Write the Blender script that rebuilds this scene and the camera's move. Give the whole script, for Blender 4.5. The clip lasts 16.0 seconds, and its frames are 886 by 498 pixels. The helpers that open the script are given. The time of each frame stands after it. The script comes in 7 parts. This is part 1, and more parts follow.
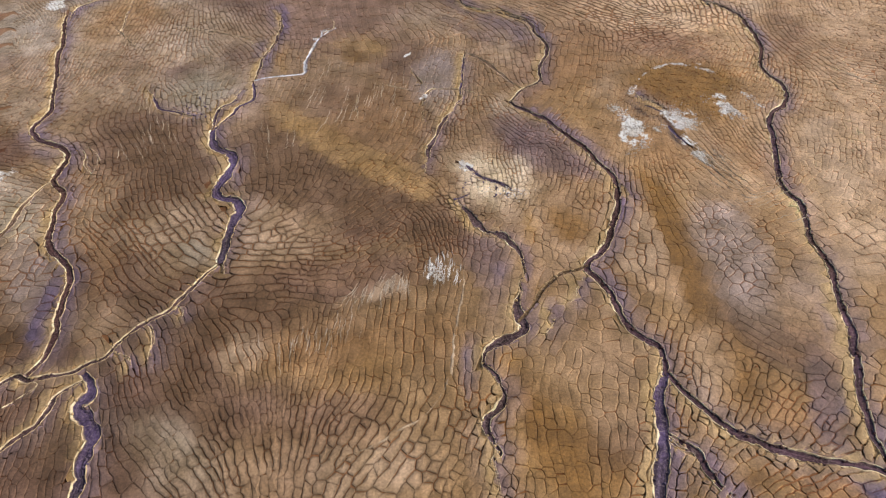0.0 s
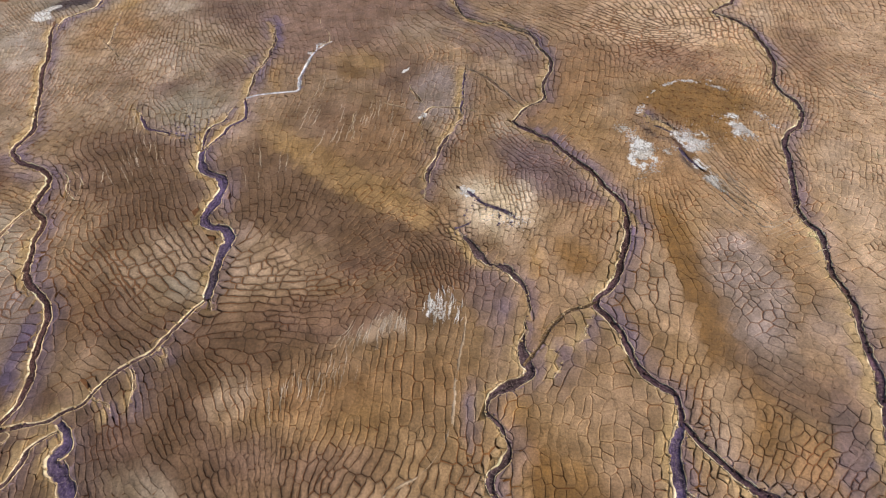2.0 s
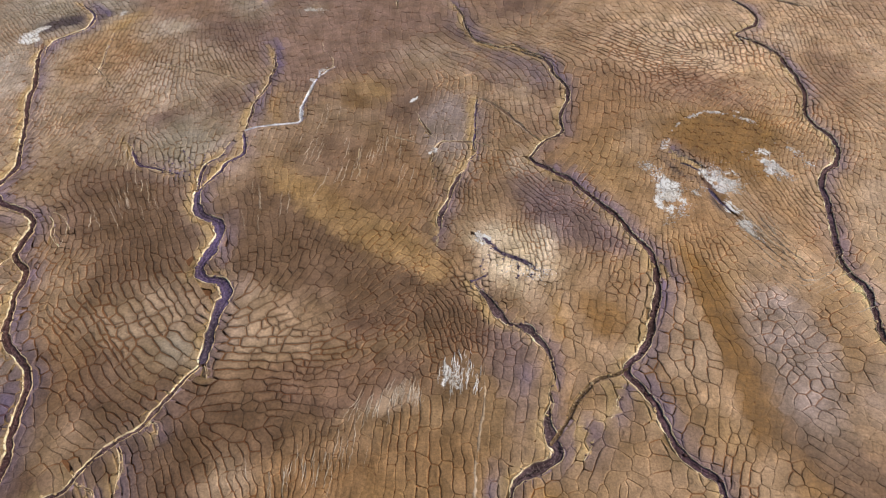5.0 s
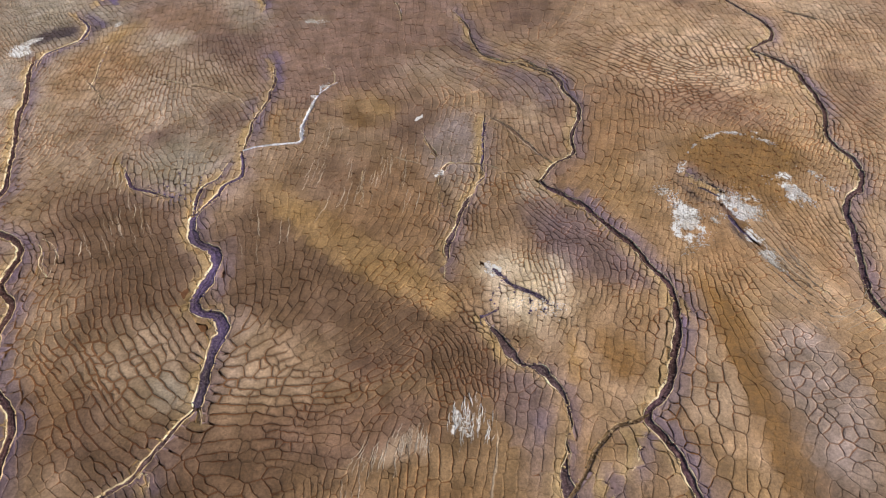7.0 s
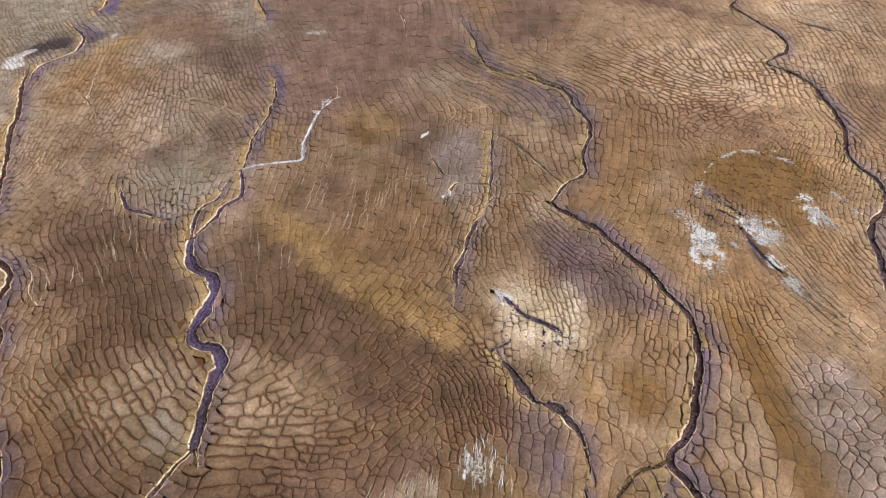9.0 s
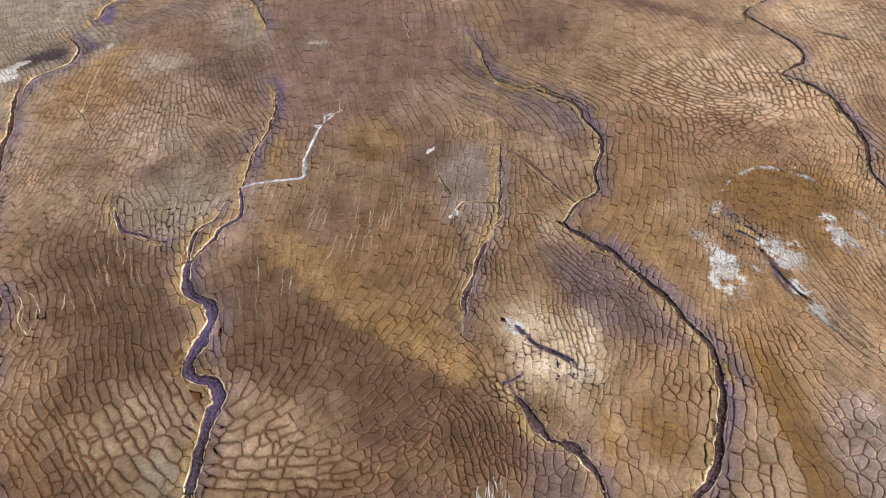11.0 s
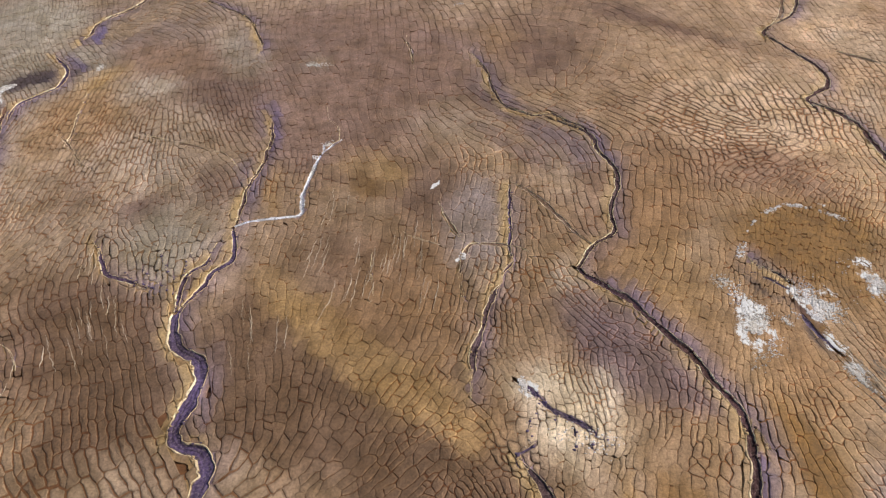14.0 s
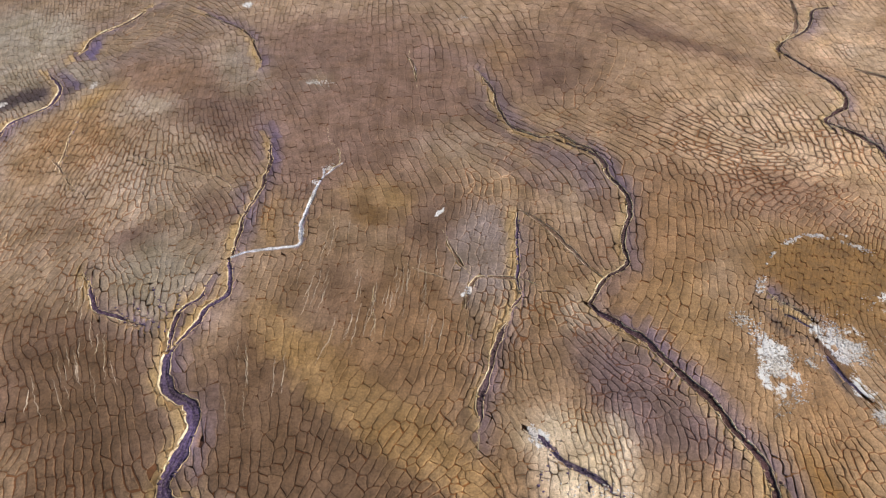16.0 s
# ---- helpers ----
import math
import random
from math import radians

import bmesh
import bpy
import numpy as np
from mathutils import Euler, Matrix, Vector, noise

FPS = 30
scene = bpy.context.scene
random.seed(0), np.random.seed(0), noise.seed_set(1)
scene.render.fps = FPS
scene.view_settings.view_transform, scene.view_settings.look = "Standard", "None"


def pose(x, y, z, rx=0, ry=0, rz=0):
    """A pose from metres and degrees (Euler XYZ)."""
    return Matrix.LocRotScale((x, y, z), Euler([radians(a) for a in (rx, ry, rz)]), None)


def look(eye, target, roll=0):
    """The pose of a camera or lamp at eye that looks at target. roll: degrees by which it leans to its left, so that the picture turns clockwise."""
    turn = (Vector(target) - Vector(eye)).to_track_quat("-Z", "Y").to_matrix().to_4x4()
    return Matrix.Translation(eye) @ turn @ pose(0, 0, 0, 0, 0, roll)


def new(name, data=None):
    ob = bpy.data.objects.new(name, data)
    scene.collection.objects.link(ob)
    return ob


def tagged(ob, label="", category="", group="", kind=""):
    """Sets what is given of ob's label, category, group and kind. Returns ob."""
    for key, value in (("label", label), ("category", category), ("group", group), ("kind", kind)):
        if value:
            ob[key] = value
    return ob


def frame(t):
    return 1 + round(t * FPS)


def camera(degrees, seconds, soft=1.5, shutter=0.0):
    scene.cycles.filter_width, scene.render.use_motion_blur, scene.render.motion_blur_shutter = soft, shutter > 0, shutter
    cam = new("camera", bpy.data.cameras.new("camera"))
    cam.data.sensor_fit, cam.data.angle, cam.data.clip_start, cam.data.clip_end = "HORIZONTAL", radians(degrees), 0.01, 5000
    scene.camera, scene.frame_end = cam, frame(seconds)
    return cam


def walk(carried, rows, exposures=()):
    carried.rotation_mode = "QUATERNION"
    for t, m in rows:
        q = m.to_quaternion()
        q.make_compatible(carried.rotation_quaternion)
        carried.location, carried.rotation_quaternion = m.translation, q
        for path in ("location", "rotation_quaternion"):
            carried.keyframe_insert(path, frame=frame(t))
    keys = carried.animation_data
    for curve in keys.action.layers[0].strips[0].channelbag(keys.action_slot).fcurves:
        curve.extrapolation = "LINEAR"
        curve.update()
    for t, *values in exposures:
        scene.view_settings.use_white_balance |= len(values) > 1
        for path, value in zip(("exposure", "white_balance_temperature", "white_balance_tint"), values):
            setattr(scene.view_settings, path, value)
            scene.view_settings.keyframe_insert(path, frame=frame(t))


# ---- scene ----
cam = camera(72.5, 16.0, soft=1.3)
PATH = [
    (0, (1.303, 0.53, 42.074), (1.247, 1.891, 40.609), -2.1),
    (0.5, (1.23, 1.673, 42.021), (1.178, 3.034, 40.557), -2.1),
    (1, (1.239, 2.773, 41.977), (1.186, 4.133, 40.512), -2.0),
    (1.5, (1.185, 3.913, 41.928), (1.133, 5.273, 40.462), -2.0),
    (2, (1.124, 4.992, 41.923), (1.071, 6.351, 40.456), -2.0),
    (2.5, (0.907, 6.11, 41.896), (0.855, 7.469, 40.429), -2.0),
    (3, (0.637, 7.193, 41.933), (0.586, 8.551, 40.466), -1.9),
    (3.5, (0.317, 8.347, 42.009), (0.268, 9.706, 40.542), -1.9),
    (4, (0.065, 9.441, 42.063), (0.015, 10.8, 40.596), -1.9),
    (6.5, (-1.044, 14.748, 41.985), (-1.09, 16.105, 40.517), -1.8),
    (7, (-1.262, 15.642, 41.968), (-1.308, 17.0, 40.501), -1.7),
    (7.5, (-1.524, 16.516, 41.918), (-1.57, 17.876, 40.452), -1.7),
    (8, (-1.722, 17.353, 41.844), (-1.767, 18.714, 40.379), -1.7),
    (8.5, (-1.917, 18.203, 41.786), (-1.962, 19.565, 40.322), -1.7),
    (9, (-2.09, 18.973, 41.738), (-2.135, 20.335, 40.274), -1.6),
    (11.5, (-2.772, 23.05, 41.405), (-2.822, 24.413, 39.942), -1.9),
    (12, (-2.777, 23.922, 41.417), (-2.829, 25.284, 39.953), -1.9),
    (12.5, (-2.81, 24.921, 41.41), (-2.864, 26.283, 39.946), -2.0),
    (13, (-2.884, 25.891, 41.412), (-2.938, 27.253, 39.949), -2.0),
    (13.5, (-3.022, 26.941, 41.455), (-3.078, 28.303, 39.992), -2.0),
    (14, (-3.2, 27.92, 41.534), (-3.255, 29.282, 40.071), -2.0),
    (14.5, (-3.337, 28.957, 41.616), (-3.393, 30.32, 40.153), -2.0),
    (15, (-3.434, 29.885, 41.681), (-3.491, 31.248, 40.218), -2.0),
    (15.5, (-3.506, 30.871, 41.7), (-3.566, 32.234, 40.238), -2.1),
    (16, (-3.568, 31.793, 41.713), (-3.628, 33.157, 40.251), -2.1),
]
walk(cam, [(t, look(e, g, r)) for t, e, g, r in PATH])

# ---- light ----
SUN_AZIMUTH, SUN_HEIGHT = 84, 38          # degrees: clockwise from +y, above the horizon
world = bpy.data.worlds.new("world")
scene.world = world
world.use_nodes = True
sky = world.node_tree.nodes.new("ShaderNodeTexSky")
sky.sky_type, sky.sun_disc = "NISHITA", False
sky.sun_elevation, sky.sun_rotation = radians(SUN_HEIGHT), radians(SUN_AZIMUTH)
backing = world.node_tree.nodes["Background"]
backing.inputs["Strength"].default_value = 0.092
world.node_tree.links.new(sky.outputs[0], backing.inputs["Color"])
sun = new("sun", bpy.data.lights.new("sun", "SUN"))
sun.data.energy, sun.data.angle, sun.data.color = 4.25, radians(0.6), (1.0, 0.92, 0.80)
a, h = radians(SUN_AZIMUTH), radians(SUN_HEIGHT)
sun.matrix_world = look((math.sin(a) * math.cos(h) * 60, math.cos(a) * math.cos(h) * 60, math.sin(h) * 60), (0, 0, 0))
scene.view_settings.exposure = 0.0


# ---- materials ----
def nodes_of(name):
    mat = bpy.data.materials.new(name)
    mat.use_nodes = True
    return mat, mat.node_tree, mat.node_tree.nodes["Principled BSDF"]


def add(tree, kind, links=(), **values):
    node = tree.nodes.new(kind)
    for key, value in values.items():
        node.inputs[key].default_value = value
    for key, socket in links:
        tree.links.new(socket, node.inputs[key])
    return node


def ramp(tree, socket, *stops):
    node = tree.nodes.new("ShaderNodeValToRGB")
    tree.links.new(socket, node.inputs[0])
    while len(node.color_ramp.elements) < len(stops):
        node.color_ramp.elements.new(0.5)
    for element, (at, v) in zip(node.color_ramp.elements, stops):
        element.position = at
        element.color = (v, v, v, 1) if isinstance(v, (int, float)) else (*v, 1)
    return node.outputs[0]


def mix(tree, kind, fac, one, two):
    node = tree.nodes.new("ShaderNodeMix")
    node.data_type, node.blend_type = "RGBA", kind
    for socket, value in ((node.inputs[0], fac), (node.inputs[6], one), (node.inputs[7], two)):
        if isinstance(value, bpy.types.NodeSocket):
            tree.links.new(value, socket)
        else:
            socket.default_value = value if isinstance(value, (int, float)) else (*value, 1)
    return node.outputs[2]


def mud_material(name, rough, grain, piece="none", gloss=0.25, lines=0.0, pale=0.0, mottle=1.0):
    """Dried mud: the "mud" colour of the mesh, broken by blotches, fine grain and salt dust."""
    mat, tree, bsdf = nodes_of(name)
    place = add(tree, "ShaderNodeNewGeometry").outputs["Position"]
    mud = tree.nodes.new("ShaderNodeAttribute")
    mud.attribute_name = "mud"
    salt = tree.nodes.new("ShaderNodeAttribute")
    salt.attribute_name = "salt"
    blotch = add(tree, "ShaderNodeTexNoise", [("Vector", place)], Scale=0.55, Detail=6, Roughness=0.62)
    fine = add(tree, "ShaderNodeTexNoise", [("Vector", place)], Scale=5.0, Detail=8, Roughness=0.7)
    colour = mix(tree, "MULTIPLY", 1.0, mud.outputs["Color"], ramp(tree, blotch.outputs["Fac"], (0.3, (0.68, 0.66, 0.63)), (0.7, (1.27, 1.27, 1.29))))
    colour = mix(tree, "MULTIPLY", 1.0, colour, ramp(tree, fine.outputs["Fac"], (0.33, 1 - 0.3 * mottle), (0.67, 1 + 0.28 * mottle)))
    cloud = add(tree, "ShaderNodeTexNoise", [("Vector", place)], Scale=0.28, Detail=4, Roughness=0.6)
    colour = mix(tree, "MULTIPLY", 1.0, colour, ramp(tree, cloud.outputs["Fac"], (0.36, (0.86, 0.83, 0.76)), (0.64, (1.12, 1.13, 1.19))))
    bent = add(tree, "ShaderNodeTexNoise", [("Vector", place)], Scale=0.9, Detail=3)
    shift = add(tree, "ShaderNodeVectorMath", [(0, bent.outputs["Color"])])
    shift.operation = "SCALE"
    shift.inputs["Scale"].default_value = 0.9
    moved = add(tree, "ShaderNodeVectorMath", [(0, place), (1, shift.outputs[0])])
    cell = add(tree, "ShaderNodeTexVoronoi", [("Vector", moved.outputs[0])], Scale=1.9)
    cell.feature = "DISTANCE_TO_EDGE"
    hair = ramp(tree, cell.outputs["Distance"], (0.0, 0.0), (0.045, 1.0))
    colour = mix(tree, "MULTIPLY", lines, colour, hair)
    if pale:
        thread = add(tree, "ShaderNodeTexVoronoi", [("Vector", moved.outputs[0])], Scale=2.6)
        thread.feature = "DISTANCE_TO_EDGE"
        wisp = mix(tree, "MULTIPLY", 1.0, ramp(tree, thread.outputs["Distance"], (0.0, pale), (0.07, 0.0)), ramp(tree, fine.outputs["Fac"], (0.42, 0.0), (0.6, 1.0)))
        colour = mix(tree, "MIX", wisp, colour, (0.40, 0.31, 0.27))
    if piece == "object":
        chance = tree.nodes.new("ShaderNodeObjectInfo").outputs["Random"]
    elif piece == "island":
        chance = add(tree, "ShaderNodeNewGeometry").outputs["Random Per Island"]
    if piece != "none":
        colour = mix(tree, "MULTIPLY", 1.0, colour, ramp(tree, chance, (0, (0.96, 0.96, 0.955)), (1, (1.04, 1.04, 1.045))))
    crumb = add(tree, "ShaderNodeTexNoise", [("Vector", place)], Scale=2.2, Detail=9, Roughness=0.85)
    dust = add(tree, "ShaderNodeMath", [(0, crumb.outputs["Fac"]), (1, salt.outputs["Fac"])])
    colour = mix(tree, "MIX", ramp(tree, dust.outputs[0], (0.86, 0), (0.93, 1)), colour, (0.74, 0.72, 0.71))
    tree.links.new(colour, bsdf.inputs["Base Color"])
    wet = ramp(tree, blotch.outputs["Fac"], (0.35, rough), (0.7, min(1, rough + 0.15)))
    tree.links.new(wet, bsdf.inputs["Roughness"])
    bsdf.inputs["Specular IOR Level"].default_value = gloss
    creased = add(tree, "ShaderNodeBump", [("Height", hair)], Strength=min(1.0, 2 * lines), Distance=0.03)
    bump = add(tree, "ShaderNodeBump", [("Height", fine.outputs["Fac"]), ("Normal", creased.outputs[0])], Strength=grain, Distance=0.06)
    tree.links.new(bump.outputs[0], bsdf.inputs["Normal"])
    return mat


PLATE_ONE = mud_material("dried_mud_plate", 0.62, 0.7, "object", 0.3, 0.2, mottle=1.12)
PLATE_ALL = mud_material("dried_mud", 0.62, 0.7, "island", 0.3, 0.2, mottle=1.12)
BANK = mud_material("creek_bank_mud", 0.7, 0.9)
BED = mud_material("creek_bed_mud", 0.75, 0.9, gloss=0.1, pale=0.5, mottle=2.0)
BASE = mud_material("ground_mud", 0.6, 0.6)
SALT = mud_material("salt_crust", 0.6, 0.8, "island")

# ---- the plan: base colours ----
TONES = {
    "dusk": (0.164, 0.095, 0.052), "loam": (0.226, 0.132, 0.079), "fawn": (0.319, 0.208, 0.122), "sand": (0.370, 0.257, 0.166), "cream": (0.613, 0.487, 0.346), "ash": (0.329, 0.257, 0.179), "straw": (0.305, 0.172, 0.079), "sienna": (0.211, 0.110, 0.032), "honey": (0.339, 0.204, 0.085), "heather": (0.334, 0.252, 0.215), "plum": (0.188, 0.123, 0.116), "iris": (0.113, 0.079, 0.157), "pitch": (0.075, 0.049, 0.043), "clay": (0.243, 0.143, 0.096),
    "tan": (0.50, 0.335, 0.21), "brown": (0.19, 0.112, 0.076), "umber": (0.16, 0.090, 0.057), "ochre": (0.30, 0.178, 0.08),
    "rust": (0.22, 0.118, 0.036), "amber": (0.52, 0.31, 0.115), "grey": (0.40, 0.30, 0.215), "purple": (0.20, 0.145, 0.165),
    "violet": (0.125, 0.10, 0.175), "gilt": (0.20, 0.108, 0.028), "wet": (0.085, 0.042, 0.032), "lilac": (0.33, 0.255, 0.225), "mauve": (0.23, 0.15, 0.115), "gold": (0.40, 0.255, 0.12), "white": (0.54, 0.43, 0.325),
}
STAINS, TONE_SHIFTS, WEAVES, GAPES, CREEKS = [], [], [], [], []


def stain(tone, x, y, ax, ay, bx, by, strength):
    """A soft patch of one tone round (x, y), with its two half axes."""
    STAINS.append((tone, x, y, ax, ay, bx, by, strength))


def tone_shift(x, y, rx, ry, stops):
    """How much darker than usual the mud is painted round (x, y), in stops; minus is paler."""
    TONE_SHIFTS.append((x, y, rx, ry, stops))


def weave(x, y, reach, angle, wide, long):
    """How the mud has cracked round (x, y): the pieces' long way in degrees, their width and their length in metres."""
    WEAVES.append((x, y, reach, radians(angle), wide, long))


def gape(x, y, reach, wide):
    """Cracks that stand open wider than elsewhere."""
    GAPES.append((x, y, reach, wide))


def creek(kind, half, depth, line):
    """A dry creek along a line: half its width, and its depth."""
    CREEKS.append((kind, half, depth, line))


stain("violet", 2.7, 27.0, 0.5, 0, 0, -1.2, 0.90)
stain("violet", 3.4, 24.4, 0.4, 0.2, 0.4, -1.2, 0.70)
stain("violet", 5.6, 37.5, 0.7, -0.3, -0.6, -2.0, 0.60)
stain("violet", 6.0, 33.5, 0.6, 0, -0.1, -1.3, 0.60)
stain("violet", 34.0, 34.4, 0.5, 0.1, -1.0, -3.8, 0.50)
stain("violet", 30.7, 24.4, 0.7, 0, -1.0, -2.4, 0.70)
stain("violet", 28.5, 22.7, 0.7, 0, -0.4, -1.0, 0.60)
stain("violet", -21.8, 41.0, 0.7, -0.2, 0.5, -3.1, 0.70)
stain("violet", -22.8, 51.4, 0.6, 0, 1.0, -3.9, 0.50)
stain("violet", 31.0, 17.8, 1.4, -0.2, -0.3, -0.5, 0.70)
stain("violet", -26.4, 21.5, 0.4, 0, 0.6, -1.4, 0.60)
stain("violet", -59.4, 88.9, 0.8, -0.1, 2.0, -4.7, 0.50)
stain("violet", -48.0, 57.2, 2.4, -0.9, 0.3, -1.1, 0.60)
stain("tan", 38.6, 40.6, 3.1, 0, -3.1, -7.4, 0.80)
stain("tan", -25.5, 64.6, 4.4, 0, 1.6, -6.3, 0.50)
stain("tan", -15.8, 58.7, 3.4, 0, 0.6, -3.4, 0.40)
stain("brown", -22.5, 26.6, 4.8, 1.1, 1.3, -2.7, 0.60)
stain("brown", -29.8, 23.4, 2.8, 0, 1.4, -3.0, 0.50)
stain("brown", -22.0, 16.7, 5.0, 0.1, 1.0, -2.4, 0.50)
stain("salt", 21.1, 57.4, 1.7, 0, -0.6, -3.4, 0.58)
stain("salt", 26.8, 59.9, 2.0, -1.5, -1.1, -2.4, 0.60)
stain("salt", 26.8, 55.1, 0.9, -2.4, -0.7, -0.8, 0.52)
stain("salt", 33.2, 62.3, 1.7, -1.4, -0.9, -1.9, 0.60)
stain("salt", 25.9, 71.2, 2.7, 1.2, 0, -0.7, 0.30)
stain("salt", 31.8, 71.8, 2.8, -0.5, -0.2, -0.5, 0.33)
stain("salt", 35.7, 65.3, 2.4, -0.9, -0.6, -1.4, 0.33)
stain("salt", 19.8, 62.4, 1.0, 0, -0.2, -1.4, 0.33)
stain("salt", 5.4, 48.1, 2.8, -1.2, -0.4, -1.9, 0.24)
stain("salt", 1.8, 52.1, 0.8, -0.7, -0.3, -0.8, 0.48)
stain("salt", -1.1, 36.6, 0.4, -0.1, -0.3, -1.6, 0.44)
stain("salt", 0, 36.9, 0.4, -0.1, -0.2, -1.5, 0.47)
stain("salt", -4.8, 34.6, 1.1, 0, 0.1, -0.7, 0.33)
stain("salt", -49.2, 50.9, 1.9, 0.6, 0.9, -1.4, 0.55)
stain("salt", -62.4, 93.0, 1.5, 1.1, 1.2, -1.9, 0.62)
stain("salt", -19.1, 80.2, 0.4, -0.3, 0, -2.1, 0.50)
stain("salt", -19.4, 72.9, 0.3, 0, 0.3, -1.6, 0.55)
stain("salt", -5.4, 75.3, 0.5, 0, 0, -0.6, 0.58)
stain("salt", -2.9, 65.7, 0.5, 0.5, 0.4, -1.1, 0.48)
stain("salt", -17.4, 28.9, 1.2, 0, 0.2, -0.7, 0.26)
stain("grey", -63.5, 82.7, 9.7, -0.2, 4.9, -9.5, 0.80)
stain("brown", -61.0, 74.7, 6.6, -0.1, 1.8, -3.3, 0.60)
stain("tan", -44.9, 79.1, 7.6, -0.1, 3.1, -8.1, 0.50)
stain("grey", -53.0, 63.7, 4.5, 0, 1.9, -3.8, 0.30)
stain("violet", -35.9, 35.0, 0.8, -0.2, 1.0, -3.0, 0.90)
stain("violet", -34.7, 29.6, 0.8, -0.1, 0.7, -2.1, 1.00)
stain("purple", -47.1, 56.1, 3.2, -1.1, 0.5, -1.6, 0.60)
stain("brown", -33.5, 54.4, 6.7, 0, 3.0, -8.3, 1.00)
stain("umber", -51.0, 55.6, 3.8, 0, 1.4, -2.7, 0.80)
stain("grey", -34.2, 66.6, 4.5, -0.1, 1.2, -3.7, 0.80)
stain("white", -47.6, 48.6, 2.6, 0, 1.5, -2.8, 0.60)
stain("grey", -45.0, 46.7, 3.1, 0, 1.8, -3.6, 0.80)
stain("tan", -28.3, 41.7, 4.7, 0, 1.4, -4.0, 0.30)
stain("brown", -23.4, 33.8, 3.1, 3.0, 1.8, -2.3, 0.50)
stain("brown", -30.3, 36.5, 3.3, 0, 1.4, -3.5, 0.40)
stain("tan", -17.6, 42.6, 4.1, 0, 0.8, -3.6, 0.50)
stain("tan", -36.3, 42.5, 2.4, 0, 2.1, -4.9, 0.40)
stain("brown", -20.9, 54.4, 3.9, 0, 1.5, -6.2, 0.70)
stain("umber", -8.6, 45.1, 7.1, 0, 0.6, -4.6, 0.70)
stain("umber", 0.2, 42.7, 2.8, 0, 0.1, -3.6, 0.80)
stain("brown", -9.6, 35.9, 7.8, 1.0, 0.6, -2.7, 0.80)
stain("brown", -20.1, 31.3, 3.3, 1.7, 1.4, -2.3, 0.70)
stain("gold", -11.3, 53.6, 8.5, -6.6, -0.2, -1.1, 0.75)
stain("umber", -11.4, 47.7, 7.3, -4.5, -0.5, -2.8, 0.60)
stain("ochre", -11.0, 76.9, 2.9, 1.5, 0.5, -2.1, 0.80)
stain("brown", -19.6, 85.2, 6.8, -0.2, 1.2, -7.0, 0.80)
stain("brown", -10.9, 63.3, 6.4, -0.1, 0.7, -5.5, 0.60)
stain("brown", -6.1, 74.5, 4.6, -0.1, 0.4, -5.9, 0.60)
stain("tan", -5.7, 85.8, 5.1, -1.0, 0.1, -3.1, 1.00)
stain("purple", 8.4, 81.2, 3.3, -2.6, -1.4, -6.1, 0.60)
stain("tan", 7.7, 75.1, 3.6, -2.0, -0.5, -2.8, 0.60)
stain("purple", 9.0, 58.5, 3.4, -2.8, -1.0, -3.0, 0.50)
stain("purple", 13.9, 52.3, 1.8, -2.2, -1.1, -2.0, 0.50)
stain("grey", -0.5, 68.2, 2.9, 0, 0.2, -6.6, 0.50)
stain("grey", 6.6, 63.7, 1.7, 0, -0.1, -1.8, 0.70)
stain("ochre", 18.2, 63.0, 4.1, 0, -1.2, -8.3, 0.60)
stain("tan", 27.2, 85.9, 8.6, -1.9, -1.2, -5.5, 0.50)
stain("rust", 29.0, 67.2, 6.7, -0.7, -1.4, -5.3, 0.90)
stain("tan", 3.7, 52.3, 3.1, 0, 0, -3.9, 0.50)
stain("white", 6.0, 49.0, 3.5, -0.9, -0.5, -3.0, 0.35)
stain("tan", 9.0, 40.4, 4.4, 0, -0.3, -3.7, 0.60)
stain("rust", 12.6, 43.5, 2.0, -1.8, -0.5, -1.0, 0.50)
stain("rust", 23.7, 35.3, 1.5, 0.7, 0.3, -5.2, 1.10)
stain("rust", 24.4, 30.1, 1.5, 0.9, 0.6, -3.0, 0.80)
stain("rust", 21.9, 43.9, 1.3, 0.8, 0.8, -6.9, 0.90)
stain("umber", 29.1, 29.0, 3.4, -2.8, -1.2, -1.5, 1.00)
stain("lilac", 26.0, 39.8, 2.8, -2.5, -1.7, -2.6, 0.50)
stain("purple", 26.4, 35.6, 2.4, -1.3, -0.6, -1.1, 0.50)
stain("tan", 19.2, 39.7, 1.6, 0, -0.8, -4.4, 0.60)
stain("tan", 21.0, 36.2, 1.6, 0.7, 0.2, -3.8, 0.70)
stain("tan", 43.4, 54.2, 5.4, 0, -2.4, -5.9, 0.80)
stain("tan", 39.5, 46.0, 4.5, 0, -2.0, -5.0, 0.70)
stain("ochre", 36.7, 32.0, 1.4, 0, -2.1, -4.8, 0.80)
stain("ochre", 32.8, 23.5, 1.7, 0, -1.2, -2.8, 0.90)
stain("purple", 29.2, 23.4, 0.9, 0, -1.1, -2.8, 0.80)
stain("purple", 33.0, 31.9, 0.7, 0, -1.2, -3.0, 0.70)
stain("ochre", -8.2, 26.3, 5.4, 1.2, 0.8, -2.6, 0.80)
stain("tan", -10.6, 29.3, 3.1, 1.1, 0.5, -1.2, 0.50)
stain("tan", -16.7, 28.4, 2.3, 0.5, 0.5, -1.1, 0.65)
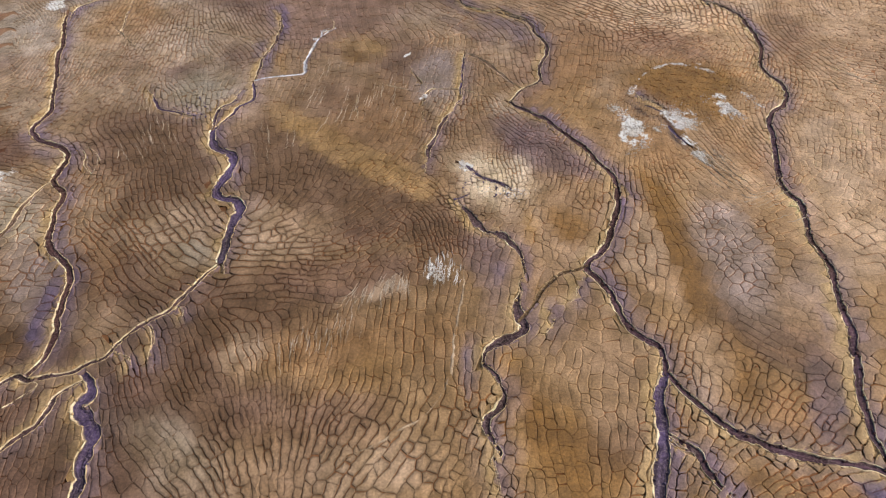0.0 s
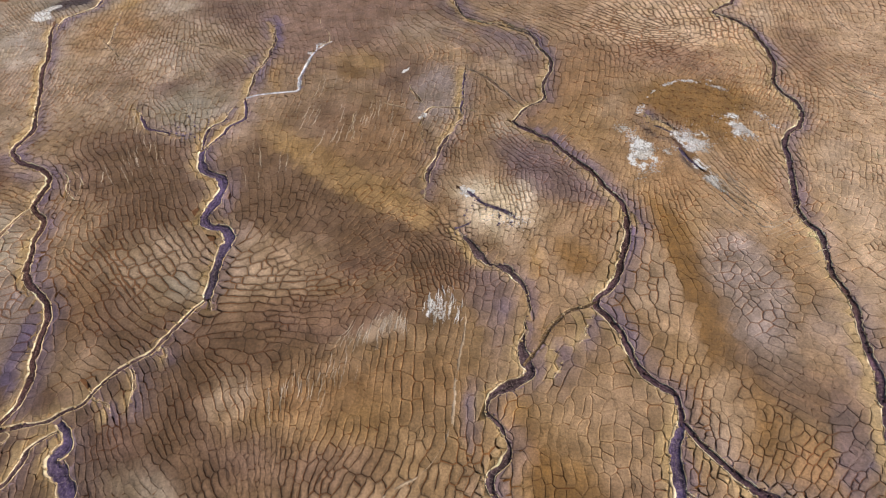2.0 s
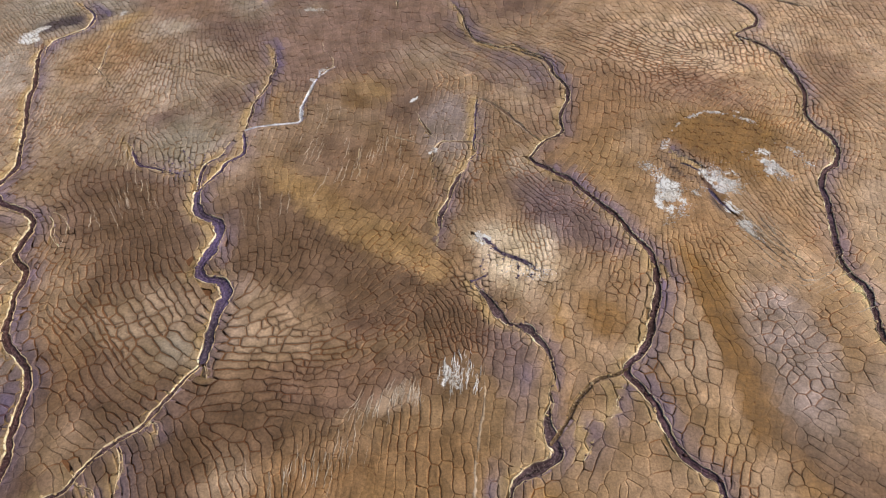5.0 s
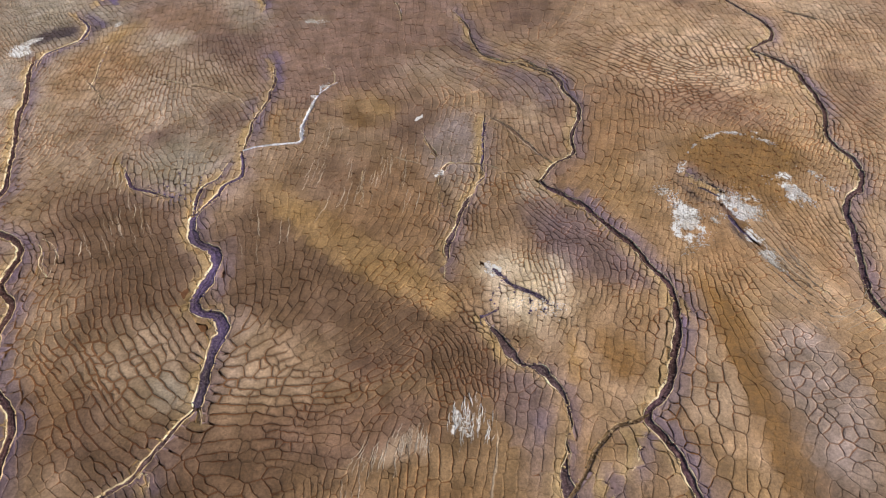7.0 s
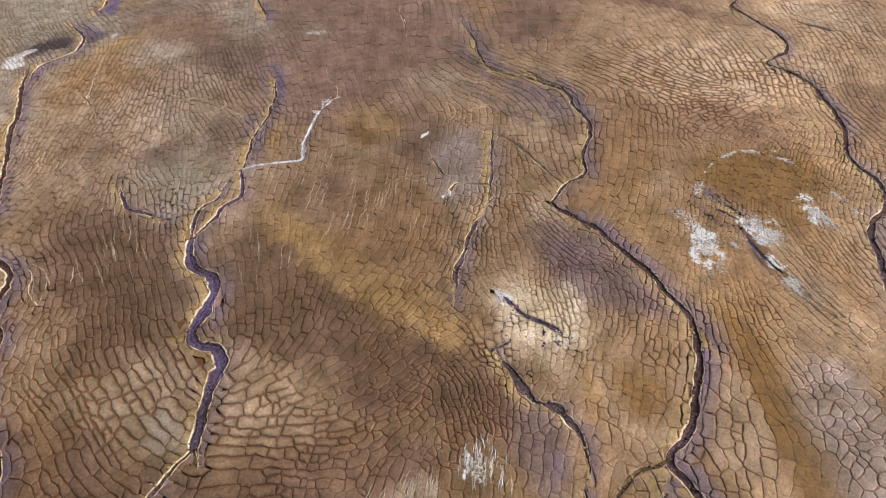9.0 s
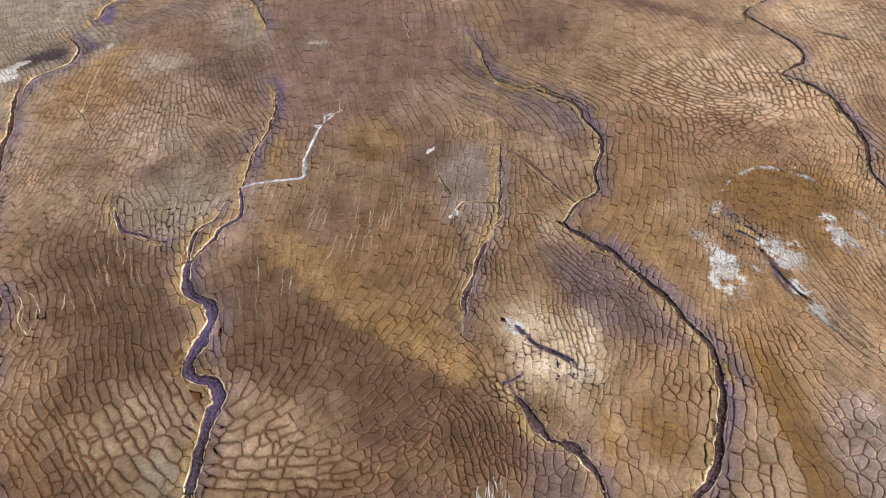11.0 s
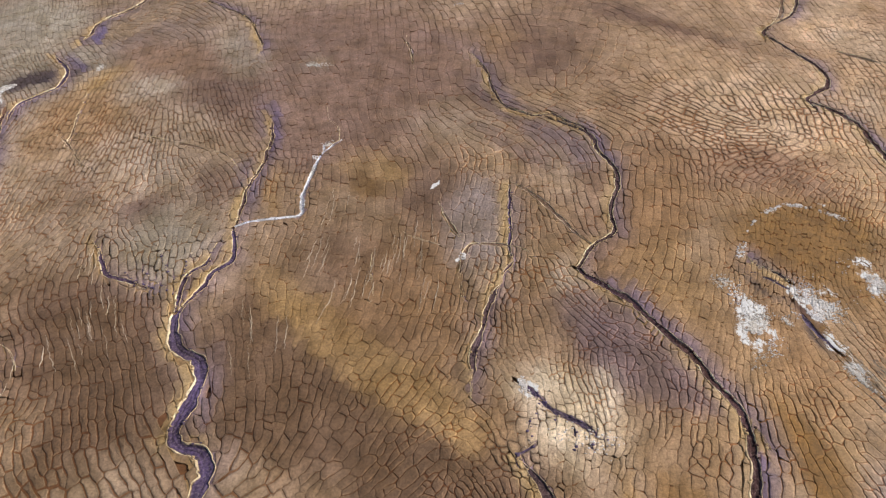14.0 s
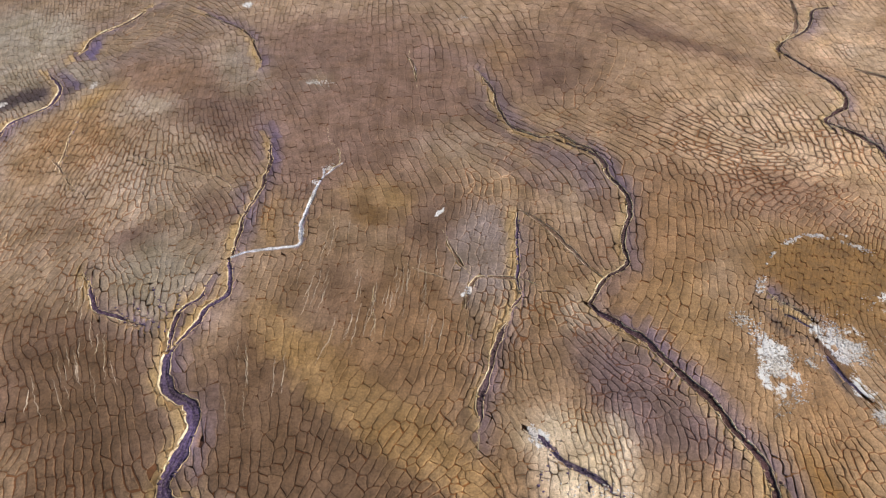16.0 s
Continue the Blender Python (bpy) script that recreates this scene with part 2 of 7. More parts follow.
stain("tan", -4.7, 34.3, 1.5, 0, 0.1, -0.7, 0.90)
stain("tan", -7.7, 33.6, 1.9, 0.7, 0.3, -0.7, 0.70)
stain("brown", -24.4, 23.9, 3.2, 0.1, 1.6, -4.1, 0.60)
stain("brown", -32.3, 21.8, 1.1, 1.9, 2.4, -1.8, 0.70)
stain("grey", -20.5, 18.4, 3.2, -1.0, 0, -1.8, 0.20)
stain("tan", -12.2, 19.0, 5.1, 0.1, 0.7, -3.0, 0.12)
stain("brown", -27.6, 18.7, 6.9, 0.1, 2.2, -4.8, 0.30)
stain("brown", -11.8, 17.3, 8.3, 0.2, 0.6, -2.5, 0.25)
stain("tan", 48.0, 63.9, 5.3, -0.1, -5.9, -14.3, 0.50)
stain("tan", 30.4, 49.5, 3.5, 0, -1.6, -5.4, 0.50)
stain("tan", -50.5, 73.0, 9.7, -0.1, 3.3, -7.3, 0.35)
stain("tan", 25.8, 60.6, 6.7, -2.2, -2.1, -6.7, 0.35)
stain("tan", 56.7, 85.1, 7.0, -0.2, -2.8, -6.8, 0.50)
stain("tan", 31.1, 29.6, 2.8, 0, -1.3, -3.4, 0.30)
stain("brown", -23.4, 22.5, 4.1, 0.1, 1.1, -2.9, 0.50)
stain("brown", -7.7, 22.7, 4.0, 0.1, 0.3, -1.9, 0.50)
stain("brown", -27.8, 17.4, 2.5, 0.1, 1.2, -2.5, 0.60)
stain("brown", -19.6, 23.5, 2.7, 0, 1.0, -3.0, 0.60)
stain("tan", -2.9, 18.7, 4.7, 1.4, 0.9, -2.5, 0.15)
stain("brown", -16.0, 23.6, 5.5, 0.1, 0.7, -2.5, 0.50)
stain("purple", 4.3, 36.8, 1.4, -0.3, -0.6, -4.1, 0.45)
stain("purple", 2.7, 26.5, 0.7, 0, 0, -2.7, 0.60)
stain("amber", 5.5, 26.5, 0.9, 0, -0.1, -3.2, 1.00)
stain("amber", 5.5, 20.2, 1.0, 0, -0.1, -2.7, 0.80)
stain("amber", 7.4, 35.4, 0.8, 0, -0.2, -4.0, 0.70)
stain("rust", 8.9, 19.4, 2.0, -0.3, -0.8, -3.0, 1.00)
stain("rust", 11.7, 17.4, 1.6, 0, -0.2, -1.6, 0.70)
stain("tan", 12.8, 28.2, 2.8, 0, -0.3, -2.2, 0.30)
stain("tan", 13.3, 22.2, 2.1, 0, -0.4, -2.8, 0.35)
stain("tan", 21.2, 25.2, 2.2, 0, -0.8, -3.0, 0.30)
stain("rust", 24.4, 24.3, 2.6, -1.6, -1.3, -1.8, 0.50)
stain("ochre", 25.3, 18.1, 3.0, -0.2, -0.5, -1.2, 0.70)
stain("purple", 29.1, 18.0, 2.1, -0.5, -0.3, -0.6, 0.80)
stain("amber", 13.9, 17.4, 0.8, 0, -0.3, -1.6, 0.80)
stain("tan", 21.3, 28.9, 1.9, 0, -0.4, -1.7, 0.50)
stain("rust", -6.0, 28.0, 2.9, 0, 0.3, -2.2, 0.50)
stain("ochre", 14.5, 17.5, 0.6, 0, -0.4, -2.4, 0.50)
stain("tan", -39.2, 36.4, 2.8, 0, 2.2, -4.2, 0.30)
stain("brown", -31.4, 35.1, 2.7, 0, 1.7, -4.1, 0.50)
stain("tan", -29.3, 31.2, 2.6, 0, 1.3, -3.1, 0.50)
stain("brown", -29.0, 37.2, 2.2, 0, 1.1, -2.9, 0.30)
stain("umber", -28.5, 17.0, 5.5, 0.1, 1.6, -3.3, 0.90)
stain("umber", -30.2, 21.4, 5.0, 0.1, 1.6, -3.3, 0.50)
stain("umber", -29.3, 25.4, 6.2, 0.1, 2.1, -4.8, 0.55)
stain("umber", -20.9, 22.0, 5.8, 0.1, 0.8, -2.4, 0.60)
stain("umber", -10.8, 20.8, 3.9, 0.1, 0.4, -1.8, 0.40)
stain("grey", -41.5, 74.4, 16.1, -0.3, 3.3, -9.0, 0.35)
stain("grey", -42.3, 42.5, 3.6, 0, 2.1, -4.1, 0.40)
stain("brown", 12.8, 19.5, 3.3, 0.1, -0.3, -2.1, 0.35)
stain("gilt", 29.0, 67.2, 6.0, -0.7, -1.2, -4.6, 1.00)
stain("wet", 23.7, 63.3, 1.7, -1.2, -0.3, -0.7, 0.80)
stain("wet", 25.6, 58.0, 1.1, -2.6, -0.5, -0.7, 0.90)
stain("mauve", -49.1, 106.8, 16.2, -0.2, 3.5, -9.2, 0.50)
stain("mauve", -16.4, 99.3, 11.0, -0.1, 1.6, -13.2, 0.40)
stain("grey", -48.1, 82.4, 5.5, 4.0, 5.3, -7.4, 0.35)
stain("salt", -61.7, 95.4, 1.6, 1.5, 0.6, -0.8, 0.58)
stain("salt", -36.5, 122.2, 1.1, 0, 0.5, -1.9, 0.48)
stain("salt", -51.2, 100.1, 0.4, 0.7, 0.6, -0.8, 0.38)
stain("salt", -3.5, 117.4, 2.1, 0, 0, -0.9, 0.33)
stain("grey", -64.5, 111.8, 9.4, -0.2, 2.5, -5.0, 0.80)
stain("white", -69.8, 117.0, 6.9, 2.1, 0.8, -1.4, 0.60)
stain("umber", -59.9, 97.7, 4.2, 1.9, 1.1, -1.8, 1.20)
stain("wet", -59.5, 98.4, 3.5, 1.9, 0.8, -1.2, 0.80)
stain("gold", -11.6, 79.3, 1.6, -1.2, -0.2, -0.9, 0.80)
stain("gold", -15.8, 79.4, 2.2, 0.9, 0.2, -0.7, 0.60)
stain("umber", -13.7, 76.6, 1.8, 1.0, 0.4, -1.0, 0.70)
stain("gold", -16.4, 75.5, 1.7, 0, 0.1, -0.7, 0.40)
stain("purple", -56.3, 99.7, 1.5, 0, 1.0, -2.0, 0.70)
stain("grey", -62.2, 105.5, 6.5, -0.1, 1.9, -3.8, 0.80)
stain("amber", -49.8, 97.0, 3.1, 3.8, 1.6, -2.3, 0.30)
stain("ochre", -49.0, 88.7, 5.0, 5.6, 3.0, -4.0, 0.60)
stain("umber", -42.5, 101.6, 7.7, -0.1, 1.1, -3.1, 0.80)
stain("brown", -33.5, 94.4, 6.4, 0, 2.1, -7.3, 0.70)
stain("grey", -43.6, 94.5, 4.1, 2.2, 1.4, -2.6, 0.80)
stain("grey", -37.1, 78.7, 3.7, 0, 1.3, -3.6, 0.60)
stain("tan", -31.2, 102.2, 3.1, 0, 1.0, -3.9, 0.90)
stain("tan", -34.2, 108.1, 3.2, 0, 1.2, -4.6, 0.50)
stain("brown", -21.0, 104.9, 7.0, -0.1, 1.3, -8.8, 0.70)
stain("white", -22.3, 100.2, 2.1, 0, 0.2, -1.2, 0.80)
stain("brown", -28.8, 95.6, 2.9, 0, 1.2, -5.0, 0.50)
stain("purple", -26.4, 88.1, 1.1, 0, 1.1, -4.9, 1.00)
stain("tan", -26.9, 120.7, 9.7, -0.2, 0.7, -4.1, 0.60)
stain("tan", -4.2, 110.8, 4.7, -1.7, -0.2, -2.2, 0.60)
stain("purple", -5.7, 105.5, 5.3, -1.0, -0.1, -2.6, 0.50)
stain("amber", 3.4, 104.6, 2.6, -3.7, -1.2, -2.9, 0.60)
stain("tan", -6.5, 87.5, 4.2, -1.0, -0.1, -2.3, 0.70)
stain("purple", 0.5, 96.0, 1.2, 0.9, 1.6, -6.7, 0.70)
stain("brown", 7.6, 101.8, 6.5, -0.1, -0.7, -7.5, 0.70)
stain("brown", 24.2, 111.9, 8.2, -4.1, -1.1, -3.4, 0.70)
stain("tan", 30.0, 113.4, 6.5, -6.3, -2.6, -6.1, 0.35)
stain("tan", 31.3, 92.9, 9.0, -3.8, -1.5, -3.3, 0.60)
stain("tan", 31.3, 83.5, 7.3, -1.1, -1.5, -3.8, 0.50)
stain("umber", 29.9, 107.2, 12.5, -7.3, -0.6, -1.4, 0.60)
stain("ochre", 26.3, 96.4, 4.1, 0, -0.6, -2.2, 0.60)
stain("tan", 47.4, 106.9, 4.3, -0.1, -1.8, -4.3, 0.90)
stain("white", 49.3, 105.4, 2.4, -1.0, -1.0, -1.9, 0.60)
stain("rust", 52.6, 113.8, 3.8, -0.1, -0.8, -1.9, 0.80)
stain("tan", 39.5, 97.6, 1.7, -4.3, -1.9, -2.5, 0.40)
stain("brown", 10.6, 74.0, 3.3, 0, -0.7, -4.7, 0.30)
stain("ochre", 15.8, 72.5, 4.3, 0, -1.0, -4.5, 0.60)
stain("brown", 18.7, 80.7, 4.1, 0, -0.8, -3.6, 0.40)
stain("tan", -0.2, 83.5, 3.7, 0, -0.1, -2.4, 0.50)
stain("umber", -12.8, 99.3, 4.4, 0, 0.8, -9.2, 0.40)
stain("tan", -39.9, 75.2, 7.2, 0, 2.1, -5.0, 0.40)
stain("brown", -44.3, 74.4, 2.6, 1.7, 2.3, -3.1, 0.60)
stain("brown", -35.4, 72.8, 2.9, 1.2, 1.1, -1.9, 0.60)
stain("purple", -26.0, 76.1, 1.3, 0, 0.9, -3.4, 0.80)
stain("brown", -29.5, 76.1, 2.6, -1.7, -0.3, -2.9, 0.50)
stain("ochre", -23.4, 75.3, 0.9, 0, 1.1, -5.0, 0.80)
stain("ochre", -12.2, 79.7, 3.5, 1.0, 0.4, -1.8, 0.70)
stain("brown", -14.2, 76.2, 2.9, 0, 0.2, -1.5, 0.50)
stain("umber", -14.4, 51.3, 6.4, 0.1, 0.7, -4.0, 0.55)
stain("umber", -11.8, 57.1, 4.1, 0.1, 0.3, -2.6, 0.40)
stain("brown", 6.7, 109.0, 11.6, -0.2, -0.6, -7.7, 0.40)
stain("brown", 15.8, 72.5, 5.9, 0.1, -1.1, -5.3, 0.35)
stain("brown", -34.6, 53.6, 5.4, 0.1, 2.3, -4.8, 0.40)
stain("umber", -41.7, 62.3, 4.1, 0.1, 1.9, -3.7, 0.40)
stain("brown", 2.3, 72.4, 3.3, 0, -0.2, -3.0, 0.30)

tone_shift(-56.5, 82.9, 8.2, 12.2, -0.1)
tone_shift(-40.3, 82.4, 8.1, 12.0, 0.0)
tone_shift(-24.3, 81.9, 7.9, 11.8, -0.2)
tone_shift(-8.6, 81.4, 7.8, 11.7, 0.0)
tone_shift(-47.2, 62.6, 6.8, 8.5, -0.1)
tone_shift(-33.7, 62.3, 6.7, 8.4, -0.1)
tone_shift(-20.3, 62.1, 6.6, 8.3, -0.2)
tone_shift(-7.1, 61.8, 6.5, 8.3, 0.0)
tone_shift(-40.5, 48.0, 5.9, 6.3, -0.2)
tone_shift(-28.9, 47.8, 5.8, 6.2, 0.0)
tone_shift(-17.4, 47.7, 5.7, 6.2, 0.0)
tone_shift(-6.0, 47.5, 5.6, 6.1, -0.2)
tone_shift(6.9, 81.0, 7.7, 11.5, 0.0)
tone_shift(22.0, 80.5, 7.5, 11.4, -0.2)
tone_shift(37.0, 80.0, 7.4, 11.3, -0.2)
tone_shift(51.6, 79.6, 7.3, 11.1, -0.1)
tone_shift(5.9, 61.6, 6.5, 8.2, -0.1)
tone_shift(18.7, 61.3, 6.4, 8.1, -0.2)
tone_shift(31.4, 61.0, 6.3, 8.0, -0.3)
tone_shift(43.8, 60.8, 6.2, 7.9, 0.0)
tone_shift(5.2, 47.4, 5.6, 6.1, -0.1)
tone_shift(16.3, 47.3, 5.5, 6.0, -0.3)
tone_shift(27.3, 47.2, 5.4, 6.0, -0.2)
tone_shift(38.1, 47.0, 5.4, 6.0, -0.4)
tone_shift(-35.5, 36.9, 5.1, 4.8, 0.3)
tone_shift(-25.3, 36.8, 5.1, 4.8, 0.2)
tone_shift(-15.2, 36.8, 5.0, 4.8, 0.1)
tone_shift(-5.2, 36.7, 5.0, 4.7, -0.1)
tone_shift(-31.5, 28.2, 4.6, 3.8, 0.4)
tone_shift(-22.4, 28.2, 4.5, 3.8, 0.3)
tone_shift(-13.4, 28.2, 4.5, 3.8, 0.1)
tone_shift(-4.5, 28.2, 4.4, 3.8, 0.0)
tone_shift(-28.3, 21.3, 4.1, 3.1, 0.6)
tone_shift(-20.1, 21.3, 4.1, 3.1, 0.5)
tone_shift(-12.0, 21.3, 4.0, 3.1, 0.2)
tone_shift(-4.0, 21.4, 4.0, 3.1, 0.1)
tone_shift(4.7, 36.7, 4.9, 4.7, -0.1)
tone_shift(14.5, 36.6, 4.9, 4.7, 0.0)
tone_shift(24.1, 36.5, 4.8, 4.7, 0.1)
tone_shift(33.7, 36.5, 4.8, 4.6, -0.1)
tone_shift(4.3, 28.2, 4.4, 3.8, 0.1)
tone_shift(13.0, 28.2, 4.3, 3.7, 0.1)
tone_shift(21.7, 28.2, 4.3, 3.7, 0.0)
tone_shift(30.2, 28.2, 4.3, 3.7, 0.1)
tone_shift(4.0, 21.4, 4.0, 3.1, 0.1)
tone_shift(11.9, 21.4, 3.9, 3.1, 0.2)
tone_shift(19.7, 21.4, 3.9, 3.0, -0.1)
tone_shift(27.4, 21.4, 3.9, 3.0, 0.0)
tone_shift(-60.6, 107.4, 8.2, 12.1, 0.0)
tone_shift(-44.5, 107.0, 8.0, 11.9, -0.2)
tone_shift(-28.6, 106.5, 7.9, 11.8, 0.0)
tone_shift(-13.0, 106.0, 7.7, 11.6, -0.1)
tone_shift(-51.4, 87.2, 6.8, 8.5, -0.1)
tone_shift(-37.9, 87.0, 6.7, 8.4, 0.1)
tone_shift(-24.6, 86.7, 6.6, 8.3, 0.1)
tone_shift(-11.5, 86.5, 6.5, 8.2, 0.0)
tone_shift(-44.7, 72.7, 5.8, 6.2, 0.1)
tone_shift(-33.1, 72.6, 5.7, 6.2, 0.2)
tone_shift(-21.7, 72.5, 5.7, 6.1, -0.1)
tone_shift(-10.4, 72.3, 5.6, 6.1, 0.1)
tone_shift(2.3, 105.6, 7.6, 11.5, -0.1)
tone_shift(17.3, 105.1, 7.5, 11.3, 0.0)
tone_shift(32.1, 104.7, 7.3, 11.2, -0.1)
tone_shift(46.7, 104.2, 7.2, 11.1, -0.2)
tone_shift(1.4, 86.3, 6.4, 8.1, 0.2)
tone_shift(14.1, 86.0, 6.3, 8.0, 0.1)
tone_shift(26.6, 85.8, 6.2, 8.0, -0.1)
tone_shift(38.9, 85.6, 6.1, 7.9, -0.2)
tone_shift(0.7, 72.2, 5.5, 6.0, 0.2)
tone_shift(11.7, 72.1, 5.5, 6.0, 0.0)
tone_shift(22.5, 72.0, 5.4, 6.0, -0.2)
tone_shift(33.2, 71.9, 5.3, 5.9, -0.2)
tone_shift(-39.6, 61.7, 5.1, 4.8, 0.1)
tone_shift(-29.5, 61.7, 5.0, 4.8, 0.1)
tone_shift(-19.5, 61.6, 5.0, 4.7, 0.0)
tone_shift(-9.6, 61.6, 4.9, 4.7, 0.2)
tone_shift(-35.7, 53.2, 4.5, 3.8, -0.1)
tone_shift(-26.7, 53.2, 4.5, 3.8, 0.2)
tone_shift(-17.8, 53.2, 4.4, 3.8, 0.1)
tone_shift(-8.9, 53.2, 4.4, 3.7, 0.4)
tone_shift(-32.5, 46.3, 4.1, 3.1, 0.2)
tone_shift(-24.4, 46.3, 4.0, 3.1, 0.4)
tone_shift(-16.4, 46.3, 4.0, 3.1, 0.2)
tone_shift(-8.4, 46.4, 4.0, 3.1, 0.1)
tone_shift(0.2, 61.6, 4.9, 4.7, 0.0)
tone_shift(9.9, 61.5, 4.8, 4.7, -0.1)
tone_shift(19.4, 61.5, 4.8, 4.6, 0.1)
tone_shift(28.9, 61.4, 4.7, 4.6, -0.3)
tone_shift(-0.2, 53.2, 4.3, 3.7, 0.1)
tone_shift(8.4, 53.2, 4.3, 3.7, 0.0)
tone_shift(17.0, 53.2, 4.3, 3.7, -0.2)
tone_shift(25.5, 53.2, 4.2, 3.7, -0.2)
tone_shift(-0.5, 46.4, 3.9, 3.0, 0.0)
tone_shift(7.3, 46.4, 3.9, 3.0, 0.1)
tone_shift(15.0, 46.5, 3.9, 3.0, -0.2)
tone_shift(22.7, 46.5, 3.8, 3.0, 0.0)

# ---- broad patches laid over the rest
stain("dusk", -32.9, 52.8, -2.2, 8.7, 6.0, -1.3, 0.80)
stain("dusk", -19.2, 55.4, 3.2, -7.8, -3.7, -1.4, 0.80)
stain("dusk", -11.0, 47.9, 8.2, -4.3, -0.7, -2.6, 0.80)
stain("dusk", -12.5, 52.1, 6.3, -4.7, -0.5, -1.4, 0.70)
stain("dusk", -5.3, 46.3, 3.5, -2.8, -0.6, -1.1, 0.70)
stain("honey", -15.5, 58.2, 6.1, -4.6, -0.6, -2.1, 0.80)
stain("honey", -7.5, 52.1, 4.3, -3.6, -0.8, -1.6, 0.85)
stain("honey", -3.0, 48.2, 1.7, -1.5, -0.7, -1.2, 0.70)
stain("sand", -27.2, 42.7, 3.5, 1.7, 2.2, -3.2, 0.80)
stain("ash", -23.9, 39.4, 2.3, 0.0, 0.6, -1.8, 0.70)
stain("sand", -19.0, 43.7, 0.8, 2.7, 2.0, -1.1, 0.85)
stain("sand", -16.0, 39.9, 4.0, 0.8, 0.7, -2.0, 0.75)
stain("fawn", -13.0, 42.7, 2.5, 1.8, 1.4, -2.1, 0.50)
stain("fawn", -36.3, 46.8, -1.9, 4.0, 2.9, -0.0, 0.70)
stain("straw", -33.0, 38.1, -1.7, 3.5, 2.5, 0.0, 0.50)
stain("loam", -10.5, 36.9, 7.2, 0.0, 0.3, -2.0, 0.60)
stain("dusk", -1.2, 43.2, 1.3, -2.7, -2.9, -1.8, 0.85)
stain("ash", -31.3, 67.3, 3.0, 1.9, 2.4, -4.3, 0.80)
stain("ash", -59.9, 101.0, 10.6, -0.3, 4.6, -10.2, 0.60)
stain("straw", -48.5, 87.3, 2.9, 7.5, 3.5, -4.4, 0.70)
stain("fawn", -47.0, 75.4, -0.9, 11.0, 5.7, -3.8, 0.50)
stain("sand", -36.7, 87.1, 4.0, -0.1, 1.2, -4.0, 0.60)
stain("clay", -17.5, 90.8, 12.1, -0.2, 1.7, -12.9, 0.70)
stain("clay", -9.1, 99.7, 10.8, -0.3, 0.7, -13.2, 0.60)
stain("sand", -5.5, 87.8, 5.2, -1.8, -0.2, -3.2, 0.80)
stain("honey", -12.6, 78.7, 3.7, -1.1, -0.0, -2.7, 0.40)
stain("sienna", -13.0, 76.2, 1.9, -0.0, 0.2, -1.5, 0.40)
stain("fawn", -15.8, 72.9, 2.6, 2.7, 1.1, -2.2, 0.50)
stain("straw", -8.2, 62.8, -0.5, 7.4, 5.1, -0.0, 0.45)
stain("heather", -0.8, 70.7, 0.7, 5.1, 2.7, -0.8, 0.70)
stain("plum", 3.2, 89.0, 5.9, -6.9, -0.8, -2.1, 0.60)
stain("sand", 7.9, 77.9, 1.8, -4.6, -1.6, -2.0, 0.60)
stain("plum", 8.2, 55.3, 3.9, -3.4, -1.3, -2.3, 0.80)
stain("plum", 13.0, 51.4, 1.6, -1.4, -0.8, -1.2, 0.85)
stain("straw", 12.0, 66.9, 3.1, -0.0, -0.8, -5.3, 0.40)
stain("straw", 17.6, 74.5, 1.7, 8.4, 4.4, -0.1, 0.50)
stain("sand", 29.3, 87.2, 7.3, -2.8, -1.9, -5.2, 0.60)
stain("sand", 37.2, 94.0, 3.2, -6.1, -1.7, -2.8, 0.60)
stain("sand", 45.0, 89.5, 2.9, -0.1, -1.7, -4.1, 0.80)
stain("loam", 29.3, 75.9, 7.8, -2.1, -1.3, -3.4, 0.70)
stain("sand", 52.3, 103.2, 5.3, -2.6, -1.9, -3.7, 0.90)
stain("loam", 46.6, 80.7, 0.5, -5.2, -3.4, -3.2, 0.60)
stain("fawn", 19.6, 66.8, 1.9, 4.6, 1.5, -0.7, 0.60)
stain("sienna", 28.2, 66.8, 5.7, -0.1, -1.5, -4.6, 0.95)
stain("sienna", 30.1, 61.0, 2.9, -1.9, -1.4, -2.2, 0.60)
stain("straw", 22.9, 55.3, 1.6, -5.1, -2.1, -1.7, 0.60)
stain("cream", 5.4, 48.5, 3.2, -1.9, -1.3, -2.6, 0.90)
stain("cream", 7.7, 51.4, 2.4, -0.0, -0.3, -2.5, 0.50)
stain("fawn", 10.5, 47.9, 0.6, 3.5, 2.8, -0.0, 0.60)
stain("sand", 6.8, 44.7, 2.4, 0.0, -0.2, -1.8, 0.60)
stain("sienna", 11.2, 42.3, 1.1, -2.0, -1.2, -1.0, 0.75)
stain("honey", 7.9, 41.8, 0.5, -2.8, -0.8, -0.3, 0.80)
stain("plum", 4.1, 39.5, 1.4, -2.6, -1.3, -0.9, 0.60)
stain("fawn", 11.6, 38.3, 2.9, 0.0, -0.6, -2.5, 0.40)
stain("sand", 17.7, 40.0, -0.2, -3.1, -1.8, -0.5, 0.85)
stain("sienna", 21.6, 46.8, 1.1, -4.4, -1.2, -0.8, 0.80)
stain("sienna", 21.6, 41.8, 0.3, -4.2, -1.1, -0.5, 0.80)
stain("sienna", 22.3, 38.3, 0.9, -3.4, -1.6, -0.9, 0.90)
stain("heather", 26.7, 42.1, 1.1, -3.6, -2.0, -1.4, 0.80)
stain("heather", 26.5, 37.1, 2.1, 0.0, -1.1, -2.4, 0.70)
stain("fawn", 27.2, 47.4, 1.5, -2.5, -1.8, -1.7, 0.60)
stain("straw", 32.3, 53.9, 1.6, -5.0, -1.4, -1.1, 0.50)
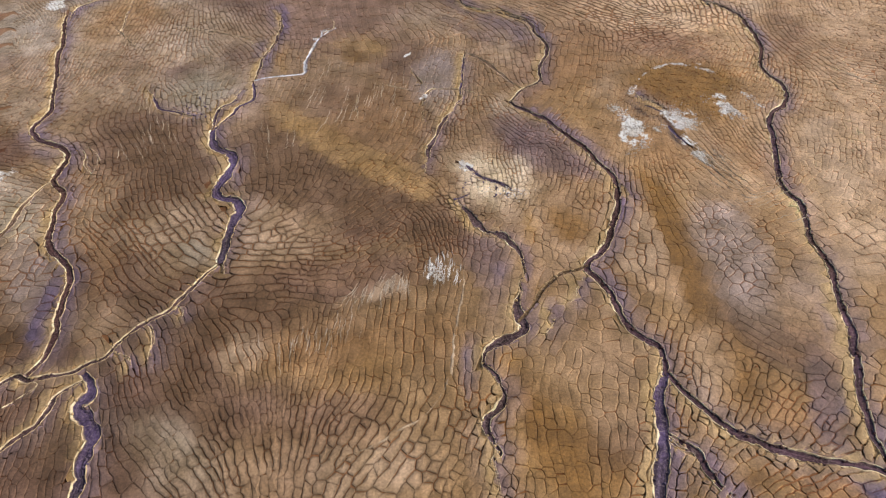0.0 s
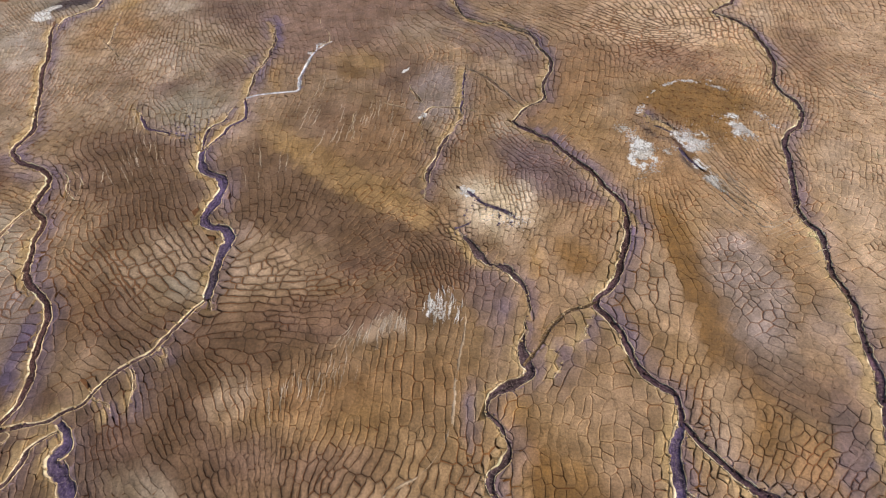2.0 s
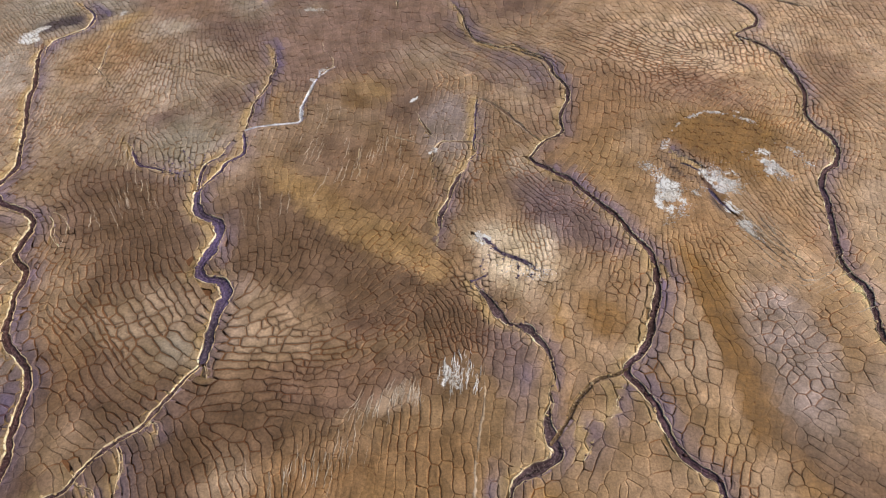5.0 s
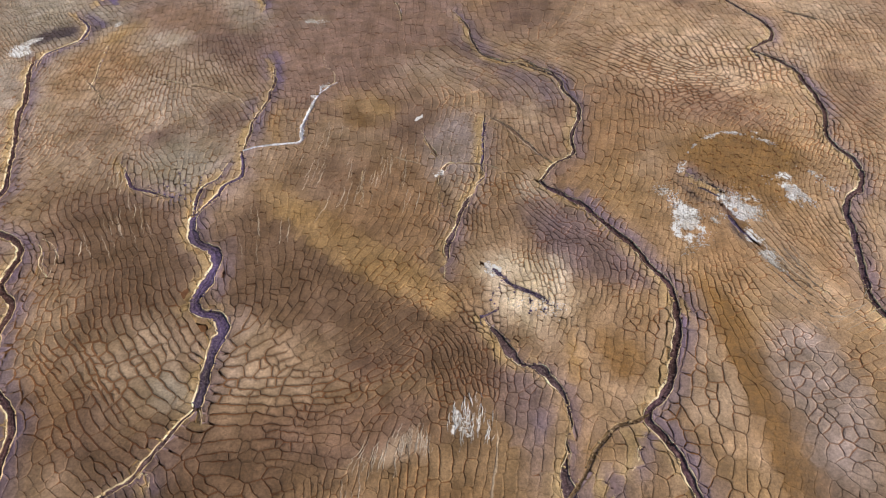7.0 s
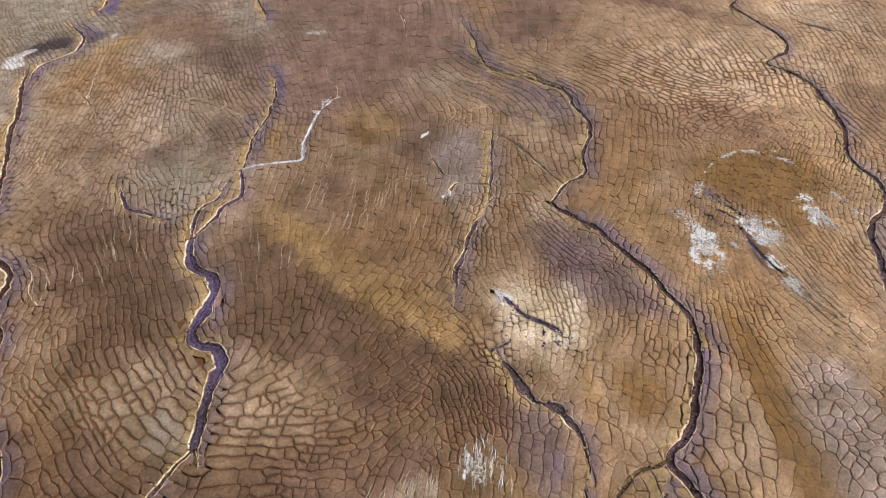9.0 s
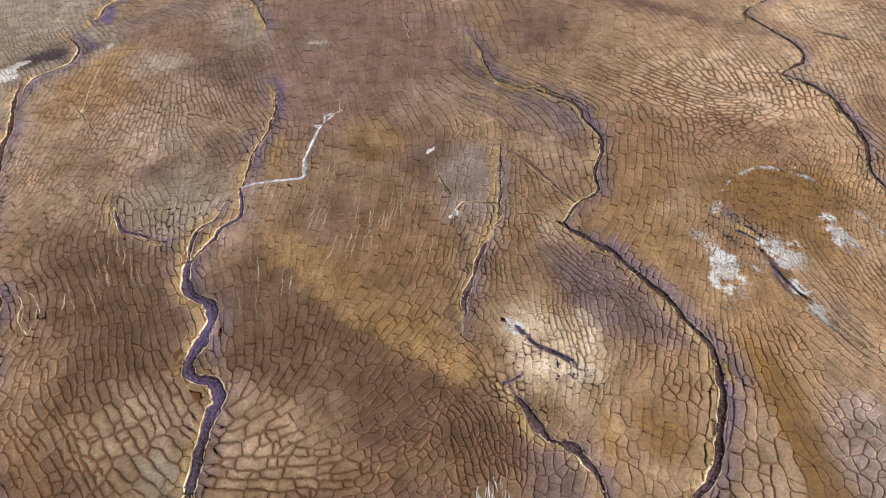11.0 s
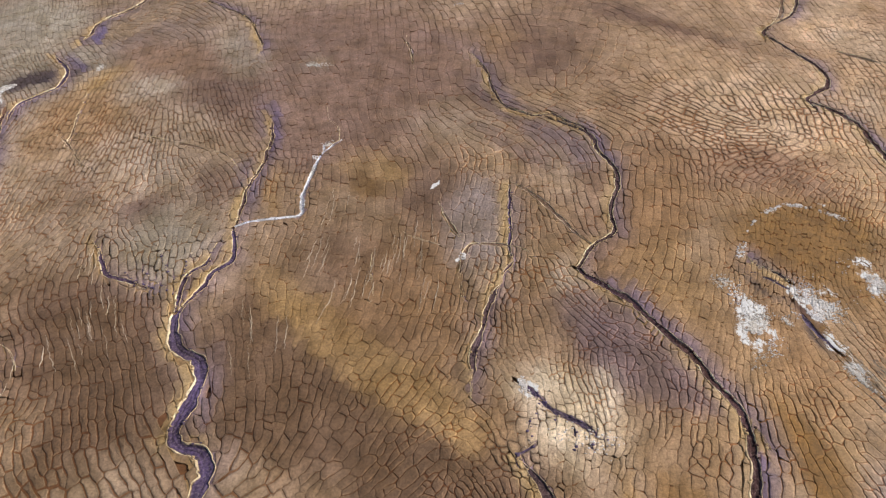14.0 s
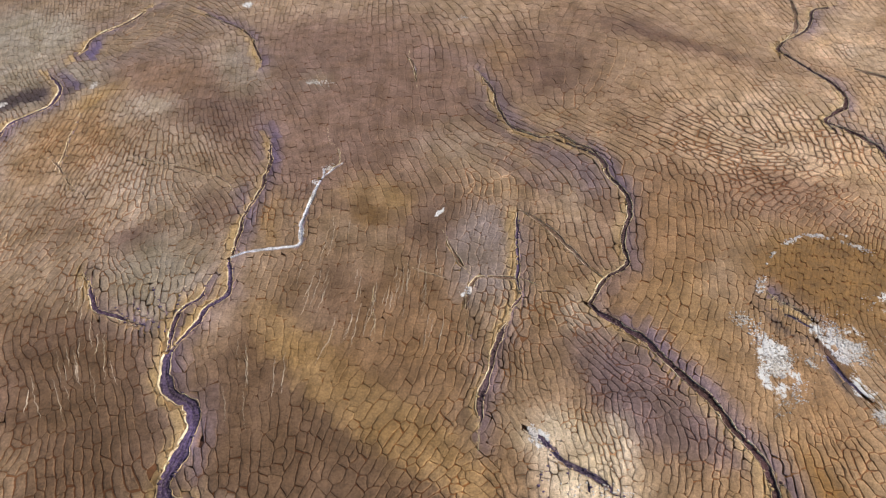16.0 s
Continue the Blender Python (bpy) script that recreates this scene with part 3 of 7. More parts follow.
stain("sand", -5.4, 18.3, 4.0, 1.5, 1.1, -2.3, 0.60)
stain("ash", -20.1, 19.5, 4.7, -2.3, -0.5, -2.2, 0.50)
stain("fawn", -13.4, 17.8, 2.6, 0.0, 0.5, -2.0, 0.40)
stain("dusk", -20.2, 24.1, 3.5, -4.3, -1.6, -1.2, 0.70)
stain("dusk", -29.3, 21.2, -0.9, 3.2, 2.8, -0.5, 0.70)
stain("dusk", -19.1, 31.8, 8.7, 0.9, 0.9, -2.7, 0.80)
stain("sand", -17.4, 28.9, 1.8, 0.4, 0.5, -1.2, 0.75)
stain("sand", -5.0, 34.5, 1.5, -0.0, 0.1, -0.9, 0.80)
stain("straw", -10.2, 28.7, 5.4, 0.6, 0.4, -2.0, 0.70)
stain("straw", -1.3, 29.4, 0.4, 3.0, 3.7, -0.8, 0.40)
stain("fawn", 10.0, 29.3, 3.4, -0.0, -0.5, -3.9, 0.50)
stain("sienna", 6.9, 21.3, 1.0, -4.2, -1.8, -0.7, 0.95)
stain("sienna", 8.5, 17.5, 2.0, -2.3, -0.9, -0.8, 0.85)
stain("honey", 4.7, 19.6, 0.8, 3.4, 0.9, -0.2, 0.90)
stain("honey", 3.8, 24.6, 0.5, 2.6, 0.9, -0.2, 0.80)
stain("fawn", 13.0, 25.1, 0.7, 4.1, 2.2, -0.0, 0.60)
stain("sand", 18.8, 40.3, 0.2, -3.8, -1.5, -0.7, 0.60)
stain("sienna", 21.7, 31.6, -0.4, -6.8, -1.1, -0.3, 0.85)
stain("sienna", 21.6, 41.0, 0.6, -3.5, -1.1, -0.7, 0.70)
stain("dusk", 27.5, 29.3, 3.6, -3.1, -1.8, -2.2, 0.85)
stain("dusk", 25.9, 32.8, 1.1, -3.4, -1.2, -1.0, 0.60)
stain("sand", 20.5, 27.1, 1.4, 3.3, 1.7, -0.4, 0.60)
stain("sienna", 22.9, 26.1, 0.0, -3.0, -0.9, -0.3, 0.60)
stain("heather", 26.4, 37.3, 1.2, -5.6, -2.4, -1.8, 0.85)
stain("heather", 32.6, 35.3, 2.7, -0.0, -1.3, -3.2, 0.40)
stain("straw", 25.8, 22.2, 1.4, -2.6, -1.2, -1.0, 0.70)
stain("straw", 27.2, 17.6, 2.4, 0.0, -0.5, -1.2, 0.80)
stain("sienna", 21.8, 17.6, 1.7, 0.0, -0.3, -1.0, 0.70)
stain("plum", 29.5, 25.1, -1.0, -4.0, -1.0, -0.2, 0.70)
stain("plum", 28.6, 20.9, 0.5, -1.5, -0.9, -0.6, 0.80)
stain("iris", 29.3, 18.0, 1.0, -0.6, -0.5, -0.5, 0.80)
stain("honey", 34.8, 29.3, -1.7, -5.4, -1.5, -0.3, 0.85)
stain("honey", 32.2, 23.2, -1.0, -3.3, -1.1, -0.2, 0.80)
stain("sand", 39.2, 40.1, 2.7, 5.9, 3.1, -0.0, 0.70)
stain("sand", 40.0, 48.1, 2.7, 6.3, 3.4, -0.0, 0.70)
stain("sand", 41.3, 55.6, 2.2, 5.5, 2.5, -0.0, 0.60)
stain("iris", -34.9, 31.9, -1.2, 3.8, 1.0, -0.2, 0.90)
stain("heather", -39.3, 37.1, -2.5, 5.1, 2.2, -0.0, 0.70)
stain("fawn", -29.7, 30.6, 2.8, 0.6, 0.8, -1.5, 0.60)
stain("ash", -43.7, 44.8, -2.3, 4.6, 2.4, -0.0, 0.80)
stain("ash", -66.0, 114.2, 8.5, -0.3, 3.4, -6.9, 0.80)
stain("fawn", -51.8, 112.1, 7.5, 4.7, 1.7, -3.2, 0.60)
stain("ash", -32.9, 105.4, -1.0, 6.5, 3.7, -1.2, 0.80)
stain("loam", -40.9, 101.4, 6.8, -0.2, 1.3, -4.1, 0.70)
stain("clay", -20.4, 109.6, 14.3, -0.4, 1.5, -11.1, 0.70)
stain("sand", -21.0, 100.6, 1.5, -0.0, 0.2, -1.4, 0.90)
stain("sand", -4.5, 87.4, 5.1, -1.6, -0.3, -2.9, 0.80)
stain("clay", -12.7, 93.1, 9.2, -0.2, 0.6, -7.1, 0.60)
stain("fawn", 34.3, 111.1, 6.6, -9.4, -2.3, -4.3, 0.50)
stain("sand", 30.9, 93.4, 6.6, -3.0, -1.3, -2.8, 0.60)
stain("sand", 31.4, 85.8, 6.6, -0.1, -0.9, -2.5, 0.50)
stain("loam", 30.2, 79.3, 6.8, -1.0, -1.0, -2.3, 0.60)
stain("sand", 50.0, 113.9, 4.8, -0.2, -1.7, -4.1, 0.70)
stain("heather", -1.8, 70.8, 0.7, 4.5, 2.6, -0.6, 0.60)
stain("iris", -25.2, 87.2, -0.6, 4.0, 1.1, -0.2, 0.90)
stain("dusk", -32.5, 53.8, -2.4, 6.8, 5.0, -0.4, 0.80)
stain("dusk", -18.8, 51.5, -1.2, 5.2, 3.4, 0.0, 0.80)
stain("straw", -8.9, 58.3, 5.7, -4.4, -1.9, -3.5, 0.40)
stain("honey", -7.6, 52.5, 4.9, -3.5, -0.8, -1.4, 0.80)
stain("honey", 14.7, 62.8, 2.4, -3.4, -3.3, -3.6, 0.40)
stain("plum", 10.1, 56.3, 4.0, -3.8, -1.7, -2.0, 0.65)
stain("plum", 14.0, 51.7, 1.5, -1.7, -1.1, -1.0, 0.80)
stain("cream", 6.9, 50.0, 2.6, -2.6, -1.4, -1.4, 0.55)
stain("cream", 3.3, 51.9, 3.0, -1.2, -0.8, -1.7, 0.90)
stain("pitch", -57.3, 98.7, 3.5, 1.2, 1.0, -1.7, 0.95)
stain("pitch", -60.2, 96.3, 1.3, 1.1, 0.9, -1.2, 0.90)
stain("iris", -55.5, 110.3, 0.0, 2.4, 0.9, -0.8, 0.90)
stain("iris", -55.3, 101.7, 1.7, -2.2, -0.3, -0.5, 0.60)
stain("honey", -49.7, 97.3, 1.7, 2.8, 1.0, -1.4, 0.80)
stain("honey", -9.9, 78.4, 1.8, -2.0, -0.5, -1.1, 0.60)
stain("sienna", -12.7, 75.3, 2.0, -0.0, 0.1, -1.1, 0.45)
stain("pitch", 24.5, 63.4, 1.6, -1.3, -0.3, -0.4, 0.90)
stain("pitch", 22.9, 61.7, 1.2, -1.5, -0.3, -0.4, 0.70)
stain("pitch", 25.4, 56.8, 0.4, -1.1, -0.4, -0.3, 0.95)
stain("sienna", 26.3, 57.4, 1.0, -0.6, -0.3, -0.5, 0.70)
stain("iris", -56.2, 111.1, 0.6, 2.0, 0.8, -1.0, 0.80)
stain("pitch", -58.5, 97.8, 2.9, 1.0, 0.7, -1.3, 0.90)
stain("straw", -51.7, 88.7, 0.3, 7.6, 3.3, -2.9, 0.50)
stain("loam", -43.5, 102.1, 6.5, -0.2, 1.3, -4.0, 0.60)
stain("plum", 2.2, 83.0, 4.5, -3.8, -0.5, -1.4, 0.40)
tone_shift(4.1, 83.1, 7.8, 16.0, 0.24)
tone_shift(18.0, 82.8, 7.7, 15.8, 0.11)
tone_shift(31.7, 82.5, 7.6, 15.7, -0.30)
tone_shift(45.2, 82.3, 7.5, 15.5, -0.29)
tone_shift(-32.0, 37.4, 4.8, 5.7, 0.68)
tone_shift(-23.5, 37.4, 4.8, 5.7, 0.63)
tone_shift(-15.0, 37.4, 4.7, 5.6, 0.39)
tone_shift(-6.6, 37.4, 4.7, 5.6, 0.24)
tone_shift(1.8, 37.4, 4.7, 5.6, 0.08)
tone_shift(10.1, 37.4, 4.6, 5.6, 0.12)
tone_shift(18.3, 37.4, 4.6, 5.5, 0.32)
tone_shift(26.5, 37.5, 4.6, 5.5, 0.36)
tone_shift(2.4, 90.1, 7.8, 15.9, 0.24)
tone_shift(16.2, 89.7, 7.7, 15.8, 0.17)
tone_shift(-19.9, 61.8, 5.9, 8.9, 0.07)
tone_shift(-9.4, 61.7, 5.9, 8.8, 0.24)
tone_shift(-33.4, 44.7, 4.8, 5.6, 0.40)
tone_shift(-24.9, 44.7, 4.7, 5.6, 0.50)
tone_shift(-16.5, 44.7, 4.7, 5.6, 0.40)
tone_shift(-8.1, 44.7, 4.7, 5.6, 0.28)
tone_shift(0.1, 44.7, 4.6, 5.5, 0.11)
tone_shift(8.3, 44.7, 4.6, 5.5, 0.14)
tone_shift(16.5, 44.7, 4.5, 5.5, -0.05)
tone_shift(24.5, 44.7, 4.5, 5.5, 0.06)
tone_shift(-27.2, 100.1, 8.1, 16.5, 0.15)
tone_shift(-12.8, 99.7, 8.0, 16.3, 0.09)
tone_shift(1.2, 99.4, 7.8, 16.1, 0.11)
tone_shift(15.1, 99.1, 7.7, 15.9, 0.16)
tone_shift(-42.7, 70.9, 6.1, 9.1, 0.35)
tone_shift(-31.9, 70.9, 6.1, 9.0, 0.38)
tone_shift(-21.1, 70.8, 6.0, 9.0, 0.05)
tone_shift(-10.5, 70.7, 5.9, 8.9, 0.20)
tone_shift(-0.1, 70.7, 5.8, 8.8, 0.42)
tone_shift(10.3, 70.6, 5.8, 8.8, 0.30)
tone_shift(-34.7, 53.5, 4.8, 5.7, 0.24)
tone_shift(-26.1, 53.5, 4.8, 5.7, 0.40)
tone_shift(-17.6, 53.6, 4.7, 5.6, 0.34)
tone_shift(-9.2, 53.6, 4.7, 5.6, 0.49)
tone_shift(-0.8, 53.6, 4.7, 5.6, 0.35)
tone_shift(7.4, 53.7, 4.6, 5.5, 0.28)

weave(-38.5, 34.4, 4.2, -88, 1.34, 1.59)
weave(-35.3, 30.1, 3.5, 90, 1.26, 1.32)
weave(-28.8, 35.0, 1.4, -44, 1.33, 2.94)
weave(-29.4, 31.2, 1.7, 13, 1.31, 1.62)
weave(-17.8, 37.0, 1.4, -0, 1.53, 2.02)
weave(-12.3, 35.6, 1.5, -7, 1.31, 1.70)
weave(-7.3, 36.9, 1.8, 71, 1.03, 1.89)
weave(-17.9, 33.0, 1.5, -12, 1.30, 1.82)
weave(-22.6, 31.8, 1.8, -52, 1.09, 2.69)
weave(-21.2, 27.2, 1.8, -58, 0.93, 3.59)
weave(-24.8, 26.7, 2.5, -63, 0.93, 2.95)
weave(-17.0, 27.2, 2.4, -64, 0.87, 2.89)
weave(-12.3, 27.2, 2.8, -84, 0.74, 2.15)
weave(-7.6, 26.7, 2.7, 79, 0.86, 2.53)
weave(-4.0, 26.7, 2.5, -86, 0.91, 2.38)
weave(-20.7, 21.3, 2.1, -42, 0.90, 2.36)
weave(-21.7, 18.2, 2.3, -29, 1.06, 2.18)
weave(-17.9, 19.1, 1.8, -46, 0.91, 2.19)
weave(-16.4, 21.3, 1.8, -59, 0.78, 2.24)
weave(-14.6, 23.1, 2.2, -69, 0.75, 2.53)
weave(-13.6, 18.7, 2.0, -68, 0.85, 2.22)
weave(-11.2, 21.3, 2.0, -89, 0.78, 2.01)
weave(-9.4, 17.9, 1.8, 73, 0.94, 1.93)
weave(-7.8, 21.3, 2.0, 57, 0.93, 1.86)
weave(-5.8, 18.7, 1.9, 49, 1.47, 1.96)
weave(-3.6, 21.3, 1.9, 44, 1.63, 2.10)
weave(-2.5, 17.5, 2.5, 63, 1.71, 1.88)
weave(-25.0, 21.3, 2.7, -50, 0.88, 2.69)
weave(-29.8, 18.6, 3.4, -78, 0.76, 2.09)
weave(-2.2, 29.4, 3.1, -89, 0.95, 2.55)
weave(-1.1, 21.3, 2.4, 82, 1.27, 1.79)
weave(-30.6, 17.0, 4.0, -82, 0.86, 1.67)
weave(-17.1, 16.6, 2.2, -49, 0.90, 2.04)
weave(-11.2, 16.6, 2.2, -81, 0.94, 1.98)
weave(1.6, 32.9, 3.1, 86, 0.99, 2.79)
weave(3.6, 35.5, 3.1, 73, 0.93, 1.63)
weave(8.3, 31.7, 2.0, 61, 1.26, 2.02)
weave(12.2, 31.7, 1.5, 70, 1.40, 2.21)
weave(7.9, 27.2, 2.1, 76, 1.34, 1.94)
weave(11.9, 26.6, 1.5, 73, 1.22, 2.04)
weave(11.2, 22.2, 2.2, -80, 1.23, 1.58)
weave(7.3, 21.3, 2.5, -81, 1.45, 1.92)
weave(8.5, 17.5, 2.6, -66, 1.41, 1.66)
weave(12.8, 19.6, 2.5, 71, 0.93, 1.50)
weave(14.6, 29.3, 1.7, -74, 1.34, 1.72)
weave(17.3, 35.4, 1.4, -86, 1.49, 2.10)
weave(22.8, 35.4, 1.4, -81, 1.70, 2.07)
weave(20.9, 30.4, 1.5, 68, 1.14, 2.08)
weave(19.9, 26.6, 1.9, 67, 1.00, 1.88)
weave(20.5, 24.1, 1.8, 66, 1.11, 1.98)
weave(25.2, 29.3, 1.5, -50, 0.85, 1.68)
weave(29.3, 31.6, 1.9, -37, 1.07, 1.50)
weave(27.6, 27.1, 1.4, -35, 0.96, 1.32)
weave(27.8, 24.1, 1.7, -26, 0.98, 1.34)
weave(23.1, 24.1, 2.0, 61, 0.93, 1.92)
weave(22.2, 18.8, 2.6, 27, 1.06, 1.74)
weave(26.6, 22.2, 2.1, 48, 0.78, 1.70)
weave(25.6, 17.6, 3.1, 18, 0.97, 1.83)
weave(16.9, 18.4, 2.6, 59, 0.79, 1.25)
weave(18.4, 20.9, 2.3, -75, 1.00, 1.10)
weave(36.5, 34.0, 4.0, 11, 1.47, 1.92)
weave(34.3, 28.2, 3.2, -0, 1.51, 1.79)
weave(32.4, 24.1, 2.9, 52, 1.20, 2.51)
weave(27.2, 35.3, 1.4, 37, 1.22, 1.37)
weave(3.9, 18.7, 2.9, 68, 0.95, 1.18)
weave(-34.9, 46.3, 1.9, -19, 1.67, 1.87)
weave(-30.6, 46.3, 1.6, -60, 1.24, 3.11)
weave(-27.4, 46.2, 1.5, -52, 1.36, 4.19)
weave(-23.7, 41.0, 1.8, -42, 1.50, 3.24)
weave(-27.7, 41.0, 1.6, -50, 1.24, 3.09)
weave(-31.2, 39.9, 1.5, -55, 1.03, 2.60)
weave(-28.0, 35.4, 1.4, -38, 1.13, 2.70)
weave(-24.9, 35.9, 2.1, -28, 1.23, 2.53)
weave(-29.9, 32.4, 1.5, -46, 0.89, 2.09)
weave(-26.8, 32.4, 1.7, -41, 1.06, 1.92)
weave(-19.6, 44.8, 1.5, 42, 1.68, 2.24)
weave(-16.5, 42.2, 1.2, 29, 1.58, 2.39)
weave(-15.9, 39.5, 1.4, 6, 1.07, 1.80)
weave(-12.7, 43.5, 1.5, 39, 1.43, 2.02)
weave(-15.3, 46.9, 1.6, 54, 1.61, 2.49)
weave(-11.1, 46.8, 1.5, 58, 1.53, 2.33)
weave(-9.4, 41.0, 1.3, 25, 1.23, 1.54)
weave(-11.9, 38.6, 1.3, -0, 1.14, 1.72)
weave(-16.7, 36.4, 1.4, -0, 1.07, 1.86)
weave(-11.4, 35.4, 1.6, -0, 0.93, 1.55)
weave(-8.1, 43.5, 1.3, 44, 1.23, 1.58)
weave(-6.2, 38.6, 1.6, 24, 0.97, 1.32)
weave(-20.6, 33.9, 1.9, 18, 1.18, 1.67)
weave(-16.8, 32.9, 1.8, 0, 0.97, 1.59)
weave(-19.9, 30.1, 1.7, -65, 0.94, 2.18)
weave(-22.6, 29.2, 1.5, -63, 0.84, 2.41)
weave(-5.5, 42.2, 1.4, 48, 1.04, 1.38)
weave(-3.7, 46.8, 2.0, -37, 1.12, 1.52)
weave(12.8, 46.0, 1.2, 70, 1.20, 2.09)
weave(9.7, 46.0, 1.3, 76, 1.01, 1.93)
weave(11.5, 40.9, 1.6, 58, 1.32, 2.43)
weave(17.0, 42.1, 1.4, 70, 1.30, 3.21)
weave(17.6, 38.5, 1.3, -87, 1.77, 2.63)
weave(21.0, 40.8, 2.0, -63, 1.43, 1.71)
weave(19.3, 36.4, 1.3, 63, 1.41, 2.50)
weave(23.2, 35.8, 1.3, 50, 1.03, 2.09)
weave(17.7, 33.4, 1.8, 67, 1.13, 2.06)
weave(17.6, 30.1, 1.9, 66, 1.14, 1.98)
weave(21.9, 30.6, 1.6, 52, 0.93, 2.23)
weave(24.1, 44.6, 1.6, -72, 1.10, 1.80)
weave(27.2, 46.5, 1.5, -61, 1.24, 1.71)
weave(28.6, 42.0, 1.8, 44, 1.46, 1.50)
weave(27.3, 38.5, 1.3, -0, 1.11, 1.28)
weave(28.7, 36.4, 1.3, -13, 1.24, 1.39)
weave(29.6, 33.3, 1.8, -12, 1.04, 1.40)
weave(26.4, 29.7, 1.5, -40, 0.92, 1.35)
weave(26.6, 26.4, 1.4, -38, 0.95, 1.25)
weave(22.6, 28.0, 1.6, -37, 0.96, 1.48)
weave(9.2, 28.8, 1.6, 64, 1.23, 1.69)
weave(11.6, 33.4, 1.9, -76, 1.39, 1.81)
weave(11.8, 29.7, 1.5, 66, 1.24, 1.83)
weave(12.4, 26.8, 1.5, -70, 1.36, 1.46)
weave(1.4, 42.1, 2.0, 81, 0.89, 1.73)
weave(37.0, 45.8, 4.7, 21, 1.30, 1.85)
weave(-37.7, 55.5, 2.1, -73, 1.03, 3.21)
weave(-33.4, 54.1, 2.0, -62, 1.03, 4.10)
weave(-30.3, 54.1, 1.5, -63, 1.13, 4.41)
weave(-27.7, 54.1, 1.6, -59, 1.23, 4.02)
weave(-21.5, 54.1, 1.7, -80, 1.33, 3.36)
weave(-18.9, 54.1, 1.5, -80, 1.32, 4.05)
weave(-15.7, 53.4, 1.8, 83, 1.40, 3.70)
weave(-12.4, 51.5, 1.4, 62, 1.48, 2.70)
weave(-18.6, 48.0, 1.7, 90, 1.38, 2.46)
weave(-16.0, 49.1, 1.7, 83, 1.32, 2.76)
weave(-9.8, 49.7, 1.3, 60, 1.19, 2.10)
weave(-36.9, 50.3, 2.7, 89, 1.15, 1.58)
weave(-35.3, 45.8, 2.0, 88, 1.19, 1.30)
weave(-31.0, 48.0, 1.6, -62, 1.20, 3.50)
weave(-27.8, 45.8, 1.4, -53, 1.39, 3.66)
weave(-29.0, 42.7, 1.8, -48, 1.22, 2.88)
weave(-24.6, 45.8, 1.9, -51, 1.08, 2.98)
weave(-24.5, 42.7, 1.6, -43, 1.34, 2.76)
weave(-25.7, 39.9, 1.6, -26, 1.30, 2.51)
weave(-33.0, 41.7, 2.0, -39, 0.87, 2.09)
weave(-29.3, 38.1, 1.6, -39, 0.96, 2.08)
weave(-32.4, 38.5, 1.8, -51, 0.90, 2.11)
weave(-19.4, 45.2, 1.4, 58, 1.97, 2.20)
weave(-16.2, 45.2, 1.5, 56, 1.82, 2.24)
weave(-17.7, 41.7, 1.4, 30, 1.64, 2.21)
weave(-14.8, 42.7, 1.4, 36, 1.34, 2.08)
weave(-11.7, 45.8, 1.6, 54, 1.46, 2.09)
weave(-11.9, 40.8, 1.4, 17, 0.95, 1.49)
weave(-9.1, 42.7, 1.3, 34, 1.09, 1.46)
weave(-16.9, 38.6, 1.2, 3, 1.05, 1.88)
weave(-12.3, 38.2, 1.2, 0, 0.93, 1.56)
weave(-8.3, 39.0, 1.4, 16, 0.89, 1.22)
weave(-6.0, 42.7, 1.3, 45, 0.86, 1.25)
weave(-6.3, 46.8, 2.0, 41, 0.95, 1.44)
weave(-0.8, 43.7, 1.8, -64, 0.73, 1.34)
weave(-0.5, 39.9, 2.2, -73, 0.63, 1.05)
weave(-2.5, 42.7, 1.7, -62, 0.67, 1.13)
weave(-0.7, 48.5, 2.1, 90, 1.13, 1.25)
weave(4.4, 47.9, 2.4, 77, 0.92, 1.47)
weave(5.2, 51.5, 1.6, -70, 0.85, 1.47)
weave(7.5, 50.2, 1.7, -81, 0.80, 1.70)
weave(9.8, 52.7, 1.7, 74, 0.86, 2.08)
weave(9.5, 47.9, 1.4, 65, 0.71, 1.62)
weave(12.8, 50.2, 1.6, 67, 0.91, 1.86)
weave(11.6, 46.8, 1.0, 71, 0.96, 1.58)
weave(8.1, 44.7, 1.7, 65, 1.03, 1.59)
weave(6.1, 42.7, 2.3, 57, 1.09, 1.49)
weave(9.6, 40.9, 1.6, -71, 1.37, 1.67)
weave(11.8, 43.2, 1.6, -68, 1.27, 1.47)
weave(13.5, 46.8, 1.2, 70, 0.95, 1.70)
weave(19.6, 52.7, 1.4, 82, 0.88, 1.88)
weave(20.7, 49.6, 1.6, 89, 0.90, 1.86)
weave(23.6, 51.4, 1.6, -88, 0.95, 1.99)
weave(26.0, 50.2, 2.0, -60, 1.27, 1.58)
weave(18.6, 45.8, 2.2, 78, 1.05, 2.35)
weave(17.0, 41.8, 1.3, 66, 1.17, 2.32)
weave(18.8, 40.9, 1.2, 81, 1.33, 2.08)
weave(21.7, 45.8, 1.9, -81, 1.01, 1.83)
weave(25.6, 46.8, 1.5, 39, 1.27, 1.34)
weave(26.2, 43.7, 1.6, 32, 1.05, 1.25)
weave(25.4, 40.0, 1.7, 65, 0.98, 1.02)
weave(26.7, 37.5, 1.2, 66, 0.86, 0.95)
weave(29.2, 44.7, 1.8, 30, 1.27, 1.29)
weave(18.9, 37.5, 1.2, -84, 1.12, 1.49)
weave(22.5, 36.7, 1.3, -81, 1.15, 1.53)
weave(31.6, 50.2, 3.1, -64, 1.17, 1.52)
weave(30.4, 55.2, 2.8, -71, 1.07, 2.01)
weave(15.2, 38.3, 1.9, -62, 1.20, 1.30)
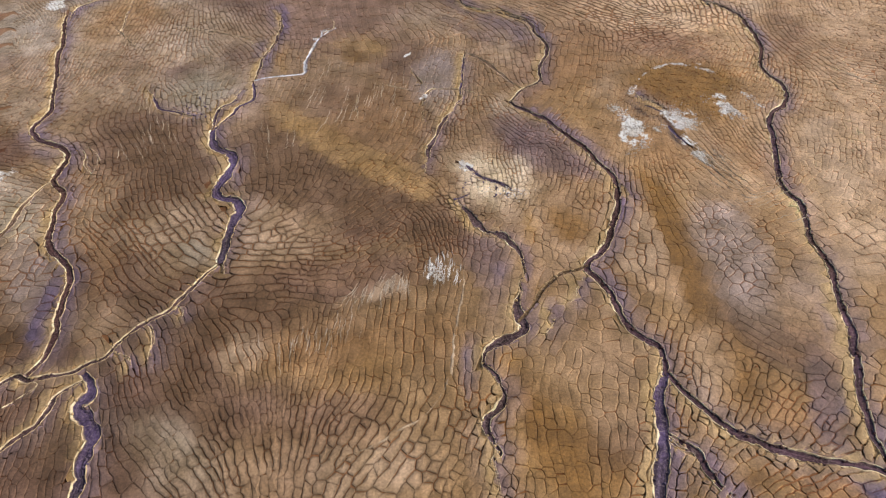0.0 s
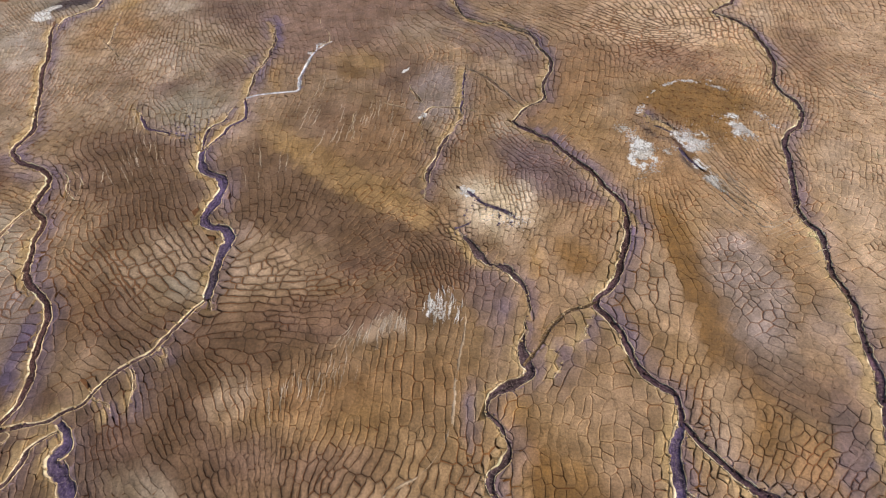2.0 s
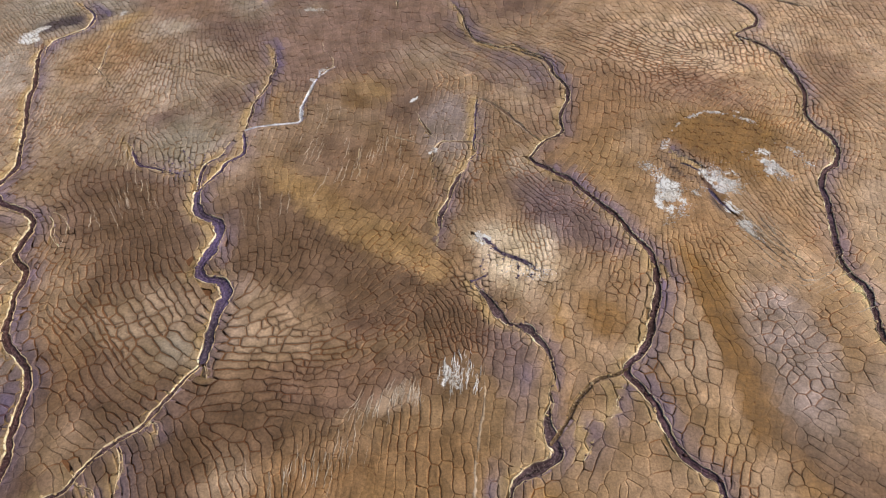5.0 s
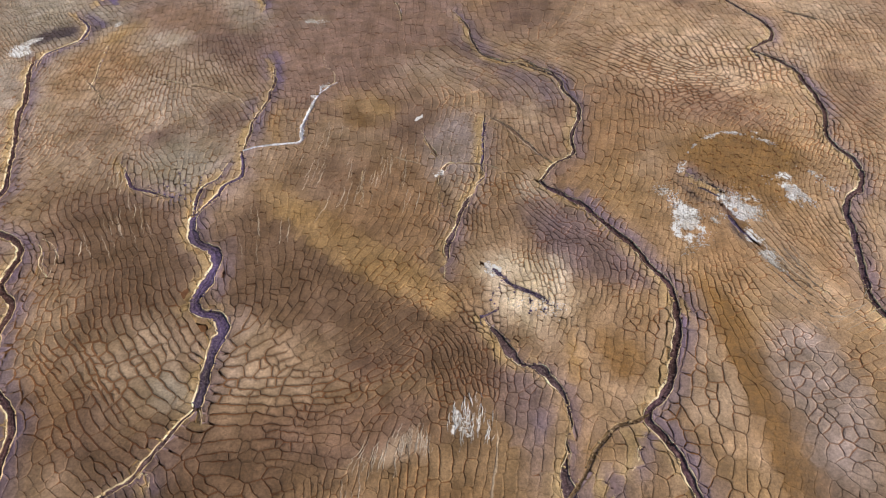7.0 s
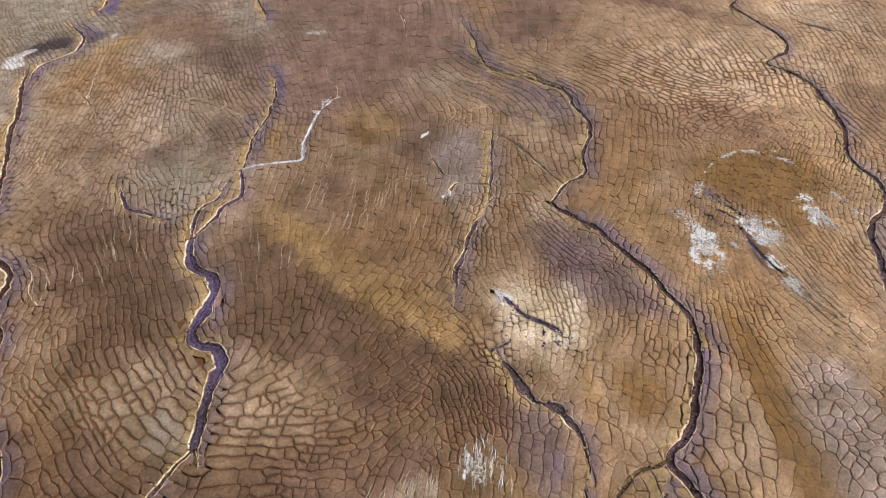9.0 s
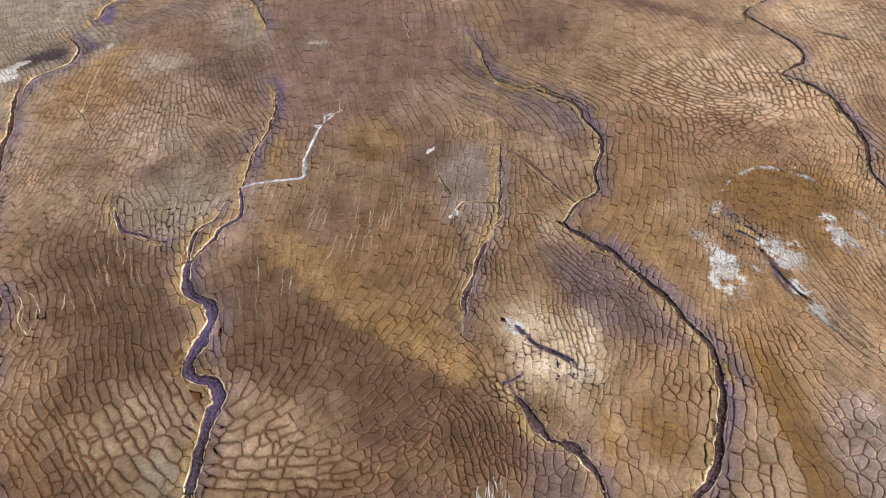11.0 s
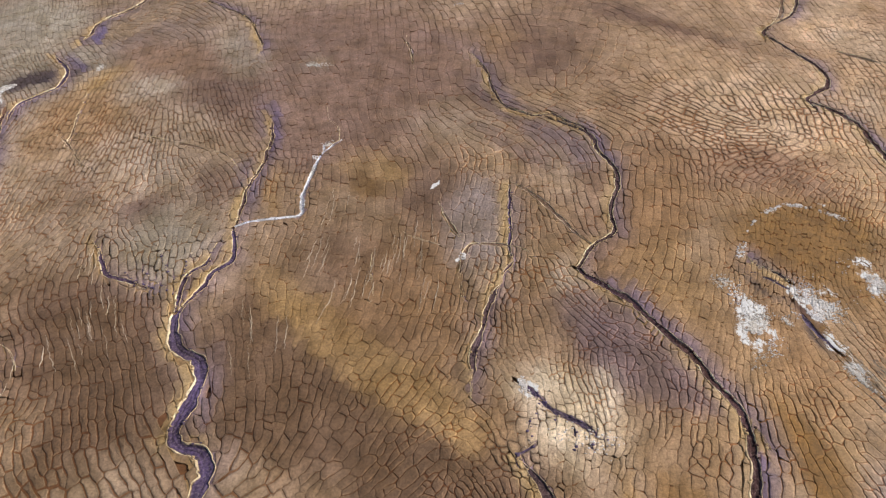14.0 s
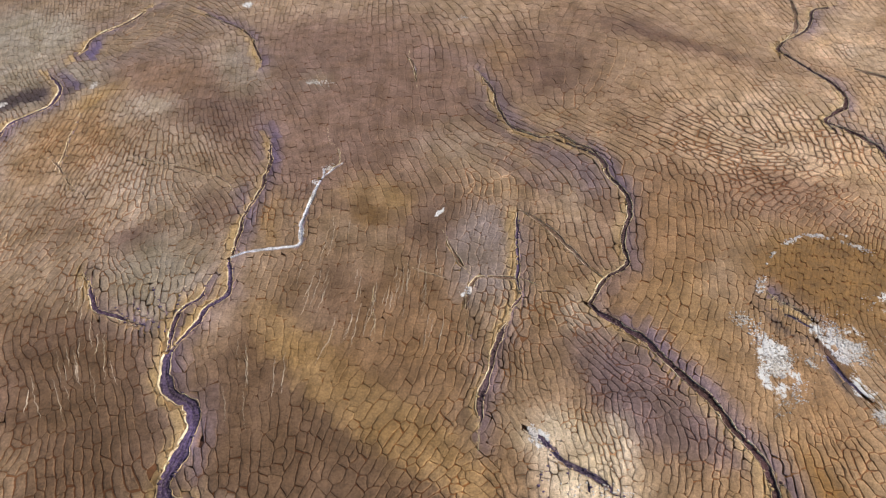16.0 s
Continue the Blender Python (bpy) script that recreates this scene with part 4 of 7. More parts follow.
weave(10.8, 38.2, 2.1, -71, 1.23, 1.46)
weave(-49.3, 77.6, 4.4, -84, 1.41, 2.53)
weave(-47.4, 81.0, 3.5, 86, 1.46, 2.74)
weave(-45.1, 68.4, 4.5, 78, 1.72, 2.01)
weave(-41.2, 74.2, 3.9, 77, 1.81, 2.12)
weave(-39.5, 78.6, 3.7, -82, 1.44, 2.59)
weave(-33.7, 77.3, 3.3, 87, 1.55, 2.49)
weave(-38.6, 63.1, 2.8, -81, 1.10, 3.14)
weave(-42.0, 61.5, 3.1, 75, 1.57, 1.74)
weave(-34.0, 59.9, 3.0, -73, 1.07, 4.00)
weave(-34.3, 67.3, 2.7, -41, 1.11, 2.13)
weave(-31.6, 66.4, 2.5, -82, 1.23, 2.42)
weave(-30.9, 70.1, 2.6, 86, 1.44, 2.00)
weave(-28.2, 69.1, 2.9, 63, 1.54, 1.75)
weave(-31.4, 78.4, 3.4, -46, 1.34, 4.13)
weave(-35.6, 85.8, 3.1, 80, 1.69, 2.41)
weave(-26.1, 76.1, 3.4, -74, 1.77, 2.03)
weave(-23.2, 61.3, 2.5, -87, 1.63, 2.75)
weave(-20.8, 62.9, 2.2, -82, 1.48, 3.14)
weave(-18.9, 65.4, 2.3, 86, 1.37, 2.77)
weave(-16.2, 62.9, 1.9, 76, 1.41, 2.91)
weave(-12.8, 62.9, 2.0, 86, 1.17, 3.55)
weave(-9.6, 65.4, 2.8, -89, 1.17, 4.72)
weave(-8.8, 71.8, 3.0, -87, 1.25, 5.44)
weave(-6.5, 74.8, 3.3, 89, 1.29, 5.23)
weave(-12.6, 71.8, 3.0, 90, 1.27, 3.90)
weave(-17.1, 69.0, 3.1, 78, 1.38, 2.15)
weave(-14.4, 77.1, 3.6, -74, 1.83, 2.00)
weave(-22.0, 75.0, 3.9, -85, 1.31, 2.72)
weave(-13.2, 84.1, 2.6, -73, 1.28, 5.44)
weave(-7.9, 92.0, 3.5, -74, 1.74, 6.01)
weave(-9.4, 80.4, 3.0, -57, 1.44, 4.36)
weave(-5.4, 84.0, 2.7, -64, 1.46, 3.66)
weave(-4.1, 86.5, 2.7, -34, 1.82, 2.46)
weave(0.3, 67.0, 3.9, 82, 1.07, 2.66)
weave(0.6, 74.7, 4.2, 69, 1.10, 2.51)
weave(-1.2, 87.7, 3.3, -35, 1.64, 2.46)
weave(4.2, 82.6, 4.4, -42, 1.69, 2.36)
weave(7.8, 76.8, 3.9, -83, 1.23, 3.30)
weave(9.7, 71.6, 3.2, -84, 1.17, 3.15)
weave(5.6, 67.0, 3.1, -55, 1.19, 2.10)
weave(16.6, 75.6, 1.9, 82, 1.26, 5.32)
weave(20.4, 75.5, 1.6, 90, 1.35, 4.97)
weave(16.9, 67.8, 2.4, 72, 1.13, 4.27)
weave(25.5, 73.4, 2.2, -77, 0.94, 1.60)
weave(32.0, 74.3, 2.8, 52, 1.05, 1.31)
weave(21.4, 69.5, 2.8, -83, 1.09, 3.27)
weave(22.9, 75.5, 1.3, -88, 1.11, 3.83)
weave(27.3, 65.9, 3.3, 66, 0.64, 3.15)
weave(32.2, 66.7, 3.3, 64, 0.63, 3.26)
weave(37.5, 71.3, 3.4, 52, 0.66, 2.52)
weave(36.4, 65.8, 3.7, 56, 0.60, 1.93)
weave(23.2, 63.4, 3.0, 62, 0.63, 2.08)
weave(18.0, 62.6, 1.7, 67, 0.85, 2.85)
weave(12.9, 65.2, 1.8, 61, 1.39, 2.86)
weave(14.9, 61.1, 1.4, 52, 1.12, 2.56)
weave(20.0, 59.5, 2.2, 82, 0.75, 2.52)
weave(14.3, 69.6, 2.4, 68, 1.42, 4.36)
weave(5.7, 61.1, 1.7, -53, 1.09, 1.76)
weave(8.1, 58.9, 1.5, -42, 1.13, 1.67)
weave(30.5, 59.5, 3.1, -89, 0.85, 2.19)
weave(34.1, 58.0, 3.4, -81, 0.93, 1.89)
weave(40.8, 76.3, 4.5, -75, 1.31, 2.43)
weave(43.8, 88.2, 4.7, 78, 0.88, 2.30)
weave(-65.2, 112.5, 5.9, -73, 1.37, 3.61)
weave(-64.2, 117.7, 6.6, -69, 1.32, 3.81)
weave(-54.1, 113.9, 5.7, 45, 2.52, 3.18)
weave(-48.1, 108.8, 5.8, 20, 2.38, 3.71)
weave(-61.4, 104.7, 6.6, -47, 1.04, 4.68)
weave(-34.4, 111.6, 6.2, 88, 1.70, 3.09)
weave(-41.0, 111.8, 5.6, -41, 1.68, 5.11)
weave(-24.4, 114.6, 5.7, -88, 1.54, 5.92)
weave(-17.6, 112.7, 4.8, -86, 1.46, 6.60)
weave(-14.1, 109.4, 4.5, -80, 1.41, 6.91)
weave(-22.4, 102.3, 4.6, -59, 1.65, 5.05)
weave(-15.4, 99.4, 4.8, -90, 1.47, 5.72)
weave(-11.4, 93.1, 3.5, 85, 1.41, 5.00)
weave(-24.9, 99.6, 5.6, -63, 1.50, 5.72)
weave(-40.7, 98.7, 7.0, -90, 1.53, 3.85)
weave(-34.5, 87.9, 3.3, -68, 1.11, 5.74)
weave(-32.2, 89.0, 4.0, -64, 1.14, 5.08)
weave(-50.1, 87.1, 5.1, -89, 1.14, 3.12)
weave(-43.0, 85.9, 4.0, -88, 1.21, 2.68)
weave(-10.8, 85.5, 2.5, -77, 1.27, 4.64)
weave(-14.8, 87.6, 3.2, -75, 1.29, 4.89)
weave(-7.7, 106.2, 5.6, 87, 1.55, 6.42)
weave(-0.6, 115.6, 6.6, -70, 1.78, 5.12)
weave(5.4, 108.9, 4.3, -78, 1.56, 5.51)
weave(7.9, 102.9, 3.7, -79, 1.81, 6.20)
weave(11.5, 102.8, 3.1, 66, 2.02, 6.52)
weave(14.6, 104.1, 3.6, 73, 1.91, 7.13)
weave(11.3, 113.5, 5.4, 62, 1.86, 5.11)
weave(23.5, 114.8, 6.5, -34, 2.31, 4.08)
weave(16.6, 98.7, 4.2, 41, 1.69, 2.87)
weave(30.9, 112.9, 5.7, -83, 1.60, 5.10)
weave(36.6, 111.1, 6.1, -86, 1.58, 4.18)
weave(25.6, 98.5, 4.5, -79, 1.59, 4.43)
weave(29.6, 95.9, 3.7, -86, 1.47, 4.44)
weave(35.0, 95.7, 3.4, -79, 1.47, 3.53)
weave(34.7, 100.9, 4.3, -43, 1.63, 1.93)
weave(19.5, 90.2, 4.8, -45, 1.47, 2.69)
weave(23.8, 87.0, 3.6, -19, 1.51, 1.77)
weave(33.0, 86.8, 3.9, 80, 1.40, 1.50)
weave(39.1, 86.7, 3.6, 50, 1.43, 1.46)
weave(28.6, 82.9, 3.1, -1, 1.23, 1.42)
weave(25.1, 81.1, 2.8, -18, 1.16, 1.21)
weave(38.2, 92.1, 3.4, -75, 1.53, 3.05)
weave(50.9, 110.6, 10.3, 88, 1.49, 2.21)
weave(17.1, 79.4, 2.4, 71, 1.33, 5.50)
weave(20.0, 79.4, 2.3, -87, 1.39, 4.00)
weave(20.6, 73.6, 1.8, 68, 1.01, 4.10)
weave(16.3, 73.6, 2.1, 74, 1.25, 4.02)
weave(23.5, 76.0, 1.5, 42, 0.81, 2.18)
weave(28.2, 76.7, 2.6, 33, 0.86, 1.94)
weave(33.7, 76.7, 3.1, 24, 0.92, 1.66)
weave(12.4, 62.8, 1.7, 63, 1.53, 2.74)
weave(13.9, 59.4, 1.8, 54, 1.26, 2.89)
weave(16.2, 62.8, 1.6, 72, 1.08, 2.73)
weave(10.9, 65.3, 2.2, 50, 1.28, 2.53)
weave(17.5, 59.4, 1.7, 59, 0.82, 2.60)
weave(4.8, 59.4, 1.7, -60, 1.03, 1.93)
weave(8.8, 56.3, 2.0, -37, 1.04, 1.40)
weave(11.5, 53.0, 1.8, -30, 0.88, 1.29)
weave(7.3, 60.5, 1.5, -62, 0.95, 1.66)
weave(2.2, 55.3, 2.2, -56, 0.85, 1.33)
weave(0.3, 59.4, 2.7, 78, 0.91, 1.64)
weave(-4.4, 60.5, 3.3, 78, 1.14, 2.45)
weave(-9.2, 62.8, 2.3, 77, 1.11, 2.66)
weave(-13.6, 59.4, 2.0, 70, 1.32, 2.78)
weave(-15.7, 60.5, 1.6, 77, 1.23, 2.63)
weave(-6.5, 54.3, 2.8, 59, 1.17, 1.81)
weave(-11.2, 54.3, 2.2, 51, 1.43, 1.72)
weave(-18.1, 58.3, 2.3, -87, 1.22, 3.16)
weave(-19.2, 53.3, 1.4, -81, 1.20, 3.27)
weave(-14.2, 51.6, 1.5, 85, 1.12, 2.55)
weave(-10.7, 49.9, 1.3, 66, 1.10, 1.97)
weave(-7.5, 50.7, 1.9, 53, 1.10, 1.79)
weave(-35.3, 55.2, 2.0, -51, 0.90, 3.56)
weave(-39.1, 58.3, 2.4, -45, 0.93, 3.98)
weave(-31.6, 49.8, 1.9, -68, 1.08, 3.16)
weave(-28.9, 52.4, 1.5, -65, 1.10, 3.48)
weave(-27.7, 55.2, 1.7, -59, 1.04, 3.31)
weave(-22.6, 57.8, 2.4, -67, 1.21, 3.38)
weave(-21.5, 50.7, 2.1, -76, 1.13, 2.64)
weave(12.1, 48.8, 1.2, -47, 1.16, 1.36)
weave(18.0, 55.4, 2.1, 68, 0.87, 2.26)
weave(20.5, 53.1, 1.4, 83, 0.84, 2.00)
weave(21.7, 50.9, 1.2, -88, 0.96, 1.51)
weave(4.3, 55.3, 1.8, 75, 0.84, 1.48)
weave(-1.1, 49.9, 2.4, 0, 0.90, 0.96)
weave(6.1, 53.0, 1.6, -89, 0.76, 1.33)
weave(41.6, 51.3, 5.3, -112, 1.17, 1.66)
gape(0.5, 47.2, 1.8, 3.0)
gape(-8.0, 18.0, 7.0, 1.7)
gape(-17.0, 18.0, 5.0, 1.6)
gape(-2.5, 19.5, 4.0, 1.6)
gape(46.4, 61.6, 5.8, 0.5)
gape(30.4, 49.5, 4.1, 0.65)
gape(40.5, 48.6, 4.6, 0.65)
gape(53.2, 80.3, 6.8, 0.6)
gape(29.0, 67.2, 6.9, 0.2)
gape(18.4, 64.2, 4.1, 0.45)
gape(36.6, 76.0, 5.9, 0.5)
gape(-13.1, 77.1, 4.1, 0.4)
gape(21.5, 110.3, 13.7, 0.6)
gape(-11.4, 67.0, 6.5, 0.6)
gape(22.8, 33.0, 3.4, 0.6)
gape(-64.4, 82.8, 7.0, 0.45)
gape(25.1, 57.3, 3.8, 0.4)
gape(-8.6, 29.1, 3.9, 0.6)
gape(30.0, 85.0, 7.8, 2)
gape(24.9, 88.5, 3.8, 1.7)
gape(-16.1, 40.1, 4.5, 1.7)
gape(-27.6, 42.5, 4.3, 1.9)
gape(6.4, 23.0, 3.5, 1.3)
gape(5.4, 48.6, 3.6, 1.3)
gape(-41.8, 79.6, 6.2, 1.3)
gape(-8.6, 17.8, 4.9, 1.5)
gape(38.8, 42.8, 3.2, 1.3)
gape(-5.2, 87.5, 3.9, 1.3)
gape(11.6, 19.5, 4.9, 1.2)
gape(41.0, 40.6, 1.6, 1.6)
gape(6.1, 48.8, 2.0, 1.3)
gape(-31.4, 64.3, 1.9, 1.6)

creek("main", 0.62, 0.42, [(-59.1, 89.8), (-57.6, 85.2), (-55.7, 80.9), (-54.9, 77.7), (-53.8, 74.6), (-52.3, 70.9), (-51.0, 67.5), (-49.6, 64.2), (-49.6, 62.0), (-50.0, 59.8), (-48.7, 58.0), (-46.4, 56.8), (-44.3, 55.7), (-43.2, 54.3), (-42.9, 52.6), (-42.9, 51.2), (-42.9, 49.9), (-41.6, 48.7), (-40.7, 47.8), (-40.5, 46.3), (-40.3, 44.6), (-39.8, 42.9), (-39.4, 41.3), (-38.5, 39.9), (-37.0, 38.7), (-35.6, 37.3), (-34.9, 36.1), (-34.6, 34.4), (-34.2, 32.7), (-33.9, 31.1), (-33.5, 29.6), (-33.3, 28.1), (-33.5, 26.9), (-33.9, 26.0)])
creek("rill", 0.50, 0.30, [(-57.9, 88.7), (-58.4, 90.7), (-57.9, 92.4), (-56.5, 93.9), (-55.1, 95.5), (-55.0, 97.7), (-55.5, 99.7), (-57.4, 101.8), (-59.3, 103.7)])
creek("narrow", 0.60, 0.30, [(-57.2, 106.9), (-56.5, 109.4), (-56.7, 111.6), (-56.2, 114.1), (-53.2, 117.6), (-50.8, 123.1)])
creek("thin", 0.45, 0.25, [(-42.9, 49.9), (-43.5, 48.7), (-44.2, 46.3), (-44.2, 43.3), (-44.7, 40.8), (-45.8, 38.2)])
creek("violet", 0.86, 0.42, [(-27.7, 59.0), (-27.3, 57.1), (-26.4, 55.5), (-24.7, 54.4), (-23.8, 52.9), (-23.9, 50.9), (-24.3, 49.0), (-24.2, 47.7), (-23.3, 46.9), (-21.7, 46.3), (-21.1, 45.0), (-21.4, 43.4), (-21.5, 41.8), (-21.4, 39.8), (-21.4, 38.1)])
creek("narrow", 0.42, 0.36, [(-21.4, 38.1), (-22.2, 36.9), (-23.1, 35.1), (-23.8, 33.5), (-24.7, 32.2), (-25.9, 31.2), (-26.9, 30.3), (-27.6, 29.1), (-28.3, 27.8), (-29.7, 27.0), (-30.6, 26.2), (-32.4, 25.8), (-33.7, 25.6), (-34.8, 25.9), (-36.2, 24.9), (-38.0, 23.7)])
creek("rill", 0.40, 0.28, [(-26.4, 67.5), (-26.7, 65.9), (-27.0, 64.9), (-28.1, 63.4), (-28.3, 61.6), (-27.8, 59.2)])
creek("rill", 0.45, 0.28, [(-25.4, 69.5), (-24.7, 67.5), (-24.5, 65.3), (-25.7, 64.0), (-26.3, 62.2), (-27.2, 60.4), (-27.6, 58.7)])
creek("narrow", 0.38, 0.22, [(-25.9, 89.0), (-24.7, 84.5), (-24.7, 81.1), (-24.8, 78.7), (-25.4, 76.4), (-25.4, 73.4), (-25.2, 70.1)])
creek("salt", 0.35, 0.12, [(-18.5, 81.0), (-19.0, 77.8), (-19.5, 74.3), (-19.1, 71.6), (-21.7, 70.9), (-23.9, 70.4), (-25.3, 69.7)])
creek("salt", 0.32, 0.12, [(-18.4, 81.2), (-18.6, 82.8), (-19.6, 84.2)])
creek("salt", 0.30, 0.12, [(-18.3, 81.4), (-17.4, 82.8), (-16.5, 83.8)])
creek("violet", 0.88, 0.45, [(-29.6, 26.2), (-28.6, 25.4), (-28.1, 24.4), (-28.5, 23.6), (-28.7, 23.1), (-27.7, 22.4), (-26.9, 21.7), (-26.4, 20.7), (-26.4, 19.8), (-26.4, 18.7), (-26.0, 17.4), (-25.9, 16.2), (-25.6, 15.2), (-25.1, 13.5)])
creek("narrow", 0.45, 0.35, [(-29.3, 25.5), (-30.2, 24.8), (-30.8, 24.1), (-30.8, 23.1), (-31.2, 21.6), (-32.1, 20.6), (-33.1, 19.2), (-34.5, 17.7)])
creek("thin", 0.35, 0.20, [(-33.7, 25.6), (-32.7, 25.0), (-33.4, 24.1), (-34.5, 23.0)])
creek("rill", 0.30, 0.20, [(2.0, 75.9), (1.8, 72.3), (1.6, 69.5), (1.5, 67.1), (1.7, 65.0)])
creek("broken", 0.36, 0.22, [(1.7, 65.0), (0.8, 63.8), (0.2, 62.0), (-0.7, 60.3), (-1.4, 57.5), (-2.1, 55.4), (-2.3, 52.8), (-2.4, 50.9)])
creek("thin", 0.30, 0.15, [(3.8, 65.6), (2.9, 66.6), (1.5, 67.1), (-0.5, 67.3), (-2.3, 67.2), (-3.1, 64.7), (-3.2, 62.6), (-2.9, 60.3)])
creek("broken", 0.50, 0.30, [(0.7, 46.4), (2.2, 44.7), (3.0, 43.1), (3.8, 41.9), (5.2, 41.5), (6.0, 40.4), (6.8, 39.3), (7.1, 37.8), (7.2, 36.4), (6.6, 35.4), (6.7, 34.4), (6.2, 32.8), (6.4, 31.6), (6.6, 30.4), (6.1, 29.8), (5.1, 29.4), (4.2, 28.9), (3.4, 28.1), (3.2, 27.0), (3.9, 26.2), (4.4, 25.2), (4.6, 23.9), (4.0, 22.9), (3.4, 22.2), (3.2, 21.5), (3.6, 20.6), (4.1, 19.5), (3.6, 18.9), (3.8, 17.8), (3.9, 16.8)])
creek("ochre", 0.35, 0.20, [(13.0, 37.5), (12.2, 37.0), (10.8, 36.5), (9.4, 35.4), (8.3, 34.1), (7.5, 32.8), (6.8, 31.9), (6.2, 31.1)])
creek("narrow", 0.50, 0.36, [(8.2, 86.7), (11.4, 84.5), (12.0, 81.5), (13.3, 78.0), (13.1, 75.7), (12.0, 72.8), (11.6, 70.7), (11.6, 68.7), (9.5, 67.2), (7.6, 64.3)])
creek("main", 0.58, 0.42, [(7.6, 64.3), (8.3, 63.1), (9.9, 61.7), (11.5, 60.4), (12.6, 58.5), (14.1, 56.6), (15.4, 54.8), (16.2, 52.8), (17.2, 50.9), (17.7, 49.0), (17.5, 46.8), (17.0, 44.7), (16.3, 42.7), (15.6, 40.8), (14.2, 38.9), (13.0, 37.7), (12.9, 36.7), (13.8, 35.6), (14.5, 34.2), (14.8, 32.6), (15.3, 30.8), (16.3, 29.5), (17.4, 28.7), (17.8, 27.5), (17.7, 26.2)])
creek("thin", 0.35, 0.20, [(2.3, 76.3), (3.9, 74.7), (5.4, 72.9), (7.5, 69.4), (9.2, 67.1)])
creek("violet", 0.80, 0.42, [(17.7, 26.2), (16.8, 24.6), (16.4, 23.2), (16.1, 21.3), (15.8, 19.5), (15.2, 17.9), (14.8, 16.1), (14.5, 14.4)])
creek("main", 0.60, 0.42, [(17.7, 26.2), (18.4, 24.6), (19.4, 23.3), (20.4, 22.1), (21.4, 21.0), (22.5, 20.5), (23.5, 20.0), (25.0, 19.6), (26.8, 19.1), (28.6, 18.8), (30.4, 18.3), (31.6, 17.6), (32.9, 16.3)])
creek("main", 0.50, 0.36, [(16.3, 21.1), (17.5, 20.2), (18.3, 19.4), (18.7, 18.1), (19.1, 17.2), (19.9, 16.3), (20.4, 14.9)])
creek("narrow", 0.30, 0.25, [(17.8, 49.7), (18.4, 48.6), (18.8, 47.0)])
creek("main", 0.62, 0.42, [(38.4, 90.0), (40.4, 88.2), (42.1, 85.5), (42.2, 82.1), (42.2, 78.2), (41.7, 75.2), (40.5, 72.4), (40.5, 69.7), (41.5, 67.4), (41.0, 64.6), (39.9, 62.6), (38.1, 61.1), (37.0, 58.9), (36.4, 55.7), (35.5, 52.3), (34.8, 49.5), (34.8, 47.3), (35.5, 45.6), (35.0, 43.2), (34.4, 40.9), (34.7, 39.1), (34.8, 37.0), (34.4, 34.7), (34.0, 32.5), (33.7, 30.2), (33.1, 28.0), (32.4, 25.9), (31.7, 23.9), (31.5, 22.3), (31.2, 20.7), (31.4, 19.2)])
creek("main", 0.55, 0.36, [(40.6, 109.2), (38.6, 106.7), (39.6, 104.4), (41.0, 101.4), (42.3, 98.6), (42.7, 95.7), (41.7, 93.4), (39.6, 91.9), (38.3, 90.6), (38.5, 89.0)])
creek("thin", 0.35, 0.20, [(45.6, 123.6), (45.5, 120.8), (44.7, 116.4), (43.0, 112.3), (40.6, 109.2)])
creek("narrow", 0.45, 0.25, [(52.1, 120.1), (49.8, 118.4), (47.6, 117.7), (45.6, 113.9), (44.2, 111.8), (42.0, 110.0), (40.6, 109.2)])
creek("narrow", 0.35, 0.25, [(-1.5, 102.6), (-0.5, 99.9), (0.5, 97.3), (1.1, 93.0), (2.3, 89.9), (4.5, 88.2), (6.0, 87.8), (7.6, 88.4)])
creek("narrow", 0.40, 0.25, [(7.6, 88.4), (9.4, 86.7), (10.9, 85.8), (11.3, 84.7), (11.6, 83.3)])
creek("fissure", 0.40, 0.25, [(1.5, 52.5), (2.4, 51.4), (3.6, 50.0), (5.4, 49.0), (6.6, 48.1), (8.3, 46.6)])
creek("fissure", 0.15, 0.15, [(3.8, 49.8), (3.6, 48.4), (3.7, 47.1)])
creek("fissure", 0.15, 0.15, [(5.0, 49.2), (5.0, 47.9), (4.8, 46.6)])
creek("fissure", 0.15, 0.15, [(5.9, 48.6), (6.2, 47.3), (6.0, 46.3)])
creek("fissure", 0.15, 0.15, [(2.3, 51.6), (2.5, 50.0), (1.8, 48.6), (2.0, 47.2), (0.8, 46.6), (0.7, 45.5)])
creek("fissure", 0.15, 0.15, [(3.0, 50.6), (3.5, 51.4), (4.3, 51.6)])
creek("fissure", 0.30, 0.20, [(21.8, 64.5), (23.0, 63.4), (24.2, 62.6), (25.5, 61.7)])
creek("fissure", 0.42, 0.25, [(24.3, 60.6), (25.3, 58.9), (26.0, 57.1), (26.7, 55.6)])
creek("fissure", 0.10, 0.15, [(-33.7, 65.0), (-31.6, 63.3), (-29.9, 62.1), (-28.4, 60.9)])
creek("fissure", 0.10, 0.15, [(-31.8, 66.5), (-30.3, 64.3), (-28.9, 62.6), (-28.0, 60.9)])
creek("fissure", 0.10, 0.15, [(-28.7, 67.6), (-28.6, 65.4), (-28.5, 63.3), (-28.4, 61.6)])
creek("fissure", 0.10, 0.15, [(-34.5, 63.9), (-32.2, 62.5), (-30.0, 61.4)])
creek("thin", 0.22, 0.12, [(-41.2, 85.5), (-38.2, 84.5), (-35.0, 83.5), (-31.9, 82.3), (-29.2, 81.2), (-27.4, 79.1)])
